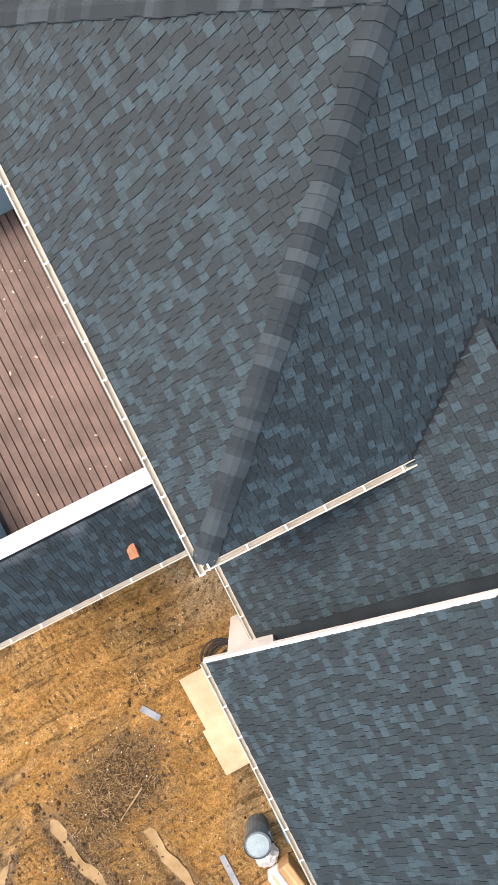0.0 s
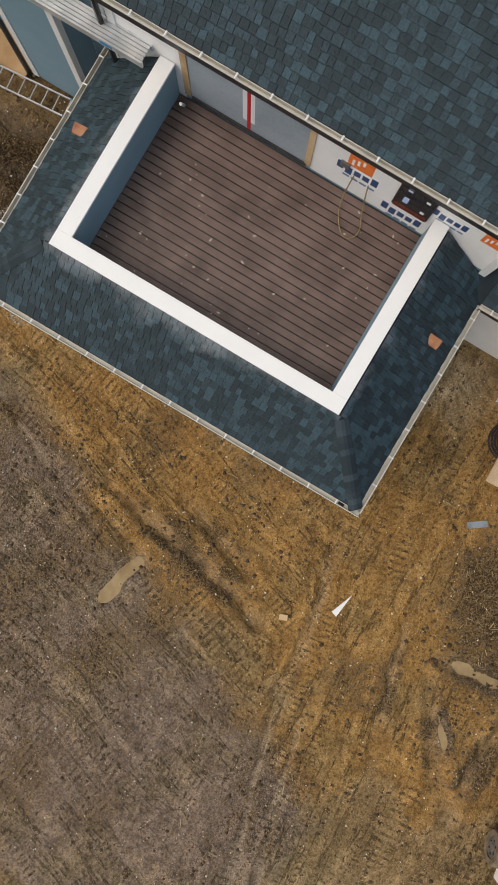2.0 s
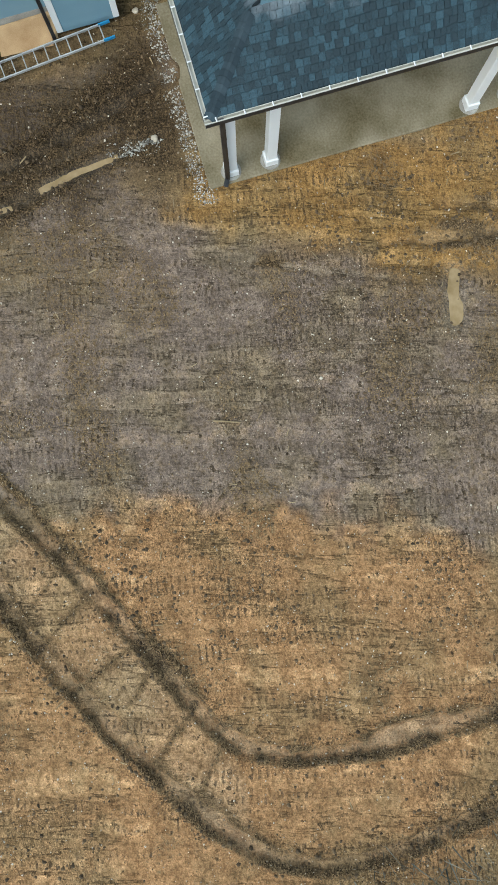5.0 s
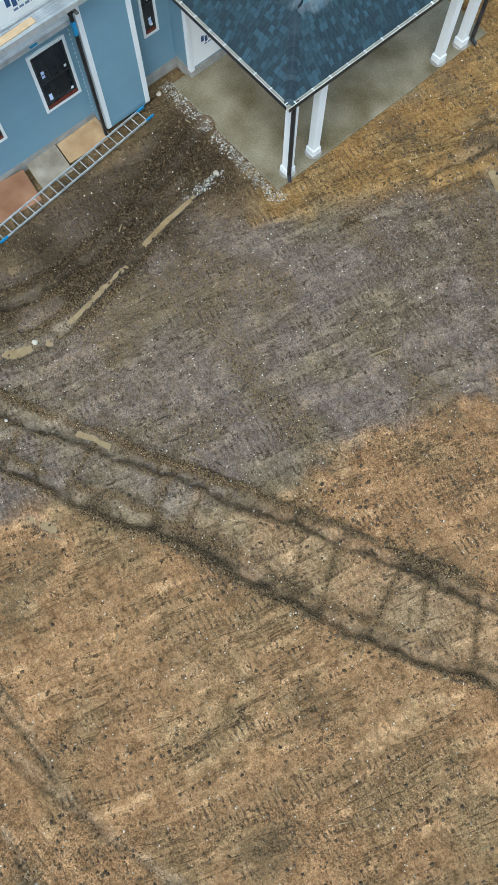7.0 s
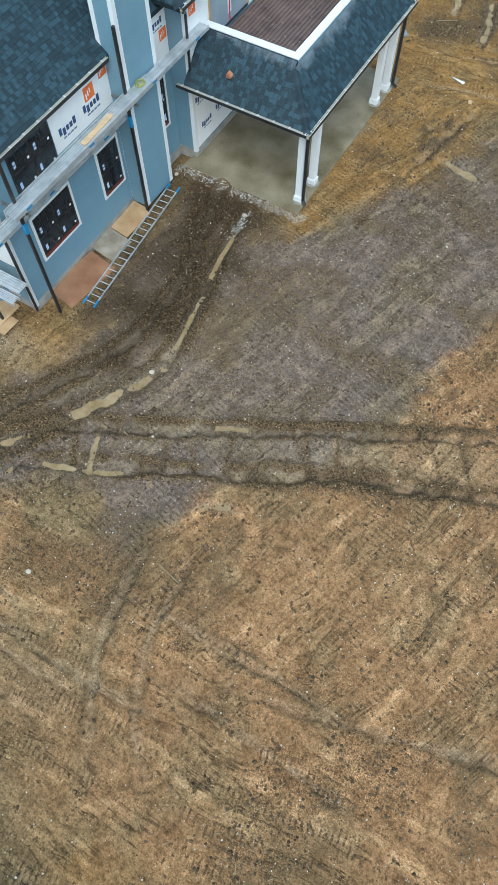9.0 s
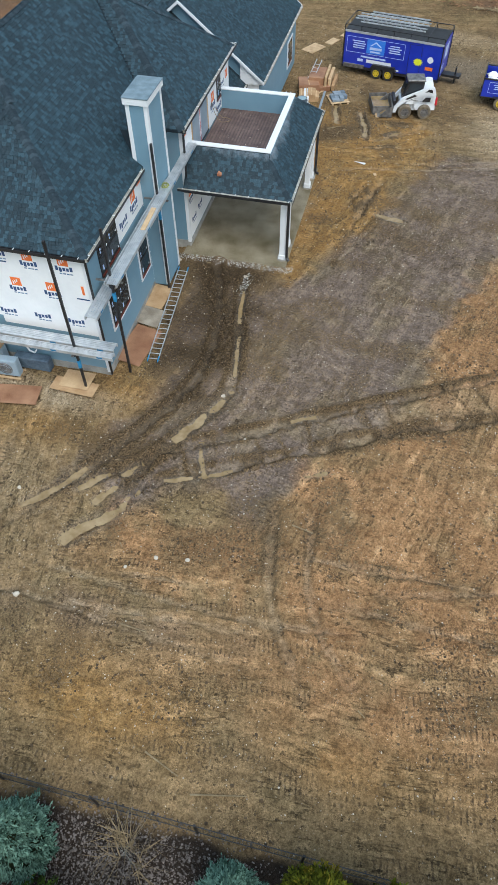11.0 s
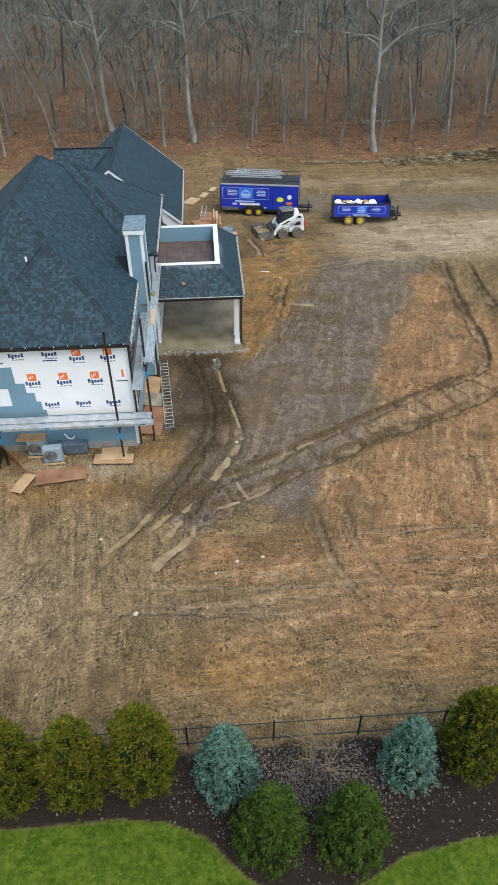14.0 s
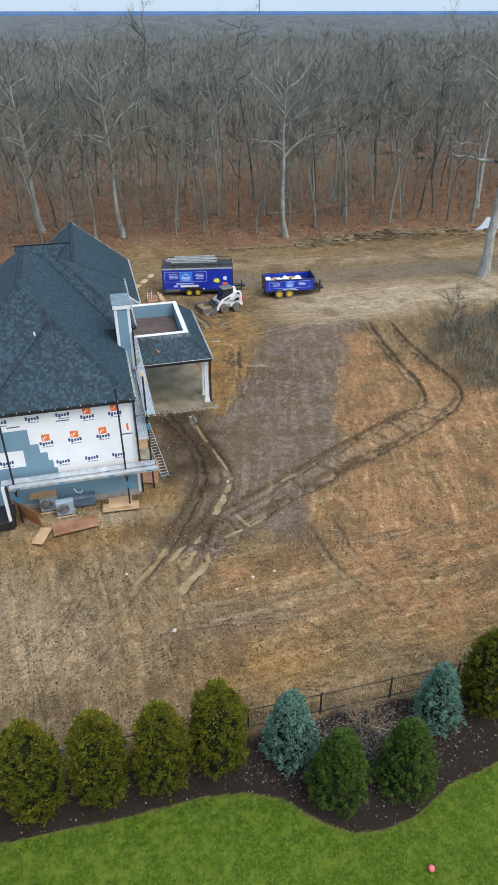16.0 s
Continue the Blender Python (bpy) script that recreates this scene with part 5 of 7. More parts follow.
# ---- scaffolding, ladders and sheets round the house ----
def walkboard(x0, x1, y0, y1, z, along_y, label):
    """An aluminium plank: ribbed top, side rails and end caps."""
    t = thing("scaffold_plank", None, label, "scaffold plank", "scaffold planks")
    part("rail", box(x0, x0 + 0.04, y0, y1, z - 0.13, z + 0.01) if along_y else box(x0, x1, y0, y0 + 0.04, z - 0.13, z + 0.01), ALU, t)
    part("rail", box(x1 - 0.04, x1, y0, y1, z - 0.13, z + 0.01) if along_y else box(x0, x1, y1 - 0.04, y1, z - 0.13, z + 0.01), ALU, t)
    n = 4
    for i in range(n):
        if along_y:
            a = x0 + 0.045 + (x1 - x0 - 0.09) * i / n
            bm = box(a, a + (x1 - x0 - 0.09) / n - 0.012, y0 + 0.02, y1 - 0.02, z - 0.02, z, 0.003)
        else:
            a = y0 + 0.045 + (y1 - y0 - 0.09) * i / n
            bm = box(x0 + 0.02, x1 - 0.02, a, a + (y1 - y0 - 0.09) / n - 0.012, z - 0.02, z, 0.003)
        part("tread", bm, ALU, t)
    span = (y1 - y0) if along_y else (x1 - x0)
    for k in (0.06, 0.35, 0.68, 0.93):
        c = (y0 if along_y else x0) + span * k
        bm = box(x0 - 0.004, x1 + 0.004, c - 0.12, c + 0.12, z - 0.1, z - 0.03) if along_y else box(c - 0.12, c + 0.12, y0 - 0.004, y1 + 0.004, z - 0.1, z - 0.03)
        part("end_cap", bm, BLUEPLASTIC, t, "blue plastic band")
    return t


walkboard(0.5, 0.98, -17.0, -8.6, 4.15, True, "aluminium scaffold plank standing along the east wall")
walkboard(1.12, 1.5, -16.0, -5.9, 4.95, True, "aluminium work bench plank with blue bands")
walkboard(0.98, 1.12, -15.9, -9.0, 4.93, True, "narrow aluminium scaffold rail plank")
walkboard(-6.6, 1.2, -16.75, -16.3, 2.35, False, "long aluminium scaffold plank along the south wall")
walkboard(-6.2, 1.3, -17.15, -16.85, 2.35, False, "narrow aluminium work bench plank with blue bands")
loose = part("loose_board", box(-0.1, 0.1, -0.75, 0.75, 0, 0.03, 0.004), LUMBER)
loose.matrix_world = pose(1.3, -11.9, 4.955, 0, 0, 2)
tagged(loose, "pale pine board lying on the scaffold plank", "board")

rope = thing("rope_coil", pose(1.24, -9.55, 4.97), "tangled coil of yellow-green rope on the scaffold plank", "rope")
ROPE = material("yellow_green_rope", (0.22, 0.25, 0.06), (0.42, 0.44, 0.16), 8, 0.8, 0, 0.2, 80)
rr = random.Random(15)
for k in range(6):
    big, n = rr.uniform(0.06, 0.15), 14
    ring = [(big * math.cos(6.2832 * q / n) * rr.uniform(0.85, 1.1), big * 1.25 * math.sin(6.2832 * q / n) * rr.uniform(0.85, 1.1), 0.012 + 0.016 * k) for q in range(n)]
    bm = bmesh.new()
    for q in range(n):
        rod(ring[q], ring[(q + 1) % n], 0.011, sides=5, bm=bm)
    part("loop", bm, ROPE, rope)


def pump_pole(x, y, top, label):
    t = thing("scaffold_pole", None, label, "scaffold pole", "scaffold poles")
    part("pole", box(x - 0.045, x + 0.045, y - 0.045, y + 0.045, gz(x, y) - 0.02, top, 0.006), BLACK, t)
    lvl = 4.85 if y > -16 else 2.3
    part("pump_jack", box(x - 0.09, x + 0.09, y - 0.09, y + 0.09, lvl - 0.45, lvl - 0.05, 0.01), BLACK, t)
    part("jack_arm", box(x - 0.6 if y > -16 else x - 0.05, x + 0.45 if y > -16 else x + 0.05, y - 0.04 if y > -16 else y - 0.35, y + 0.04 if y > -16 else y + 0.65, lvl - 0.2, lvl - 0.145, 0.006), STEEL, t)
    part("pole_sleeve", box(x - 0.052, x + 0.052, y - 0.052, y + 0.052, lvl - 1.1, lvl - 0.7), BLUEPLASTIC, t, "blue sleeve")
    return t


pump_pole(1.07, -15.5, 6.9, "black scaffold pole beside the east wall")
pump_pole(1.07, -10.12, 7.05, "black scaffold pole beside the chimney")
pump_pole(-0.36, -16.82, 7.1, "black scaffold pole before the wrapped south wall")
pump_pole(-5.95, -16.82, 6.6, "black scaffold pole before the wrapped south wall")


def ladder(m, length, width, mat, label, treads=False, r=0.016, tips=BLUEPLASTIC):
    t = thing("ladder", m, label, "ladder")
    for s in (-1, 1):
        rail = part("rail", box(s * width / 2 - 0.015, s * width / 2 + 0.015, 0, length, 0, 0.075, 0.004), mat, t)
        if tips:
            part("rail_tip", box(s * width / 2 - 0.018, s * width / 2 + 0.018, -0.01, 0.3, -0.003, 0.078), tips, rail, "blue rail tip")
            part("rail_tip", box(s * width / 2 - 0.018, s * width / 2 + 0.018, length - 0.3, length + 0.01, -0.003, 0.078), tips, rail, "blue rail tip")
    n = int(length / 0.305)
    first = part("tread" if treads else "rung", box(-width / 2, width / 2, -0.05, 0.05, -0.012, 0.012, 0.003) if treads else rod((-width / 2, 0, 0), (width / 2, 0, 0), r, sides=8), ALU if tips else mat, t)
    first.location = (0, 0.15, 0.04)
    for i in range(1, n):
        again(first, Matrix.Translation((0, 0.15 + i * 0.305, 0.04)))
    return t


# from (2.0,-14.75) to (1.35,-8.65) on the ground
la, lb = Vector((1.82, -14.82, 0.05)), Vector((1.32, -8.62, 0.16))
ladder(Matrix.Translation(la) @ (lb - la).to_track_quat("Y", "Z").to_matrix().to_4x4(), (lb - la).length, 0.44, ALU, "aluminium extension ladder with blue ends lying on mud")


def sheet(x, y, z, w, l, turn, mat, label, tilt=(0, 0), thick=0.02, name="plywood_sheet", category="plywood"):
    ob = part(name, box(-w / 2, w / 2, -l / 2, l / 2, 0, thick, 0.003), mat)
    ob.matrix_world = pose(x, y, z, tilt[0], tilt[1], turn)
    return tagged(ob, label, category)


sheet(0.82, -10.85, 0.10, 0.78, 1.4, -5, PLY, "clean plywood sheet on the ground beside the wall", (3, 4))
sheet(0.6, -10.75, 0.06, 0.9, 1.5, -2, LUMBER, "pale lumber frame under a plywood sheet", (2, 3), 0.03)
sheet(0.82, -12.15, 0.06, 1.1, 1.1, -6, material("tan_cement_board", (0.22, 0.185, 0.14), (0.40, 0.35, 0.28), 2, 0.8, 0, 0.2, 40), "grey-tan cement board lying beside the wall", (2, 4), name="cement_board", category="board")
sheet(0.9, -14.0, 0.06, 1.2, 2.2, -8, PLYWET, "weathered brown plywood sheet lying in mud", (2, 4))
sheet(-0.85, -16.9, 0.05, 1.9, 0.75, -2, PLY, "plywood sheet lying before the south wall", (-2, 1))
sheet(-0.85, -16.55, 0.09, 1.25, 1.0, 0, PLY, "plywood sheet lying on another sheet", (-3, 0))
sheet(-3.25, -17.85, 0.03, 2.35, 1.0, 9, PLYWET, "wet orange plywood sheet lying in mud", (0, 1))
sheet(-4.95, -18.3, 0.03, 0.6, 1.3, -22, PLY, "small plywood offcut lying on mud")
LEANPLY = material("dark_orange_plywood", (0.22, 0.085, 0.025), (0.42, 0.19, 0.065), 1.2, 0.6, 0, 0.2, 50, spread=0.25)
lean = part("plywood_sheet", box(0, 1.9, 0, 1.3, 0, 0.02, 0.003), LEANPLY)
fa, fb = Vector((-4.83, -17.75, 0.02)), Vector((-6.07, -16.34, 0.03))
fu = (fb - fa).normalized()
fw = Vector((-0.2, -0.14, 1.0))
fw = (fw - fu * fw.dot(fu)).normalized()
fn = fu.cross(fw)
lean.matrix_world = Matrix(((fu.x, fw.x, fn.x, fa.x), (fu.y, fw.y, fn.y, fa.y), (fu.z, fw.z, fn.z, fa.z), (0, 0, 0, 1)))
tagged(lean, "brown plywood sheet leaning on scaffolding", "plywood")
top_sheet = sheet(-4.75, -16.15, 1.02, 1.35, 0.75, 0, PLY, "plywood sheet laid over an outdoor unit", (-6, 0))


def ac_unit(x, y, turn, label, wood=True):
    t = thing("air_conditioner", pose(x, y, gz(x, y), 0, 0, turn), label, "air conditioner", "outdoor air conditioner units")
    part("body", box(-0.45, 0.45, -0.18, 0.18, 0.12, 0.98, 0.03), material_ac, t)
    bm = bmesh.new()
    bmesh.ops.create_cone(bm, cap_ends=True, segments=24, radius1=0.33, radius2=0.31, depth=0.04, matrix=pose(-0.1, -0.19, 0.55, 90, 0, 0))
    g = part("fan_grille", bm, STEEL, t, "dark round fan grille")
    for r in (0.1, 0.2, 0.29):
        bm = bmesh.new()
        bmesh.ops.create_cone(bm, cap_ends=False, segments=20, radius1=r, radius2=r, depth=0.02, matrix=pose(-0.1, -0.215, 0.55, 90, 0, 0))
        part("grille_ring", bm, material_ac, g)
    for k in (-0.35, 0, 0.35):
        part("skid_board", box(k - 0.05, k + 0.05, -0.28, 0.28, 0.0, 0.06) if wood else box(k - 0.04, k + 0.04, -0.2, 0.2, 0, 0.12), LUMBER, t)
    part("skid_board", box(-0.5, 0.5, -0.3, -0.22, 0.06, 0.12), LUMBER, t)
    part("skid_board", box(-0.5, 0.5, 0.22, 0.3, 0.06, 0.12), LUMBER, t)
    return t


material_ac = material("blue_grey_enamel", (0.26, 0.34, 0.4), (0.34, 0.43, 0.5), 2, 0.4, 0, 0.05, 30)
ac_unit(-3.72, -16.75, 3, "grey-blue outdoor air conditioner on a wooden skid")
ac_unit(-4.55, -16.2, 0, "grey-blue outdoor air conditioner under a plywood sheet")
crate = part("equipment_crate", box(-3.7, -2.15, -16.35, -15.95, 0.0, 0.62, 0.04), material("dark_blue_wrap", (0.06, 0.09, 0.13), (0.12, 0.17, 0.22), 3, 0.4, 0, 0.4, 12))
tagged(crate, "low dark blue wrapped equipment crate by the wall", "crate")
hose = pipe([(-3.2, -15.95, 1.0), (-3.05, -16.0, 0.75), (-2.85, -16.0, 0.68), (-2.75, -15.95, 0.82)], 0.035, "pipe_stub", WHITE, None)
tagged(hose, "white bent pipe stub coming out of the wall", "pipe")
# step of the house at its south-west part
steps = thing("side_entry", None, "dark stoop with black posts beside the south wall", "stoop")
part("landing", box(-9.4, -6.3, -17.4, -15.9, 0.0, 0.5, 0.02), BLACK, steps)
part("post", box(-6.5, -6.36, -17.35, -17.21, 0.5, 2.6), WHITE, steps)
part("post", box(-6.34, -6.22, -17.2, -17.08, 0.0, 2.5), BLACK, steps)

# ---- loose things on roofs and deck ----
for x, y, z, turn in ((2.73, -6.62, 3.99, 4), (2.72, 0.85, 3.87, -4)):
    b = part("roof_bracket", prism([(-0.09, 0), (0.09, 0), (0.09, 0.05), (-0.02, 0.11), (-0.09, 0.11)], -0.13, 0.13), material("terracotta_wood", (0.27, 0.10, 0.05), (0.42, 0.20, 0.11), 6, 0.7, 0, 0.2, 60))
    b.matrix_world = pose(x, y, z, 0, 0, turn)
    tagged(b, "orange-brown wooden block resting on the porch roof", "wood block", "blocks on the porch roof")
cable = bpy.data.curves.new("cable_loop", "CURVE")
cable.dimensions, cable.bevel_depth = "3D", 0.012
sp = cable.splines.new("NURBS")
cp = [(1.15, -1.9, 4.6), (1.35, -1.95, 3.95), (1.75, -1.75, 3.88), (1.95, -1.5, 3.88), (1.7, -1.3, 3.88), (1.35, -1.5, 3.95), (1.15, -1.6, 4.55)]
sp.points.add(len(cp) - 1)
for q, c in zip(sp.points, cp):
    q.co = (*c, 1)
sp.use_endpoint_u, sp.order_u = True, 3
cable.materials.append(STRAW)
tagged(new("cable_loop", cable), "loop of pale cable hanging onto the roof deck", "cable")
stub = part("pipe_stub", rod((1.3, -5.3, 3.86), (1.5, -5.2, 4.35), 0.03, sides=8), WHITE)
tagged(stub, "short white pipe standing on the roof deck", "pipe")
box_out = part("outlet_box", box(1.126, 1.17, -2.2, -2.02, 4.75, 4.9, 0.005), STEEL, house, "small grey outlet box")
r = random.Random(5)
for i in range(60):
    s = r.uniform(0.006, 0.021)
    bm = bmesh.new()
    bmesh.ops.create_icosphere(bm, subdivisions=1, radius=s)
    bmesh.ops.scale(bm, vec=(r.uniform(0.8, 2.4), 1, 0.35), verts=bm.verts)
    o = part("plaster_crumb", bm, STONE)
    o.matrix_world = pose(r.uniform(1.3, 4.4), r.uniform(-5.3, -0.5), 3.862 + s * 0.2, 0, 0, r.uniform(0, 180))
    tagged(o, "pale plaster crumb on the roof deck", "debris", "crumbs on the roof deck")

# ---- clutter beside the garage ----
def drum(x, y, r, h, mat, label, name, lid=None):
    t = thing(name, pose(x, y, gz(x, y)), label, name.replace("_", " "))
    bm = rod((0, 0, 0), (0, 0, h), r * 0.86, r, 20)
    part("body", bm, mat, t, smooth=False)
    bm = bmesh.new()
    bmesh.ops.create_cone(bm, cap_ends=False, segments=20, radius1=r * 1.06, radius2=r * 1.06, depth=0.06, matrix=Matrix.Translation((0, 0, h - 0.03)))
    part("rim", bm, mat, t)
    part("content" if not lid else "lid", rod((0, 0, h - 0.02), (0, 0, h + 0.015), r * 0.9, r * 0.85, 20), lid or BLACK, t)
    for s in (-1, 1):
        part("handle", box(s * r * 1.05 - 0.03, s * r * 1.05 + 0.03, -0.08, 0.08, h - 0.16, h - 0.1, 0.01), mat, t)
    return t


DRUM = material("slate_blue_plastic", (0.06, 0.09, 0.12), (0.12, 0.17, 0.21), 4, 0.5, 0, 0.1, 40)
drum(3.85, 8.1, 0.3, 0.8, DRUM, "dark slate-blue plastic rubbish bin", "rubbish_bin", material("pale_blue_water", (0.22, 0.32, 0.38), (0.3, 0.42, 0.48), 4, 0.2, 0, 0.0, 30))
drum(2.72, 4.35, 0.27, 0.7, BLACK, "black plastic tub with coiled hose", "tub")
for i in range(4):
    big, tube_r, n, q = 0.36 + 0.03 * i, 0.025, 24, 6
    vs = [((big + tube_r * math.cos(6.2832 * b / q)) * math.cos(6.2832 * a / n), (big + tube_r * math.cos(6.2832 * b / q)) * math.sin(6.2832 * a / n), tube_r * math.sin(6.2832 * b / q)) for a in range(n) for b in range(q)]
    bm = (vs, [(a * q + b, (a + 1) % n * q + b, (a + 1) % n * q + (b + 1) % q, a * q + (b + 1) % q) for a in range(n) for b in range(q)])
    o = part("hose_coil", bm, BLACK)
    o.matrix_world = pose(2.72 + 0.04 * i, 4.35 - 0.05 * i, 0.05 + 0.05 * i)
    tagged(o, "coil of black hose round a tub", "hose", "hose coils")
table = thing("plywood_table", None, "long stained plywood sheet laid on a pallet", "plywood")
PALEPLY = material("bleached_stained_plywood", (0.38, 0.24, 0.13), (0.66, 0.52, 0.38), 2.2, 0.75, 0, 0.15, 40, spread=0.3, centre=0.66)
part("top", box(-0.42, 0.42, -1.2, 1.2, 0, 0.03, 0.004), PALEPLY, table)
part("top", box(-0.38, 0.52, 0.1, 1.25, -0.03, 0.0, 0.004), PALEPLY, table)
for k in range(8):
    part("slat", box(-0.62, -0.36, -1.0 + k * 0.24, -0.88 + k * 0.24, -0.1, -0.06), STEEL, table)
part("runner", box(-0.62, 0.4, -1.05, -0.95, -0.22, -0.1), LUMBER, table)
part("runner", box(-0.62, 0.4, 0.95, 1.05, -0.22, -0.1), LUMBER, table)
table.matrix_world = pose(3.45, 5.4, 0.22, 0, 0, 2)
whitebox = part("white_box", box(-0.3, 0.3, -0.4, 0.4, 0, 0.35, 0.02), WHITE)
whitebox.matrix_world = pose(2.58, 5.6, 0, 0, 0, 4)
tagged(whitebox, "white carton by the garage wall", "box")
for k, (x, mat, lab) in enumerate(((2.98, BLUEPLASTIC, "blue fibreglass step ladder lying on mud"), (2.62, material("faded_pink_fibreglass", (0.5, 0.2, 0.2), (0.62, 0.3, 0.28), 4, 0.6, 0, 0.1, 40), "faded red fibreglass step ladder lying on mud"), (2.36, ALU, "aluminium ladder lying beside the garage wall"))):
    ladder(pose(x, 6.35, 0.1 + 0.05 * k, 0, 0, -2 if k == 0 else -5), 2.4 if k < 2 else 3.6, 0.42 if k == 0 else 0.3, mat, lab, k < 2, tips=None)
    if k == 0:
        ladder(pose(x + 0.06, 6.4, 0.2, 0, 0, -3), 2.3, 0.32, mat, "blue fibreglass ladder section lying on another", True, tips=None)
        ladder(pose(x + 0.1, 6.25, 0.3, 0, 0, -2), 2.35, 0.3, mat, "blue fibreglass step ladder stacked on two others", True, tips=None)
for x, y, z, w, l, h, turn, mat, lab in ((4.15, 9.85, 0, 0.5, 1.0, 0.45, 8, CARDBOARD, "brown cardboard box on mud"), (4.45, 9.9, 0, 0.35, 0.9, 0.3, 8, PLY, "orange-brown wooden box on mud"), (3.85, 9.7, 0.05, 0.3, 1.25, 0.35, 10, WHITE, "white plastic-wrapped bundle of boards"), (3.55, 9.6, 0, 0.3, 1.2, 0.4, 10, CARDBOARD, "long brown cardboard carton on mud"), (3.75, 11.0, 0, 1.3, 1.2, 0.55, 14, PLYWET, "rusty brown wooden crate on mud"), (4.6, 11.3, 0, 0.9, 0.8, 0.3, 20, PLYWET, "broken red-brown wooden crate on mud")):
    t = thing("carton", pose(x, y, gz(x, y) + z, 0, 0, turn), lab, "carton", "cartons by the garage")
    part("body", box(-w / 2, w / 2, -l / 2, l / 2, 0, h, 0.015), mat, t)
    part("flap", box(-w / 2 + 0.02, 0.0, -l / 2 + 0.01, l / 2 - 0.01, h, h + 0.012), mat, t)
    part("tape_band", box(-0.025, 0.03, -l / 2 - 0.003, l / 2 + 0.003, h + 0.0125, h + 0.016), LUMBER, t)
foil = bmesh.new()
bmesh.ops.create_icosphere(foil, subdivisions=3, radius=0.28)
for v in foil.verts:
    v.co *= 1 + 0.35 * (noise.noise(v.co * 9) - 0.1)
    v.co.z = max(v.co.z * 0.6, -0.1)
o = part("foil_bag", foil, ALU)
o.matrix_world = pose(3.95, 8.75, 0.1)
tagged(o, "crumpled silver foil bag on mud", "bag")
pallet = thing("stone_pallet", pose(5.85, 9.95, 0, 0, 0, 25), "pallet stacked with blue-grey stone blocks", "pallet")
for k in range(6):
    part("slat", box(-0.6, 0.6, -0.6 + k * 0.22, -0.46 + k * 0.22, 0.1, 0.13), LUMBER, pallet)
for k in (-0.5, 0, 0.5):
    part("runner", box(k - 0.05, k + 0.05, -0.6, 0.6, 0, 0.1), LUMBER, pallet)
r = random.Random(3)
for i in range(4):
    for j in range(4):
        if (i, j) in ((0, 3), (3, 0)):
            continue
        s = part("stone_block", box(-0.13, 0.13, -0.13, 0.13, 0, r.uniform(0.12, 0.24), 0.012), PAVER, pallet)
        s.matrix_local = pose(-0.36 + i * 0.26, -0.32 + j * 0.26, 0.13, 0, 0, r.uniform(-9, 9))
strip = sheet(4.88, 9.9, 0.02, 0.14, 3.1, 1, PAVER, "long blue-grey strip of flashing lying on mud", name="flashing_strip", category="strip")
sheet(4.9, 4.65, 0.03, 0.16, 0.5, 35, PAVER, "short grey plank offcut lying on mud", name="plank_offcut", category="board")
shard = part("plaster_shard", poly([(0.3, 0, 0.05), (-0.32, 0.1, 0.05), (-0.34, -0.06, 0.05)], 0.03), WHITE)
shard.matrix_world = pose(8.2, 2.85, 0.0, 0, 0, 168)
tagged(shard, "white triangular board offcut lying on mud", "board")
for x, y, w, l, turn in ((9.2, 1.75, 0.14, 0.2, 20), (4.35, 11.9, 0.12, 0.7, 40), (4.7, 10.9, 0.1, 0.9, -30), (4.0, 12.4, 0.1, 1.2, 10)):
    sheet(x, y, 0.03, w, l, turn, LUMBER, "pale lumber offcut lying on mud", name="lumber_offcut", category="board", thick=0.04)
scrap = thing("scrap_bin", pose(8.5, 9.6, 0.0, 0, 0, 15), "dented grey metal bin with muddy water", "metal bin")
for a in ((-0.55, -0.52, -0.9, 0.9), (0.52, 0.55, -0.9, 0.9), (-0.52, 0.52, -0.9, -0.87), (-0.52, 0.52, 0.87, 0.9)):
    part("side", box(*a, 0, 0.5, 0.005), STEEL, scrap)
part("bottom", box(-0.52, 0.52, -0.87, 0.87, 0, 0.03), STEEL, scrap)
part("water", box(-0.51, 0.51, -0.86, 0.86, 0.03, 0.3), MUD, scrap)
# brick-red stack with a short ladder against it
stack = thing("block_stack", pose(4.4, 12.0, 0), "stack of rust-red crates and lumber beside the garage", "stack")
for x0, x1, y0, y1, z0, z1, mat in ((-0.7, 0.3, -0.9, 0.7, 0, 0.75, PLYWET), (0.35, 0.5, -1.0, 0.9, 0, 0.9, LUMBER), (0.55, 0.75, -0.8, 1.0, 0, 0.7, LUMBER), (0.8, 1.0, -0.9, 0.9, 0, 0.35, CARDBOARD)):
    part("crate", box(x0, x1, y0, y1, z0, z1, 0.02), mat, stack)
ladder(Matrix.Translation((3.75, 10.9, 0.35)) @ Vector((0.35, 1.9, 0.75)).to_track_quat("Y", "Z").to_matrix().to_4x4(), 2.1, 0.35, ALU, "short aluminium ladder resting on a crate stack", tips=None)
for x, y, w, l, t in ((3.0, 17.2, 1.0, 1.5, 30), (4.1, 18.6, 0.6, 1.1, 25), (4.9, 20.0, 0.5, 0.9, 20)):
    sheet(x, y, 0.02, w, l, -t, LUMBER, "pale board laid as a stepping path", name="path_board", category="board", thick=0.03)

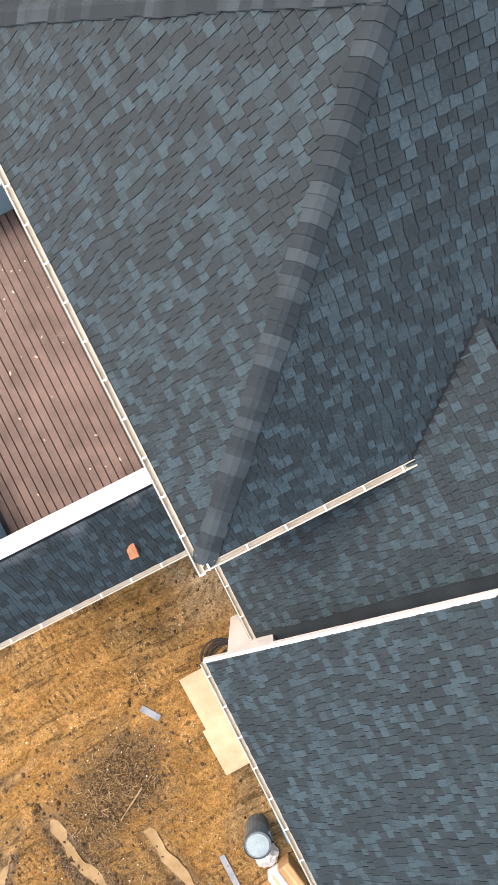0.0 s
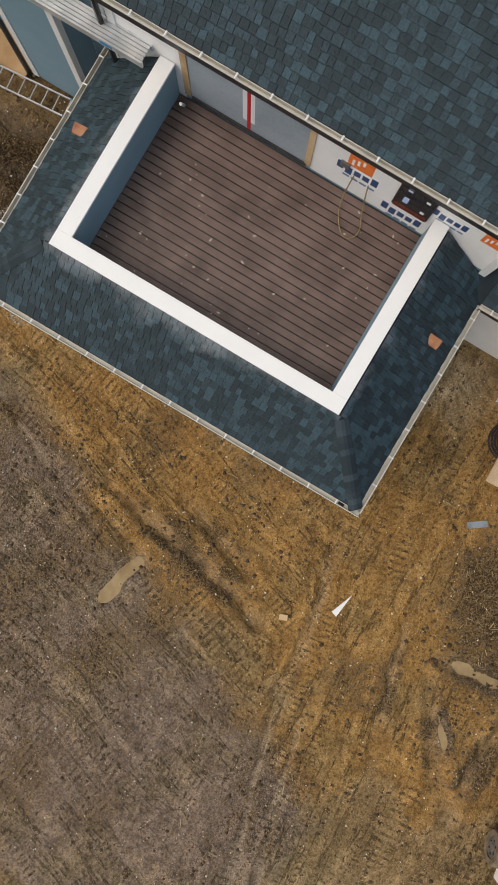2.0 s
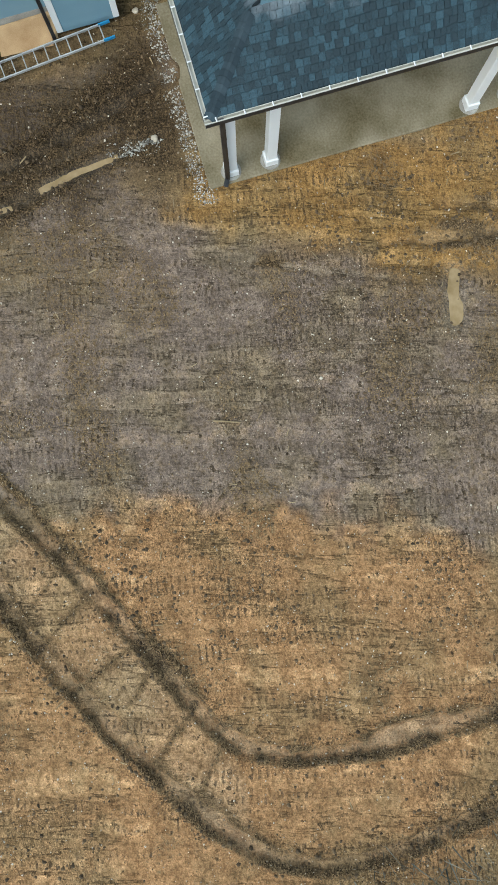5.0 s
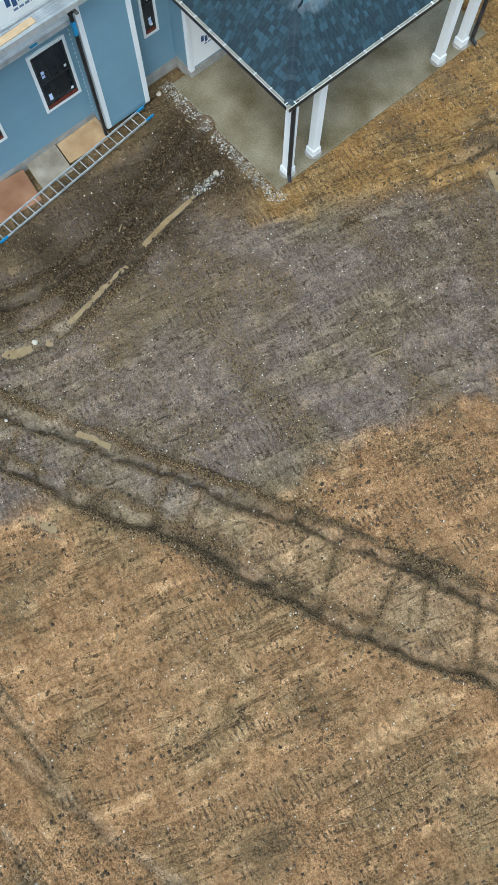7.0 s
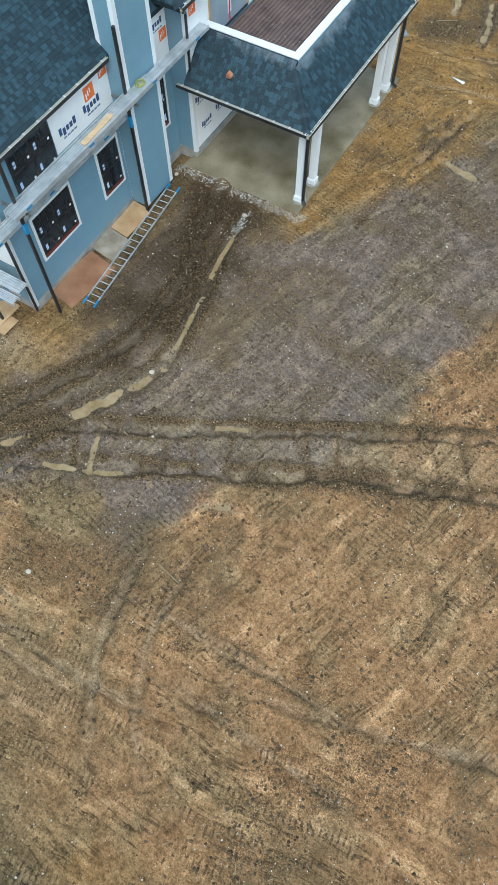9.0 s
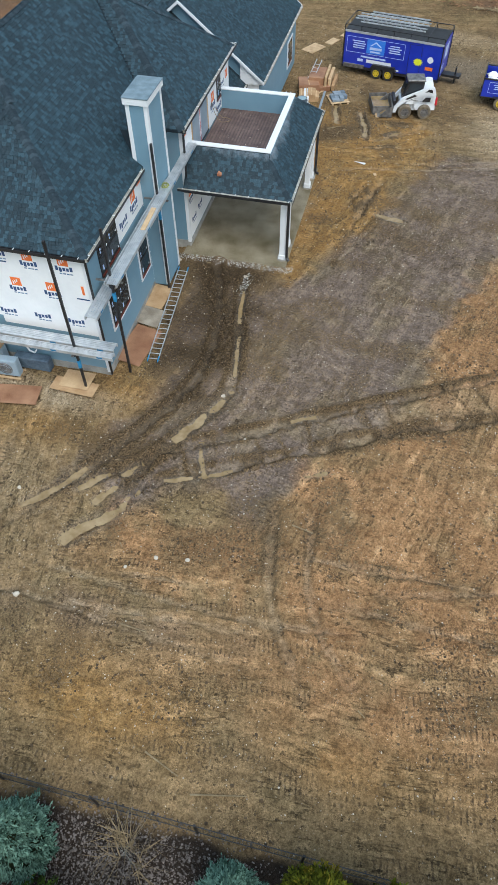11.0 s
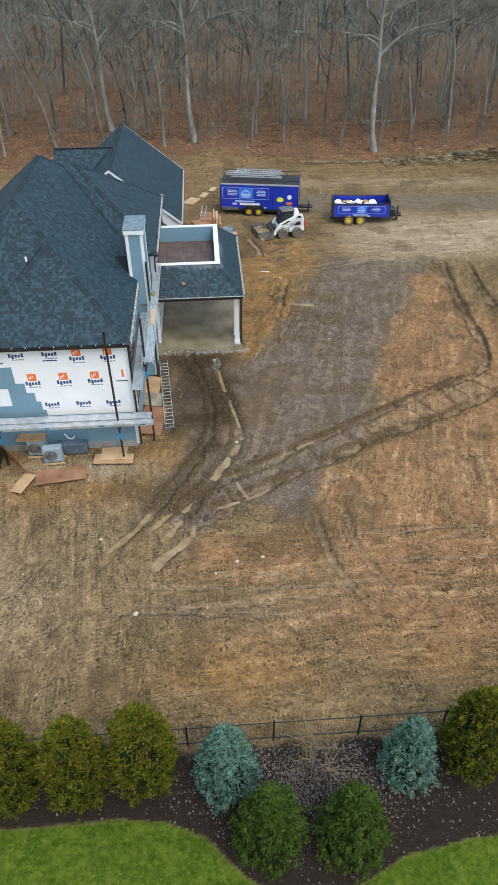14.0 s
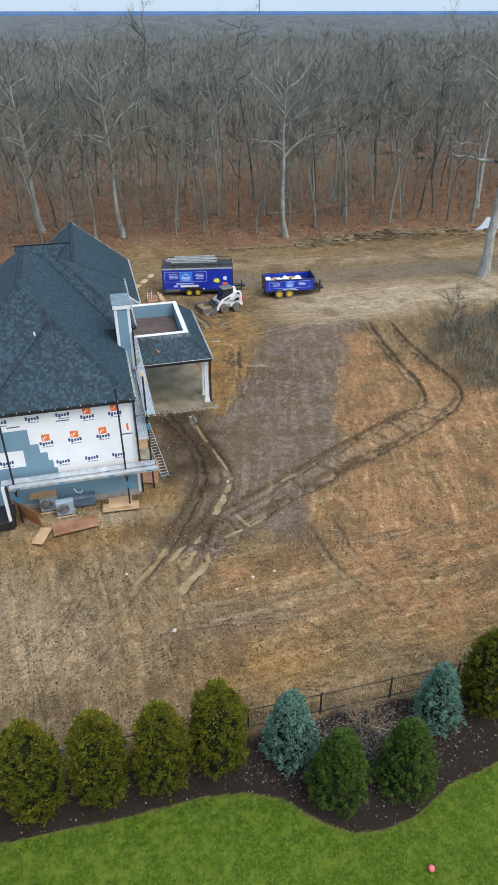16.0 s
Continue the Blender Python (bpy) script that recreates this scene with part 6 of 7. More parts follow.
# ---- trailers and skid steer ----
def wheel(parent, x, y, r, w, rim, tyre, flip=1):
    bm = bmesh.new()
    prof = [(r * 0.62, -w / 2), (r * 0.93, -w / 2), (r, -w * 0.3), (r, w * 0.3), (r * 0.93, w / 2), (r * 0.62, w / 2)]
    n = 24
    rings = [[bm.verts.new((p * math.cos(2 * math.pi * k / n), q, p * math.sin(2 * math.pi * k / n))) for p, q in prof] for k in range(n)]
    for k in range(n):
        a, b = rings[k], rings[(k + 1) % n]
        for i in range(len(prof)):
            j = (i + 1) % len(prof)
            bm.faces.new((a[i], a[j], b[j], b[i]))
    wh = part("wheel", bm, tyre, parent, "rubber tyre")
    wh.location = (x, y, r)
    bm = rod((0, -w * 0.42, 0), (0, w * 0.42, 0), r * 0.6, sides=20)
    rod((0, -w * 0.5, 0), (0, w * 0.5, 0), r * 0.2, sides=10, bm=bm)
    part("rim", bm, rim, wh, "painted wheel rim")
    for k in range(6):
        a = 2 * math.pi * k / 6
        part("bolt", rod((r * 0.38 * math.cos(a), -w * 0.46, r * 0.38 * math.sin(a)), (r * 0.38 * math.cos(a), w * 0.46, r * 0.38 * math.sin(a)), 0.03, sides=5), BLACK, wh)
    return wh


def frame_line(parent, x0, x1, z0, z1, y, mat):
    t = 0.02
    for a in ((x0, x1, z0, z0 + t), (x0, x1, z1 - t, z1), (x0, x0 + t, z0 + t, z1 - t), (x1 - t, x1, z0 + t, z1 - t)):
        part("print_bar", box(a[0], a[1], y - 0.006, y, a[2], a[3]), mat, parent)


def bars(parent, x0, x1, z, rows, y, mat, h=0.06, gap=0.13, seed=1):
    r = random.Random(seed)
    for k in range(rows):
        s = r.uniform(0, 0.14)
        part("print_bar", box(x0 + s, x1 - r.uniform(0, 0.14), y - 0.006, y, z - k * gap - h, z - k * gap), mat, parent)


def emblem(parent, x, z, s, y):
    """A plain roof-shaped mark on a lighter field."""
    part("print_field", box(x - s * 0.75, x + s * 0.75, y - 0.003, y, z - s * 0.55, z + s * 0.5), material("lit_blue_print", (0.03, 0.16, 0.7), (0.05, 0.24, 0.8), 2, 0.3, 0, 0, 20), parent)
    part("print_mark", prism([(x - s * 0.5, z), (x, z + s * 0.36), (x + s * 0.5, z), (x + s * 0.38, z), (x, z + s * 0.24), (x - s * 0.38, z)], y - 0.008, y), PALEPRINT, parent)
    part("print_bar", box(x - s * 0.5, x + s * 0.5, y - 0.007, y, z - s * 0.26, z - s * 0.08), PALEPRINT, parent)
    part("print_bar", box(x - s * 0.42, x + s * 0.42, y - 0.007, y, z - s * 0.46, z - s * 0.36), PALEPRINT, parent)


def box_trailer():
    t = thing("enclosed_trailer", pose(5.45, 14.02, 0.0, 0, 0, -10.3), "enclosed royal-blue work trailer with roof rack and ladders", "trailer")
    L, Wd, z0, z1 = 6.45, 2.35, 0.5, 2.6
    body = part("body", box(0, L, 0, Wd, z0, z1, 0.05), TRAILERBLUE, t)
    part("floor_rail", box(-0.02, L + 0.02, -0.03, 0.02, z0 - 0.12, z0 + 0.02), BLACK, t)
    part("roof", box(0.02, L - 0.02, 0.02, Wd - 0.02, z1, z1 + 0.05, 0.02), BLACK, t, "black trailer roof")
    for x in (0.0, L):
        for y in (0.0, Wd):
            part("corner_post", box(x - 0.03, x + 0.03, y - 0.03, y + 0.03, z0, z1 + 0.05), BLACK, t)
    part("roof_trim", box(-0.02, L + 0.02, -0.03, 0.0, z1 - 0.1, z1 + 0.03), ALU, t)
    for y in (-0.02, Wd - 0.02):
        part("rack_rail", box(0, L, y, y + 0.04, z1 + 0.3, z1 + 0.34), BLACK, t)
        for k in range(7):
            part("rack_post", box(k * L / 6 - 0.02, k * L / 6 + 0.02, y, y + 0.04, z1, z1 + 0.32), BLACK, t)
    for k in range(7):
        part("rack_bar", box(k * L / 6 - 0.02, k * L / 6 + 0.02, 0, Wd, z1 + 0.3, z1 + 0.34), BLACK, t)
    # side print
    frame_line(body, 0.2, 4.05, 1.35, 2.28, -0.004, PALEPRINT)
    bars(body, 0.55, 1.5, 2.08, 4, -0.004, PALEPRINT)
    bars(body, 2.95, 3.85, 2.08, 4, -0.004, PALEPRINT, seed=2)
    emblem(body, 2.15, 1.86, 0.8, -0.006)
    bars(body, 1.2, 3.0, 1.22, 1, -0.004, PALEPRINT, 0.1)
    bars(body, 1.0, 1.5, 1.02, 1, -0.004, PALEPRINT, 0.16)
    bars(body, 1.6, 3.4, 1.04, 1, -0.004, WHITE, 0.2)
    bars(body, 3.4, 3.95, 0.72, 1, -0.004, WHITE, 0.1)
    part("tool_box", box(0.1, 1.5, -0.06, 0.02, 0.42, 0.66, 0.01), STEEL, t)
    door = part("door", box(4.35, 5.15, -0.012, 0.0, 0.55, 2.38), TRAILERBLUE, body)
    frame_line(door, 4.35, 5.15, 0.55, 2.38, -0.013, BLACK)
    star = bmesh.new()
    pts = []
    for k in range(24):
        a, rr = 2 * math.pi * k / 24, 0.3 if k % 2 else 0.21
        pts.append((4.98 + rr * 1.1 * math.cos(a), 1.4 + rr * 0.8 * math.sin(a)))
    part("starburst_print", prism(pts, -0.022, -0.014), material("lime_yellow_print", (0.7, 0.75, 0.02), (0.8, 0.85, 0.05), 3, 0.4, 0, 0, 20), body, "lime yellow starburst print")
    part("round_print", rod((5.75, -0.01, 1.62), (5.75, 0.0, 1.62), 0.19, sides=18), WHITE, body)
    part("print_bar", box(5.5, 5.98, -0.008, 0, 1.0, 1.2), ORANGE, body)
    # front face print
    part("print_field", box(L, L + 0.006, 0.7, 1.6, 1.5, 2.3), PALEPRINT, body)
    for k in range(3):
        part("print_bar", box(L, L + 0.006, 0.35, 0.75 + 0.1 * k, 0.8 + 0.17 * k, 0.88 + 0.17 * k), PALEPRINT, body)
    fl = part("fender", prism([(1.95, 0.62), (2.1, 0.86), (3.55, 0.86), (3.7, 0.62)], -0.2, 0.02), BLACK, t)
    for x in (2.4, 3.2):
        wheel(t, x, -0.09, 0.36, 0.22, YELLOW, RUBBER)
        wheel(t, x, Wd + 0.09, 0.36, 0.22, YELLOW, RUBBER)
    part("drawbar", prism([(L, 0.45), (L + 1.2, 0.45), (L + 1.2, 0.58), (L, 0.58)], Wd / 2 - 0.3, Wd / 2 + 0.3), BLACK, t)
    part("jack", box(L + 0.8, L + 0.9, Wd / 2 - 0.05, Wd / 2 + 0.05, 0.05, 1.0), BLACK, t)
    return t


box_trailer()
for k, (y, z, ln, x) in enumerate(((15.5, 3.0, 4.6, 6.2), (15.0, 3.02, 4.2, 6.0), (14.55, 2.99, 4.2, 6.4), (15.9, 3.0, 3.8, 6.9))):
    ladder(Matrix.Translation((x, y - 0.1, z)) @ pose(0, 0, 0, 0, 0, -100.3), ln, 0.4, ALU, "aluminium ladder lying on the trailer roof rack", tips=None)


def dump_trailer():
    t = thing("dump_trailer", pose(14.5, 11.1, 0.0, 0, 0, -5.0), "open royal-blue dump trailer filled with pale debris bags", "trailer")
    L, Wd, z0, z1 = 4.5, 2.0, 0.62, 1.62
    side = part("side_panel", box(0, L, 0, 0.06, z0, z1, 0.01), TRAILERBLUE, t)
    part("side_panel", box(0, L, Wd - 0.06, Wd, z0, z1, 0.01), TRAILERBLUE, t)
    part("tailgate", box(-0.05, 0.02, 0, Wd, z0, z1 + 0.18, 0.01), BLACK, t, "black tailgate")
    part("front_panel", box(L - 0.02, L + 0.05, 0, Wd, z0, z1 + 0.25, 0.01), BLACK, t)
    part("bed", box(0, L, 0.06, Wd - 0.06, z0 - 0.04, z0 + 0.05), STEEL, t)
    for y in (-0.03, Wd - 0.03):
        part("top_rail", box(-0.05, L + 0.05, y, y + 0.1, z1, z1 + 0.07, 0.01), BLACK, t)
    for k in range(9):
        part("stake", box(0.1 + k * 0.53, 0.16 + k * 0.53, Wd, Wd + 0.05, z0, z1), BLACK, t)
    part("frame_rail", box(-0.1, L + 0.4, 0.4, 0.55, 0.42, 0.58), BLACK, t)
    part("frame_rail", box(-0.1, L + 0.4, Wd - 0.55, Wd - 0.4, 0.42, 0.58), BLACK, t)
    frame_line(side, 0.35, L - 0.35, z0 + 0.25, z1 - 0.12, -0.004, PALEPRINT)
    bars(side, 0.6, 1.4, z1 - 0.25, 3, -0.004, PALEPRINT, 0.05, 0.11)
    bars(side, 3.0, 3.8, z1 - 0.25, 3, -0.004, PALEPRINT, 0.05, 0.11, 2)
    emblem(side, 2.25, 1.25, 0.55, -0.006)
    bars(side, 1.55, 2.9, z0 + 0.2, 1, -0.004, PALEPRINT, 0.06)
    bars(side, 1.6, 3.1, z0 + 0.11, 1, -0.004, WHITE, 0.09)
    part("fender", box(0.75, 2.75, -0.22, 0.02, 0.66, 0.7), BLACK, t)
    for x in (1.25, 2.2):
        wheel(t, x, -0.1, 0.38, 0.24, YELLOW, MUDRUBBER)
        wheel(t, x, Wd + 0.1, 0.38, 0.24, YELLOW, MUDRUBBER)
    part("drawbar", prism([(L, 0.42), (L + 1.1, 0.42), (L + 1.1, 0.55), (L, 0.55)], Wd / 2 - 0.35, Wd / 2 + 0.35), BLACK, t)
    part("jack", box(L + 0.75, L + 0.87, Wd / 2 - 0.06, Wd / 2 + 0.06, 0.05, 1.15), BLACK, t)
    part("battery_box", box(L + 0.15, L + 0.6, Wd / 2 - 0.4, Wd / 2 + 0.4, 0.6, 1.0, 0.02), BLACK, t)
    return t


dump_trailer()
r = random.Random(12)
for i in range(13):
    bm = bmesh.new()
    bmesh.ops.create_icosphere(bm, subdivisions=2, radius=0.32)
    for v in bm.verts:
        v.co *= 1 + 0.8 * noise.noise(v.co * 6 + Vector((i * 7, 0, 0)))
        v.co.z *= 0.38
    o = part("debris_bag", bm, (WRAP, WRAP, CARDBOARD)[i % 3])
    u, v = 0.4 + (i % 7) * 0.6 + r.uniform(-0.1, 0.1), 0.5 + (i // 7) * 0.9 + r.uniform(-0.15, 0.15)
    o.matrix_world = pose(14.5, 11.1, 0, 0, 0, -5) @ pose(u, v, 1.28 + r.uniform(0, 0.14), r.uniform(-20, 20), r.uniform(-20, 20), r.uniform(0, 180))
    tagged(o, "crumpled pale debris bag in the dump trailer", "bag", "debris bags in the trailer")


def skid_steer():
    t = thing("skid_steer", pose(10.5, 9.45, 0.0, 0, 0, 191), "white skid-steer loader with black cab and muddy wheels", "loader")
    part("chassis", box(-0.95, 0.85, -0.5, 0.5, 0.32, 0.95, 0.05), MACHINEWHITE, t)
    part("rear_body", prism([(-1.25, 0.45), (-1.2, 1.3), (-0.95, 1.62), (-0.2, 1.45), (0.1, 0.9), (-0.1, 0.45)], -0.68, 0.68), MACHINEWHITE, t, "white engine cover")
    part("tail_panel", box(-1.3, -1.22, -0.6, 0.6, 0.55, 1.15, 0.02), BLACK, t)
    for y in (-0.72, 0.62):
        part("tail_light", box(-1.32, -1.2, y, y + 0.1, 0.75, 1.2, 0.01), RED, t, "red tail light")
    cab = part("cab", prism([(-0.35, 0.95), (-0.45, 1.95), (0.5, 2.02), (0.72, 1.2), (0.8, 0.75)], -0.44, 0.44), BLACK, t, "black operator cab")
    part("cab_roof", box(-0.5, 0.58, -0.48, 0.48, 1.98, 2.08, 0.03), STEEL, t)
    for y in (-0.452, 0.448):
        part("side_window", prism([(-0.25, 1.15), (-0.32, 1.85), (0.42, 1.9), (0.58, 1.25)], y, y + 0.006), GLASS, cab)
    part("front_window", prism([(0.52, 1.95), (0.56, 1.95), (0.79, 1.2), (0.75, 1.2)], -0.36, 0.36), GLASS, cab)
    for s in (-1, 1):
        y0, y1 = (0.55, 0.72) if s > 0 else (-0.72, -0.55)
        part("lift_arm", prism([(-1.2, 1.35), (-1.05, 1.75), (-0.75, 1.78), (0.75, 1.15), (1.2, 0.62), (1.25, 0.3), (1.08, 0.3), (0.98, 0.62), (0.6, 0.95), (-0.7, 1.5), (-0.95, 1.3)], y0, y1), MACHINEWHITE, t, "white lift arm")
        part("side_panel", prism([(-1.1, 0.8), (-1.05, 1.3), (-0.6, 1.35), (0.5, 0.95), (0.5, 0.8)], y0 - 0.02, y1 - 0.04), MACHINEWHITE, t)
        part("cylinder", rod((-0.5, (y0 + y1) / 2, 0.95), (0.75, (y0 + y1) / 2, 1.1), 0.05, sides=8), BLACK, t)
        part("vent_panel", prism([(-0.9, 0.95), (-0.9, 1.2), (-0.6, 1.2), (-0.4, 0.95)], y1 - 0.03 if s > 0 else y0 - 0.005, y1 + 0.005 if s > 0 else y0 + 0.03), BLACK, t)
        part("decal", prism([(-0.98, 1.45), (-0.9, 1.66), (-0.72, 1.67), (-0.5, 1.5), (-0.72, 1.52)], y1 if s > 0 else y0 - 0.004, y1 + 0.004 if s > 0 else y0), BLACK, t, "black decal")
        part("decal", prism([(-0.1, 1.3), (0.1, 1.36), (0.62, 1.1), (0.5, 1.06)], y1 if s > 0 else y0 - 0.004, y1 + 0.004 if s > 0 else y0), BLACK, t, "black decal")
        for x in (-0.62, 0.55):
            wheel(t, x, s * 0.78, 0.4, 0.3, STEEL, MUDRUBBER)
    part("bucket_mount", box(1.1, 1.28, -0.6, 0.6, 0.2, 0.95, 0.02), BLACK, t)
    bm = prism([(1.28, 0.08), (1.28, 0.75), (1.34, 0.75), (1.36, 0.16), (2.15, 0.1), (2.15, 0.06)], -0.88, 0.88)
    b = part("bucket", bm, STEEL, t, "worn steel bucket")
    for y in (-0.9, 0.86):
        part("bucket_side", prism([(1.3, 0.07), (1.3, 0.75), (1.6, 0.6), (2.12, 0.09)], y, y + 0.04), STEEL, b)
    part("bucket_load", prism([(1.36, 0.17), (1.36, 0.4), (1.95, 0.14)], -0.84, 0.84), MUD, b, "muddy water")
    part("cutting_edge", box(2.05, 2.25, -0.9, 0.9, 0.06, 0.1), LUMBER, b)
    return t


skid_steer()

# ---- woodland ----
def tube(vs, fs, pts, radii, sides):
    base = len(vs)
    for i, (p, r) in enumerate(zip(pts, radii)):
        d = (pts[min(i + 1, len(pts) - 1)] - pts[max(i - 1, 0)]).normalized()
        u = d.orthogonal().normalized()
        w = d.cross(u)
        for k in range(sides):
            a = 2 * math.pi * k / sides
            vs.append(tuple(p + (u * math.cos(a) + w * math.sin(a)) * r))
    for i in range(len(pts) - 1):
        for k in range(sides):
            a, b = base + i * sides + k, base + i * sides + (k + 1) % sides
            fs.append((a, b, b + sides, a + sides))


def grow(rng, p, d, length, steps, wander, lift):
    pts = [p.copy()]
    for _ in range(steps):
        d = (d + Vector((rng.uniform(-wander, wander), rng.uniform(-wander, wander), rng.uniform(-wander, wander) * 0.6 + lift))).normalized()
        p = p + d * (length / steps)
        pts.append(p.copy())
    return pts, d


def tree_mesh(seed, height, radius, lean, limbs, branches, twigs, fork=0.45, sides=7):
    """Trunk with limbs, and a crown of branches and fine twigs, as two meshes."""
    rng = random.Random(seed)
    tv, tf, cv, cf = [], [], [], []
    trunk, d = grow(rng, Vector((0, 0, -0.3)), Vector((*lean, 1)).normalized(), height * 0.85, 9, 0.13, 0.05)
    rad = [radius * 0.74 * (1.4 if i == 0 else 1.0) * (1 - 0.78 * i / 9) for i in range(10)]
    tube(tv, tf, trunk, rad, sides)
    for i in range(limbs):
        k = fork + (0.98 - fork) * (i + rng.random()) / limbs
        j = min(int(k * 9), 8)
        p = trunk[j].lerp(trunk[j + 1], k * 9 - j)
        a = rng.uniform(0, 2 * math.pi)
        up = rng.uniform(0.1, 1.0)
        ln = height * rng.uniform(0.2, 0.4) * (1.25 - 0.6 * k)
        limb, _ = grow(rng, p, Vector((math.cos(a), math.sin(a), up)).normalized(), ln, 5, 0.55, 0.08)
        r0 = radius * (1 - 0.72 * k) * rng.uniform(0.4, 0.72)
        tube(tv, tf, limb, [r0 * (1 - 0.8 * q / 5) for q in range(6)], 4)
        for b in range(branches):
            q = rng.uniform(0.25, 1.0) * 5
            jj = min(int(q), 4)
            p2 = limb[jj].lerp(limb[jj + 1], q - jj)
            way = (limb[jj + 1] - limb[jj]).normalized() + Vector((rng.uniform(-0.9, 0.9), rng.uniform(-0.9, 0.9), rng.uniform(-0.45, 0.75)))
            br, _ = grow(rng, p2, way.normalized(), ln * rng.uniform(0.3, 0.6), 3, 0.3, 0.08)
            tube(cv, cf, br, [r0 * 0.32, r0 * 0.22, r0 * 0.13, 0.008], 3)
            for t in range(twigs):
                q2 = rng.uniform(0.1, 1.0) * 3
                m = min(int(q2), 2)
                p3 = br[m].lerp(br[m + 1], q2 - m)
                w3 = ((br[m + 1] - br[m]).normalized() + Vector((rng.uniform(-1, 1), rng.uniform(-1, 1), rng.uniform(-0.3, 1)))).normalized()
                e = p3 + w3 * rng.uniform(0.5, 1.5)
                s = w3.orthogonal().normalized() * rng.uniform(0.010, 0.018)
                n = len(cv)
                cv += [tuple(p3 + s), tuple(p3 - s), tuple(e)]
                cf.append((n, n + 1, n + 2))
    return (tv, tf), (cv, cf)


def tree(seed, height, radius, lean, limbs, branches, twigs, bark, fork=0.45, sides=7):
    t = thing("bare_tree", pose(0, 0, -500), "leafless grey woodland tree with fine bare twigs", "tree", "woodland trees")
    a, b = tree_mesh(seed, height, radius, lean, limbs, branches, twigs, fork, sides)
    part("trunk", a, bark, t, smooth=True)
    part("crown", b, TWIG, t)
    return t


def floor_z(x, y):
    return gz(x, y) + 0.018 * min(max(y - 30, 0), 80)


NEAR = [tree(11, 19, 0.24, (-0.05, 0), 11, 6, 15, BARK), tree(12, 21, 0.28, (0.04, 0.03), 12, 6, 15, BARK, 0.4), tree(13, 17, 0.17, (0.02, -0.04), 9, 6, 15, BARK, 0.5),
        tree(14, 22, 0.44, (-0.1, 0), 14, 6, 15, PALEBARK, 0.5), tree(15, 18, 0.2, (0.08, 0.02), 10, 6, 15, BARK, 0.42), tree(16, 13, 0.09, (0.05, 0.05), 8, 5, 9, BARK, 0.3, 5), tree(17, 22, 0.7, (0.1, -0.03), 12, 6, 10, PALEBARK, 0.5, 9)]
FAR = [tree(21, 19, 0.24, (0.03, 0), 8, 4, 9, BARK, 0.42, 5), tree(22, 21, 0.26, (-0.04, 0.02), 9, 4, 9, BARK, 0.4, 5), tree(23, 17, 0.18, (0.0, 0.05), 8, 4, 9, BARK, 0.42, 5), tree(24, 20, 0.24, (0.06, -0.02), 8, 4, 9, PALEBARK, 0.5, 5)]
SAPLING = tree(31, 5.5, 0.035, (0.1, 0.05), 7, 4, 5, BARK, 0.15, 4)
tagged(SAPLING, "thin bare sapling at the wood's edge", "sapling", "saplings at the wood's edge")
rng = random.Random(42)
# the trees that stand out, with the kind and the turn that suits their lean
for x, y, k, turn, s in ((3.4, 34.5, 3, 0, 1.0), (21.9, 29.8, 3, 10, 0.95), (36.9, 11.6, 6, 0, 1.0), (-18.7, 24.8, 3, 0, 1.05), (-5.5, 29.3, 0, 20, 0.95), (16.1, 40.8, 1, 40, 1.0), (13.2, 40.4, 2, 0, 1.0), (40.4, 33.8, 4, 0, 1.0), (32.8, 43.8, 1, 80, 1.0), (35.9, 32.2, 0, 160, 0.95), (-5.8, 38.9, 3, 0, 0.95), (27.2, 35.5, 2, 0, 0.9), (9.5, 33.8, 2, 90, 0.9), (30.5, 33.0, 0, 0, 1.0), (46, 30, 1, 0, 1.0), (50, 36, 3, 60, 1.0), (8, 105, 1, 30, 1.12), (14, 106, 0, 120, 1.22), (32, 105, 1, 200, 1.15), (88, 112, 0, 10, 1.2)):
    copy_thing(NEAR[k], pose(x, y, floor_z(x, y), 0, 0, turn) @ Matrix.Scale(s, 4))
taken, rest = [], []
for i in range(6000):
    yy = 31 + 145 * rng.random() ** 1.2
    lo, hi = -0.15 * (yy + 46) - 22, 0.7 * (yy + 46) + 12
    xx = rng.uniform(lo, hi)
    gap = 3.5 if yy < 80 else 4.2
    if yy < float(wood_edge(xx)) + 2.5 or any((xx - a) ** 2 + (yy - b) ** 2 < gap * gap for a, b in taken):
        continue
    taken.append((xx, yy))
    if len(taken) > 600:
        break
    m = pose(xx, yy, floor_z(xx, yy), rng.uniform(-4, 4), rng.uniform(-4, 4), rng.uniform(0, 360)) @ Matrix.Scale(rng.uniform(0.68, 1.05), 4)
    if yy > 78:
        rest.append((m, rng.randrange(4)))
        continue
    kinds = NEAR if yy < 62 else FAR
    copy_thing(kinds[rng.choice((0, 1, 2, 4, 5, 2, 5)) if yy < 62 else rng.randrange(4)], m)
# fine twig haze of the crowns and of the undergrowth
hz = np.random.RandomState(12)
where = np.array(taken)
where = where[where[:, 1] > 36]
n = 130000
pick = where[hz.randint(0, len(where), n)]
low = hz.rand(n) < 0.33
base = np.stack([pick[:, 0] + hz.normal(0, 2.0, n), pick[:, 1] + hz.normal(0, 2.0, n), np.where(low, hz.uniform(0.3, 4, n), hz.uniform(5, 17, n) * (0.7 + 0.3 * hz.rand(n)))], 1)
a = hz.uniform(0, 6.283, n)
up = np.where(low, hz.uniform(0.6, 2.0, n), hz.uniform(-0.1, 1.1, n))
way = np.stack([np.cos(a), np.sin(a), up], 1)
way /= np.linalg.norm(way, axis=1)[:, None]
tip = base + way * hz.uniform(0.9, 2.4, n)[:, None]
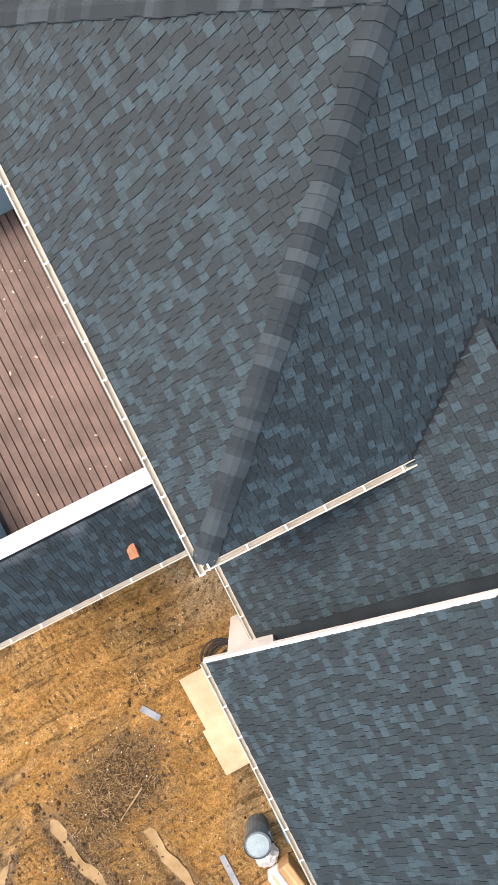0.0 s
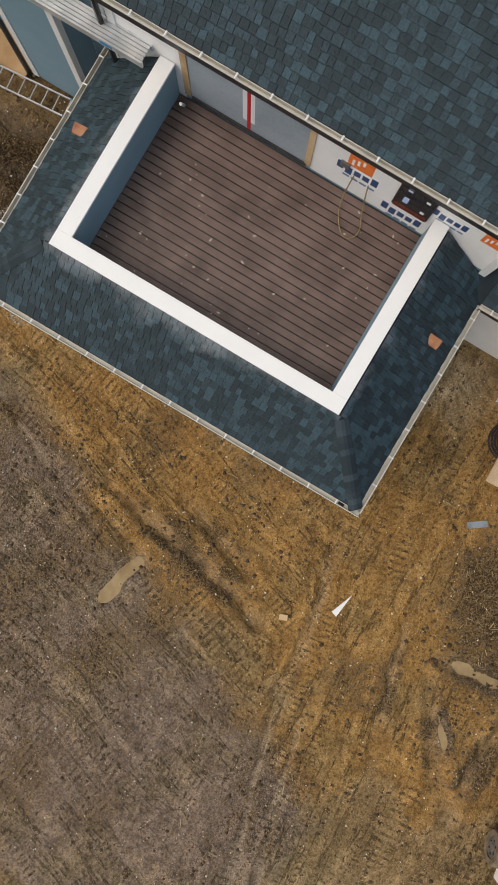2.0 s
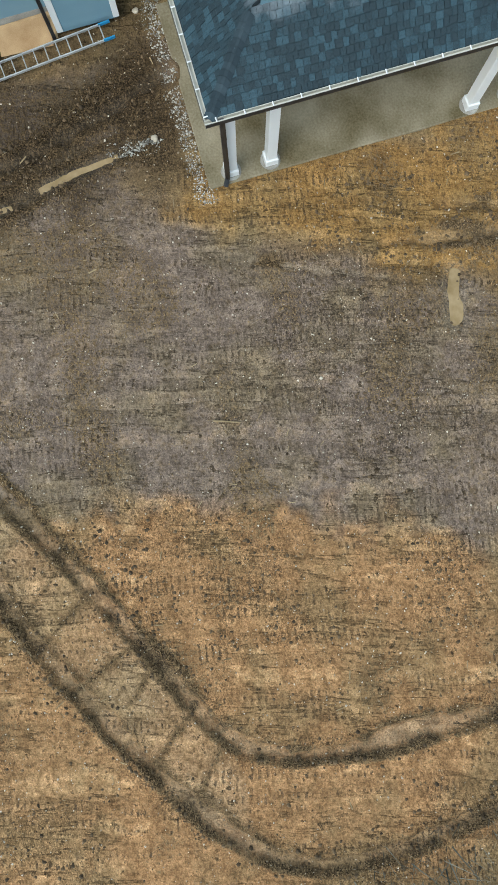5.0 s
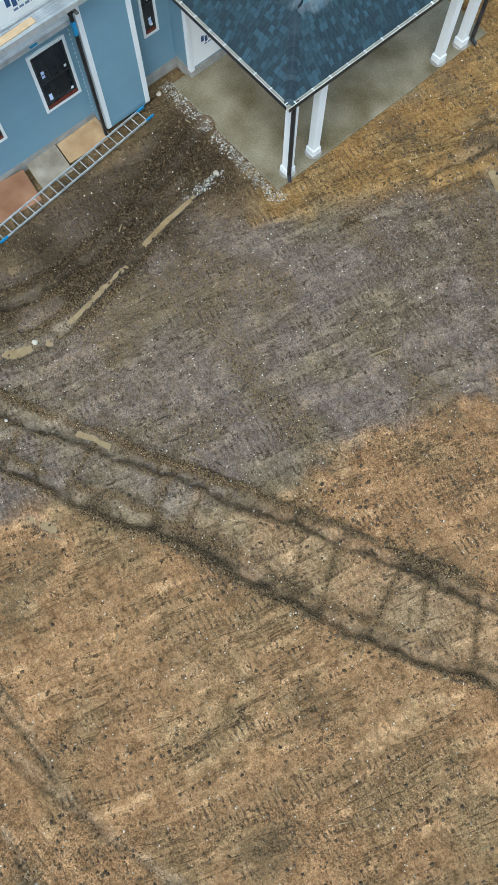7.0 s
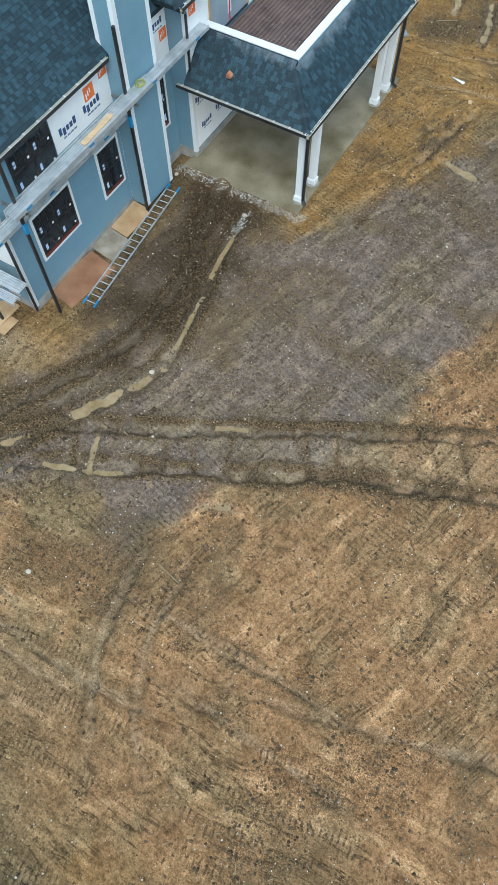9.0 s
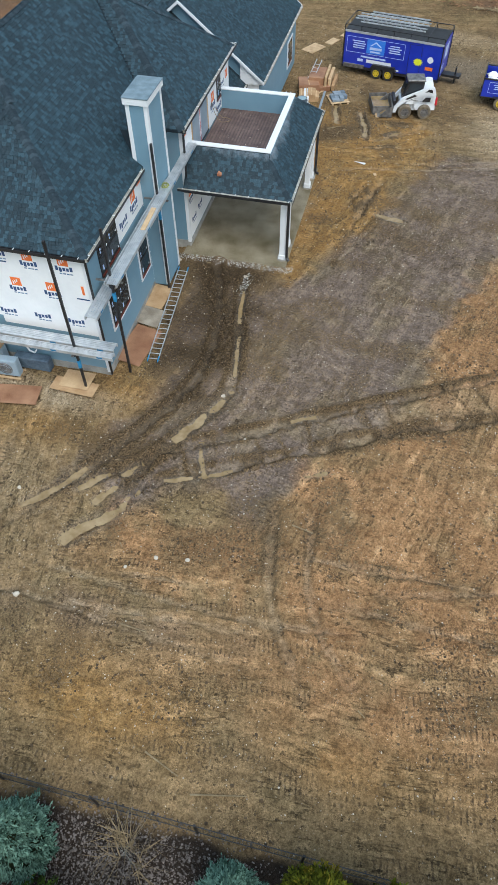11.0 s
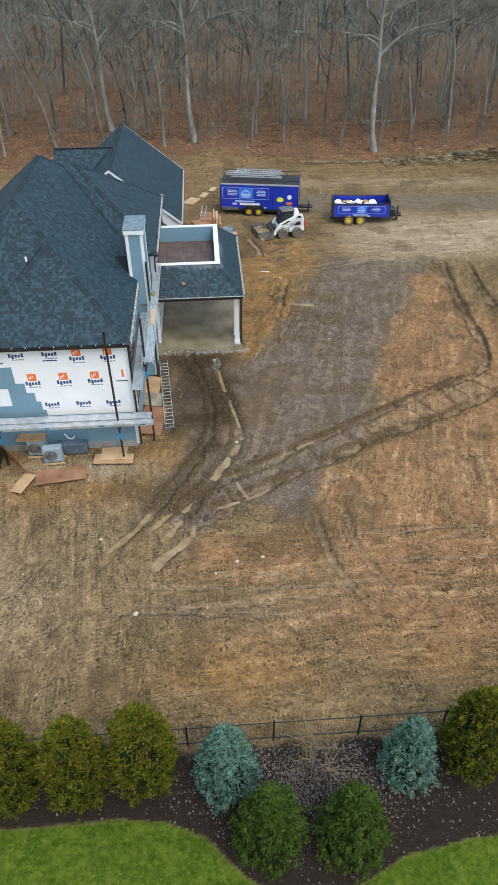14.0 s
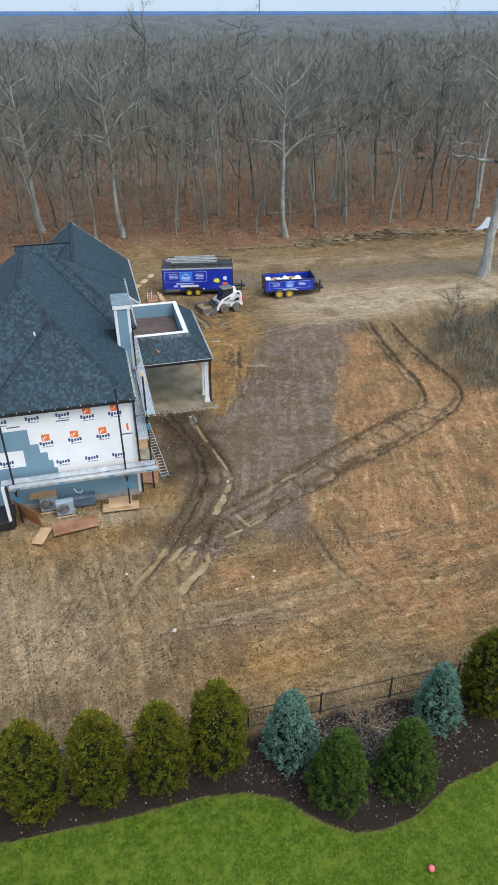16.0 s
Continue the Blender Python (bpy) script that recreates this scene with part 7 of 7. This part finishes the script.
half = np.stack([-np.sin(a), np.cos(a), np.zeros(n)], 1) * (0.013 + pick[:, 1] / 4200)[:, None]
half2 = np.stack([np.full(n, 1.0), np.zeros(n), np.zeros(n)], 1) * (0.013 + pick[:, 1] / 4200)[:, None]
half = np.where((hz.rand(n) < 0.5)[:, None], half, half2)
tv = np.stack([base + half, base - half, tip], 1).reshape(-1, 3)
tagged(part("fine_twigs", (tv.tolist(), np.arange(3 * n).reshape(-1, 3).tolist()), TWIG), "haze of fine bare twigs in the woods", "twigs", kind="stuff")
for which, mat in ((0, BARK), (1, TWIG)):
    allv, allf, n = [], [], 0
    for m, k in rest:
        me2 = FAR[k].children[which].data
        co = np.empty(len(me2.vertices) * 3)
        me2.vertices.foreach_get("co", co)
        mm = np.array(m)
        allv.append(co.reshape(-1, 3) @ mm[:3, :3].T + mm[:3, 3])
        allf += [tuple(v + n for v in q.vertices) for q in me2.polygons]
        n += len(me2.vertices)
    tagged(part("deep_woods_trunks" if which == 0 else "deep_woods_twigs", (np.concatenate(allv).tolist(), allf), mat), "leafless trees deep in the woods", "woods", kind="stuff")
for i in range(46):
    xx = rng.uniform(-25, 60)
    yy = float(wood_edge(xx)) + rng.uniform(0.3, 12)
    copy_thing(SAPLING, pose(xx, yy, floor_z(xx, yy), 0, 0, rng.uniform(0, 360)) @ Matrix.Scale(rng.uniform(0.5, 1.2), 4))
for i in range(34):
    a, q = rng.uniform(0, 6.28), rng.uniform(0, 7.5)
    xx, yy = 33 + q * math.cos(a), -5 + q * math.sin(a)
    copy_thing(SAPLING, pose(xx, yy, gz(xx, yy), 0, 0, rng.uniform(0, 360)) @ Matrix.Scale(rng.uniform(0.3, 0.7), 4))
for i in range(40):
    xx, yy = rng.uniform(-45, -16), rng.uniform(-8, 24)
    if i % 3 == 0:
        copy_thing(NEAR[i % 3], pose(xx, yy, gz(xx, yy), 0, 0, rng.uniform(0, 360)))
for o in NEAR + FAR + [SAPLING]:
    for c in list(o.children):
        bpy.data.objects.remove(c)
    bpy.data.objects.remove(o)

# distant canopy: an uneven sheet of crowns that runs to the horizon
cx = np.concatenate([np.arange(-300, 420, 6.0)])
cy = 168 + 3.2 * np.cumsum(1.0 + np.arange(62) * 0.42)
CX, CY = np.meshgrid(cx, cy)
CX = CX * (1 + (CY - 150) / 420)
h = smooth_noise(CX, CY, 7, 8) * 5 + smooth_noise(CX, CY, 40, 9) * 3 + np.random.RandomState(4).rand(*CX.shape) * 2.4
CZ = 0.5 + (10.5 + h) * np.clip((CY - 168) / 40, 0, 1) ** 0.6 - np.clip((CY - 900) / 260, 0, 5) - 0.007 * (CX - 0.25 * CY)
vs = [tuple(v) for v in np.stack([CX.ravel(), CY.ravel(), CZ.ravel()], 1).tolist()]
w = len(cx)
fs = [(i * w + j, i * w + j + 1, (i + 1) * w + j + 1, (i + 1) * w + j) for i in range(len(cy) - 1) for j in range(w - 1)]
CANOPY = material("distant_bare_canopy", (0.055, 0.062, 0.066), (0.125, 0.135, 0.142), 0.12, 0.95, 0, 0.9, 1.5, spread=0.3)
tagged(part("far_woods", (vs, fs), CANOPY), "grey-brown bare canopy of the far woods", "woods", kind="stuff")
# loose crowns standing out of it
vs, fs = [], []
for i in range(2600):
    yy = 140 + 420 * rng.random() ** 1.6
    xx = rng.uniform(-0.2 * yy - 30, 0.75 * yy + 40)
    zb = 10 + rng.uniform(0, 4)
    for k in range(9):
        a = rng.uniform(0, 6.28)
        p = Vector((xx + rng.uniform(-2, 2), yy + rng.uniform(-2, 2), zb + rng.uniform(0, 3)))
        e = p + Vector((math.cos(a) * 1.6, math.sin(a) * 1.6, rng.uniform(0.6, 2.2)))
        n = len(vs)
        s = 0.03 + yy / 7000
        vs += [tuple(p + Vector((s, 0, 0))), tuple(p - Vector((s, 0, 0))), tuple(e)]
        fs.append((n, n + 1, n + 2))
tagged(part("far_treetops", (vs, fs), TWIG), "bare treetops rising from the far woods", "woods", kind="stuff")
hills = part("distant_hills", poly([(-2500, 2300, 0), (4000, 2300, 0), (4000, 2320, 8), (1500, 2320, 18), (1100, 2320, 19), (800, 2320, 22), (400, 2320, 25), (100, 2320, 27), (-200, 2320, 29), (-2500, 2320, 34)]), material("hazy_blue_hills", (0.06, 0.13, 0.27), (0.09, 0.17, 0.33), 0.01, 1, 0, 0, 0.05))
tagged(hills, "low hazy blue hills on the horizon", "hills", kind="structure")
mast = thing("radio_mast", pose(392, 1500, 4), "thin far radio mast above the woods", "mast")
part("pole", rod((0, 0, 0), (0, 0, 62), 1.1, 0.7, 6), STEEL, mast)

# ---- hedge, mulch bed and lawn ----
def conifer(seed, height, radius, mat, name, label, shape, spray, count, group, tips=None):
    """A dense evergreen: many small sprays on an uneven body, over an inner body painted dark as gap shade."""
    rng = random.Random(seed)
    t = thing(name, pose(0, 0, -500), label, "evergreen", group)
    vs, fs, gv, gf = [], [], [], []
    off = Vector((seed * 3.1, seed * 1.7, 0))

    def r_at(h, a):
        if shape == "egg":
            base = min(1.0, (h / 0.16) ** 0.6) * (1 - max(0, (h - 0.42) / 0.58) ** 1.9) ** 0.62
        else:
            base = min(1.0, (h / 0.14) ** 0.7) * (1 - h) ** 0.52 * 1.1
        lump = noise.noise(Vector((math.cos(a) * 2.2, math.sin(a) * 2.2, h * 7)) + off)
        fine = noise.noise(Vector((math.cos(a) * 6, math.sin(a) * 6, h * 20)) + off)
        return radius * max(0.05, base) * (1 + 0.22 * lump + 0.24 * fine)

    per = 20
    for i in range(count // per):
        h = rng.random() ** 0.85 if i > 14 else rng.uniform(0.93, 1.0)
        a = rng.uniform(0, 2 * math.pi)
        depth = 1 - 0.34 * rng.random() ** 1.2
        r = 0.03 if i < 4 else r_at(h, a) * depth
        core = Vector((r * math.cos(a), r * math.sin(a), h * height + 0.05))
        lean = Vector((math.cos(a), math.sin(a), 1.6 if i < 4 else rng.uniform(0.4, 1.3) if shape == "egg" else rng.uniform(-0.2, 0.7))).normalized()
        gold = tips and depth > 0.8 and rng.random() < (h - 0.42) * 0.9 + 0.3 * noise.noise(core * 1.3 + off)
        for _ in range(per):
            p = core + Vector((rng.gauss(0, 1), rng.gauss(0, 1), rng.gauss(0, 1))) * spray * 0.55
            out = (lean + Vector((rng.uniform(-0.8, 0.8), rng.uniform(-0.8, 0.8), rng.uniform(-0.5, 0.6)))).normalized()
            side = out.cross(Vector((rng.uniform(-0.4, 0.4), rng.uniform(-0.4, 0.4), 1))).normalized()
            ln, wd = spray * rng.uniform(0.6, 1.8), spray * rng.uniform(0.16, 0.32)
            mid, e = p + out * ln * 0.45, p + out * ln
            v, f = (gv, gf) if gold and rng.random() < 0.8 else (vs, fs)
            n = len(v)
            v += [tuple(p), tuple(mid + side * wd), tuple(e), tuple(mid - side * wd)]
            f += [(n, n + 1, n + 2, n + 3)]
    part("foliage", (vs, fs), mat, t)
    if gv:
        part("bronzed_foliage", (gv, gf), tips, t, "gold-bronze winter foliage")
    # closed body under the sprays, coloured dark to stand for shade in the gaps
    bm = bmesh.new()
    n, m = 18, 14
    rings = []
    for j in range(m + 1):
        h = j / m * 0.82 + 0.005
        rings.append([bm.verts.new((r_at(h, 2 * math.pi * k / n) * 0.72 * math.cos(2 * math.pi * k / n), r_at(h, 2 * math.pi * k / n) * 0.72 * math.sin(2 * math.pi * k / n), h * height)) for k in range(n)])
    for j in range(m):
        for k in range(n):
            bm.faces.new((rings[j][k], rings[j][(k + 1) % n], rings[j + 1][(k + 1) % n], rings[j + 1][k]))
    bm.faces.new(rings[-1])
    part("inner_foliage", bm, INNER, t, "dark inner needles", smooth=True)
    part("trunk", rod((0, 0, -0.1), (0, 0, height * 0.3), 0.09, 0.07, 7), BARK, t)
    return t


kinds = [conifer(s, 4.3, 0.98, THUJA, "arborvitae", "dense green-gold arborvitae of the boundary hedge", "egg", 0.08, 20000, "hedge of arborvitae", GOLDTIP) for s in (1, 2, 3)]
hy = -32.15
for i, (x, s) in enumerate(((-11.4, 1.0), (-9.2, 0.97), (-7.0, 1.0), (-4.78, 1.02), (-2.64, 0.98), (-0.54, 0.97), (1.46, 1.0), (11.85, 0.98), (13.7, 1.0), (15.6, 0.96), (17.6, 1.0), (19.6, 0.97))):
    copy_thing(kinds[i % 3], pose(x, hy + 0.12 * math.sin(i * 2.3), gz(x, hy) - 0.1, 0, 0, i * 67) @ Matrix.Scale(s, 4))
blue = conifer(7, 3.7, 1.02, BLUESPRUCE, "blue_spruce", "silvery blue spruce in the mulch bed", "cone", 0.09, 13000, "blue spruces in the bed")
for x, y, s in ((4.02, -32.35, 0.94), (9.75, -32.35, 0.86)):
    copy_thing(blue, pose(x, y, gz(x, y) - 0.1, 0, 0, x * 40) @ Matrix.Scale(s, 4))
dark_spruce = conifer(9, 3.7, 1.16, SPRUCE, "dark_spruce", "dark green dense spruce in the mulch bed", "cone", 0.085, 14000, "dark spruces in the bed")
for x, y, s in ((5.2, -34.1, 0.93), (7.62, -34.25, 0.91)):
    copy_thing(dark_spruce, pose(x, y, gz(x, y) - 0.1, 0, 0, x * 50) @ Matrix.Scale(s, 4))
for o in kinds + [blue, dark_spruce]:
    for c in list(o.children):
        bpy.data.objects.remove(c)
    bpy.data.objects.remove(o)
shrub = thing("bare_shrub", pose(6.75, -31.9, gz(6.75, -31.9)), "small leafless grey shrub in the mulch bed", "shrub")
a, b = tree_mesh(77, 1.9, 0.02, (0, 0), 12, 4, 3, 0.12, 5)
part("stem", a, PALEBARK, shrub)
part("crown", b, STRAW, shrub)

fence = thing("boundary_fence", None, "low black wire fence with thin posts behind the hedge", "fence")
FY, FX = -31.0, [-14.4 + 2.86 * k for k in range(13)]
for k, x in enumerate(FX):
    z = gz(x, FY)
    part("post", box(x - 0.03, x + 0.03, FY - 0.03, FY + 0.03, z - 0.1, z + 1.25, 0.005), BLACK, fence)
    if k < len(FX) - 1:
        for h in (0.12, 1.12):
            part("rail", box(x + 0.03, x + 2.83, FY - 0.012, FY + 0.012, z + h, z + h + 0.03), BLACK, fence)
        bm = bmesh.new()
        u = 0.1
        while u < 2.8:
            rod((x + u, FY, z + 0.14), (x + u, FY, z + 1.12), 0.006, sides=3, bm=bm)
            u += 0.1
        tagged(part("wire_mesh", bm, BLACK, fence), "panel of thin upright wires", kind="stuff")
wood_fence = thing("woodland_fence", None, "thin dark wire fence along the wood", "fence")
for k in range(16):
    x = -12 + k * 4.2
    y, z = 35.2 - 0.03 * abs(x - 10), floor_z(x, 35)
    part("post", rod((x, y, z - 0.1), (x, y, z + 1.3), 0.04, sides=6), BARK, wood_fence)
    if k:
        part("wire", rod((x - 4.2, 35.2 - 0.03 * abs(x - 14.2), floor_z(x, 35) + 1.2), (x, y, z + 1.2), 0.016, sides=4), BLACK, wood_fence)

bush = thing("bare_shrub", pose(26.7, -0.3, gz(26.7, -0.3)), "tall leafless shrub at the edge of the mud", "shrub")
a, b = tree_mesh(78, 4.4, 0.06, (0.05, 0), 16, 5, 5, 0.08, 5)
part("stem", a, BARK, bush)
part("crown", b, TWIG, bush)
ball = bmesh.new()
bmesh.ops.create_uvsphere(ball, u_segments=16, v_segments=10, radius=0.11)
o = part("ball", ball, PINK, smooth=True)
o.location = (7.28, -37.1, gz(7, -37.1) + 0.11)
tagged(o, "small pink rubber ball lying on the lawn", "ball")


# ---- small scattered matter ----
def ground_at(x, y):
    i, j = np.clip(np.searchsorted(gx, x), 1, nx - 1), np.clip(np.searchsorted(gy, y), 1, ny - 1)
    return Z[j, i]


def scatter(name, label, category, mat, count, box4, keep, size, flat, seed, blade=False, wide=0.22, leaf=False):
    """Joined small solids or blades, kept where keep(x, y) allows."""
    r = np.random.RandomState(seed)
    xs, ys = r.uniform(box4[0], box4[1], count * 6), r.uniform(box4[2], box4[3], count * 6)
    ok = keep(xs, ys, r)
    xs, ys = xs[ok][:count], ys[ok][:count]
    zs = ground_at(xs, ys)
    n = len(xs)
    s = size[0] + (size[1] - size[0]) * r.rand(n) ** 2.5
    a = r.uniform(0, 6.283, n)
    c, d = np.cos(a), np.sin(a)
    if blade:
        tmpl = np.array([(-wide, 0, 0), (wide, 0, 0), (0.0, 0.6, 1.0)])
        faces = [(0, 1, 2)]
    elif leaf:
        tmpl = np.array([(-1, 0, 0.1), (0, -0.55, 0.3), (1, 0, 0.15), (0, 0.55, 0.35)])
        faces = [(0, 1, 2, 3)]
    elif flat:
        tmpl = np.array([(-1, -0.13, 0.1), (1, -0.1, 0.1), (1, 0.1, 0.25), (-1, 0.13, 0.2)])
        faces = [(0, 1, 2, 3)]
    else:
        tmpl = np.array([(-1, -0.3, -0.2), (-0.2, -0.9, -0.2), (0.9, -0.4, -0.2), (0.8, 0.6, -0.2), (-0.4, 0.8, -0.2), (-0.4, -0.2, 0.7), (0.4, -0.1, 0.6), (0.1, 0.4, 0.65)])
        faces = [(0, 1, 5), (1, 6, 5), (1, 2, 6), (2, 3, 6), (3, 7, 6), (3, 4, 7), (4, 5, 7), (4, 0, 5), (5, 6, 7)]
    k = len(tmpl)
    wob = r.uniform(0.7, 1.3, (n, k, 3))
    p = tmpl[None] * wob * s[:, None, None]
    v = np.empty_like(p)
    v[..., 0] = p[..., 0] * c[:, None] - p[..., 1] * d[:, None] + xs[:, None]
    v[..., 1] = p[..., 0] * d[:, None] + p[..., 1] * c[:, None] + ys[:, None]
    v[..., 2] = p[..., 2] + zs[:, None]
    allf = [tuple(q + i * k for q in f) for i in range(n) for f in faces]
    return tagged(part(name, (v.reshape(-1, 3).tolist(), allf), mat), label, category, kind="stuff")


def open_soil(x, y, r):
    house_part = (x > -9.8) & (x < 1.1) & (y > -15.9) & (y < 14.2)
    slab_part = (x > 0.8) & (x < 6.1) & (y > -7.4) & (y < 1.7)
    return ~house_part & ~slab_part & (y > -31) & (y < wood_edge(x)) & (r.rand(len(x)) < 0.3 + 0.7 * smooth_noise(x, y, 2.2, 21) ** 2)


def on_crumbs(x, y, r):
    i, j = np.clip(np.searchsorted(gx, x), 1, nx - 1), np.clip(np.searchsorted(gy, y), 1, ny - 1)
    return open_soil(x, y, r) & (r.rand(len(x)) < 0.06 + crumb[j, i] ** 1.5)


PEBBLE = material("pale_pebble", (0.26, 0.22, 0.165), (0.68, 0.62, 0.52), 6, 0.8, 0, 0.0, 60, island=0.8, spread=0.35)
scatter("pebbles", "scattered pale pebbles in the mud", "pebbles", PEBBLE, 15000, (-12, 28, -31, 22), open_soil, (0.006, 0.034), False, 1)
scatter("clods", "dark clods of churned mud", "clods", material("mud_clod", (0.045, 0.030, 0.016), (0.16, 0.108, 0.060), 3, 0.95, 0, 0.3, 30, island=0.6, spread=0.35), 46000, (-12, 28, -31, 22), on_crumbs, (0.012, 0.07), False, 2)
scatter("straw", "dry straw and twig scraps on the mud", "straw", STRAW, 1500, (-10, 26, -31, 20), open_soil, (0.03, 0.13), True, 3)
scatter("thicket_twigs", "tangle of grey bare brush beside the mud", "brush", TWIG, 16000, (22, 46, -16, 4), lambda x, y, r: np.hypot((x - 33) / 1.1, y + 6) < 7.5 + 2 * r.rand(len(x)), (0.3, 1.3), False, 9, True, 0.014)
scatter("heap_twigs", "dry twigs on a dark heap of spoil", "twigs", STRAW, 700, (3, 11, 3.5, 12), lambda x, y, r: np.exp(-((x - 6.4) / 1.7) ** 2 - ((y - 6.0) / 1.1) ** 2) + 0.15 * np.exp(-((x - 7.4) / 2.5) ** 2 - ((y - 8.6) / 2.5) ** 2) > r.rand(len(x)), (0.02, 0.085), True, 10)
scatter("brush_scraps", "heaped twigs and brush scraps along the wood", "brush", STRAW, 5000, (14, 48, 20, 30), lambda x, y, r: np.abs(y - wood_edge(x) + 1.2) < 0.3 + 1.3 * r.rand(len(x)) * (x > 22), (0.08, 0.4), True, 8)
scatter("leaf_litter", "rust-brown fallen leaves under the trees", "leaves", LEAF, 40000, (-22, 62, 25, 60), lambda x, y, r: y > wood_edge(x) - 0.5 + 3 * (r.rand(len(x)) - 0.5), (0.09, 0.24), False, 4, leaf=True)
scatter("mulch_chips", "grey-brown bark mulch chips in the bed", "mulch", material("grey_mulch", (0.04, 0.032, 0.027), (0.24, 0.205, 0.185), 1.5, 0.95, 0, 0.0, 20, island=0.8, spread=0.35), 24000, (-13, 22, -36.5, -30.8), lambda x, y, r: (y > lawn_edge(x)) & (r.rand(len(x)) < 0.02 + np.exp(-((x - 6.8) / 2.6) ** 2 - ((y + 32.4) / 1.2) ** 2)), (0.015, 0.05), False, 5)
scatter("grass_blades", "short lawn grass", "grass", GRASS, 60000, (-14, 18, -42, -32.5), lambda x, y, r: y < lawn_edge(x) + 0.03, (0.03, 0.08), False, 6, True)
scatter("gravel", "grey crushed gravel along the slab edge", "gravel", material("grey_gravel", (0.18, 0.175, 0.16), (0.52, 0.51, 0.47), 6, 0.9, 0, 0.0, 40, island=0.7), 2600, (0.6, 6.4, -10, -6.9), lambda x, y, r: ((np.abs(y + 7.5 + 0.25 * (r.rand(len(x)) - 0.5)) < 0.22) | (np.hypot((x - 4.4 - 0.15 * (y + 8.8)) / 0.28, (y + 8.9) / 0.8) < 1)) & (r.rand(len(x)) < 0.8), (0.010, 0.036), False, 7)
for x, y, s in ((0.72, -25.8, 0.16), (4.8, -23.45, 0.13), (5.9, -23.3, 0.12), (-1.0, -21.9, 0.13), (4.3, -8.35, 0.16), (0.9, -7.9, 0.14), (5.2, -15.9, 0.13), (3.9, -24.0, 0.1), (15.9, -2.64, 0.07), (11.5, -6.0, 0.07), (6.6, -17.9, 0.09), (1.9, -31.7, 0.2)):
    bm = bmesh.new()
    bmesh.ops.create_icosphere(bm, subdivisions=2, radius=s * 0.62)
    for v in bm.verts:
        v.co *= 1 + 0.5 * noise.noise(v.co * 8 + Vector((x, y, 0)))
        v.co.z *= 0.6
    o = part("rock", bm, STONE)
    o.location = (x, y, float(ground_at(np.array([x]), np.array([y]))[0]) + s * 0.15)
    tagged(o, "pale rough rock lying on the mud", "rock", "rocks on the mud")
for x, y, ln, turn in ((-1.4, -22.0, 1.0, 60), (4.9, -26.0, 0.9, -5), (9.5, -21.3, 0.8, -12), (11.9, -8.6, 0.7, 70), (8.8, -30.0, 1.6, 12), (7.0, -29.6, 1.2, -20), (6.2, 6.3, 0.9, 30), (30.5, 25.8, 3.5, 8), (34, 24.9, 2.6, -20), (26.5, 40, 8, 4)):
    z = float(ground_at(np.array([x]), np.array([y]))[0])
    a = Vector((math.cos(radians(turn)), math.sin(radians(turn)), 0)) * ln / 2
    o = part("stick", rod(Vector((x, y, z + 0.03)) - a, Vector((x, y, z + 0.05)) + a, 0.03 if ln < 2 else 0.14, 0.015, 6), STRAW if ln < 2 else BARK)
    tagged(o, "dry broken stick lying on the ground", "stick", "sticks on the ground")
scrapyard = thing("scrap_sheets", pose(45.3, 25.2, 0.3, 0, 0, 20), "pile of pale metal sheets at the wood's edge", "scrap pile")
for k in range(4):
    s = part("sheet", box(-2.2, 2.2, -0.7, 0.7, 0, 0.03), ALU, scrapyard)
    s.matrix_local = pose(0.2 * k, 0.15 * k, 0.2 + 0.1 * k, 4 * k, -5, 9 * k)

# ---- single shingles in the stretches that the camera passes nearest ----
for parent, tabs, mat, name in PIECE_STORE:
    for t in tabs:
        p = Vector(t[0])
        me = bpy.data.meshes.new(name)
        me.from_pydata([tuple(Vector(v) - p) for v in t], [], TABF)
        me.materials.append(mat)
        o = new(name, me)
        o.parent, o.location = parent, p
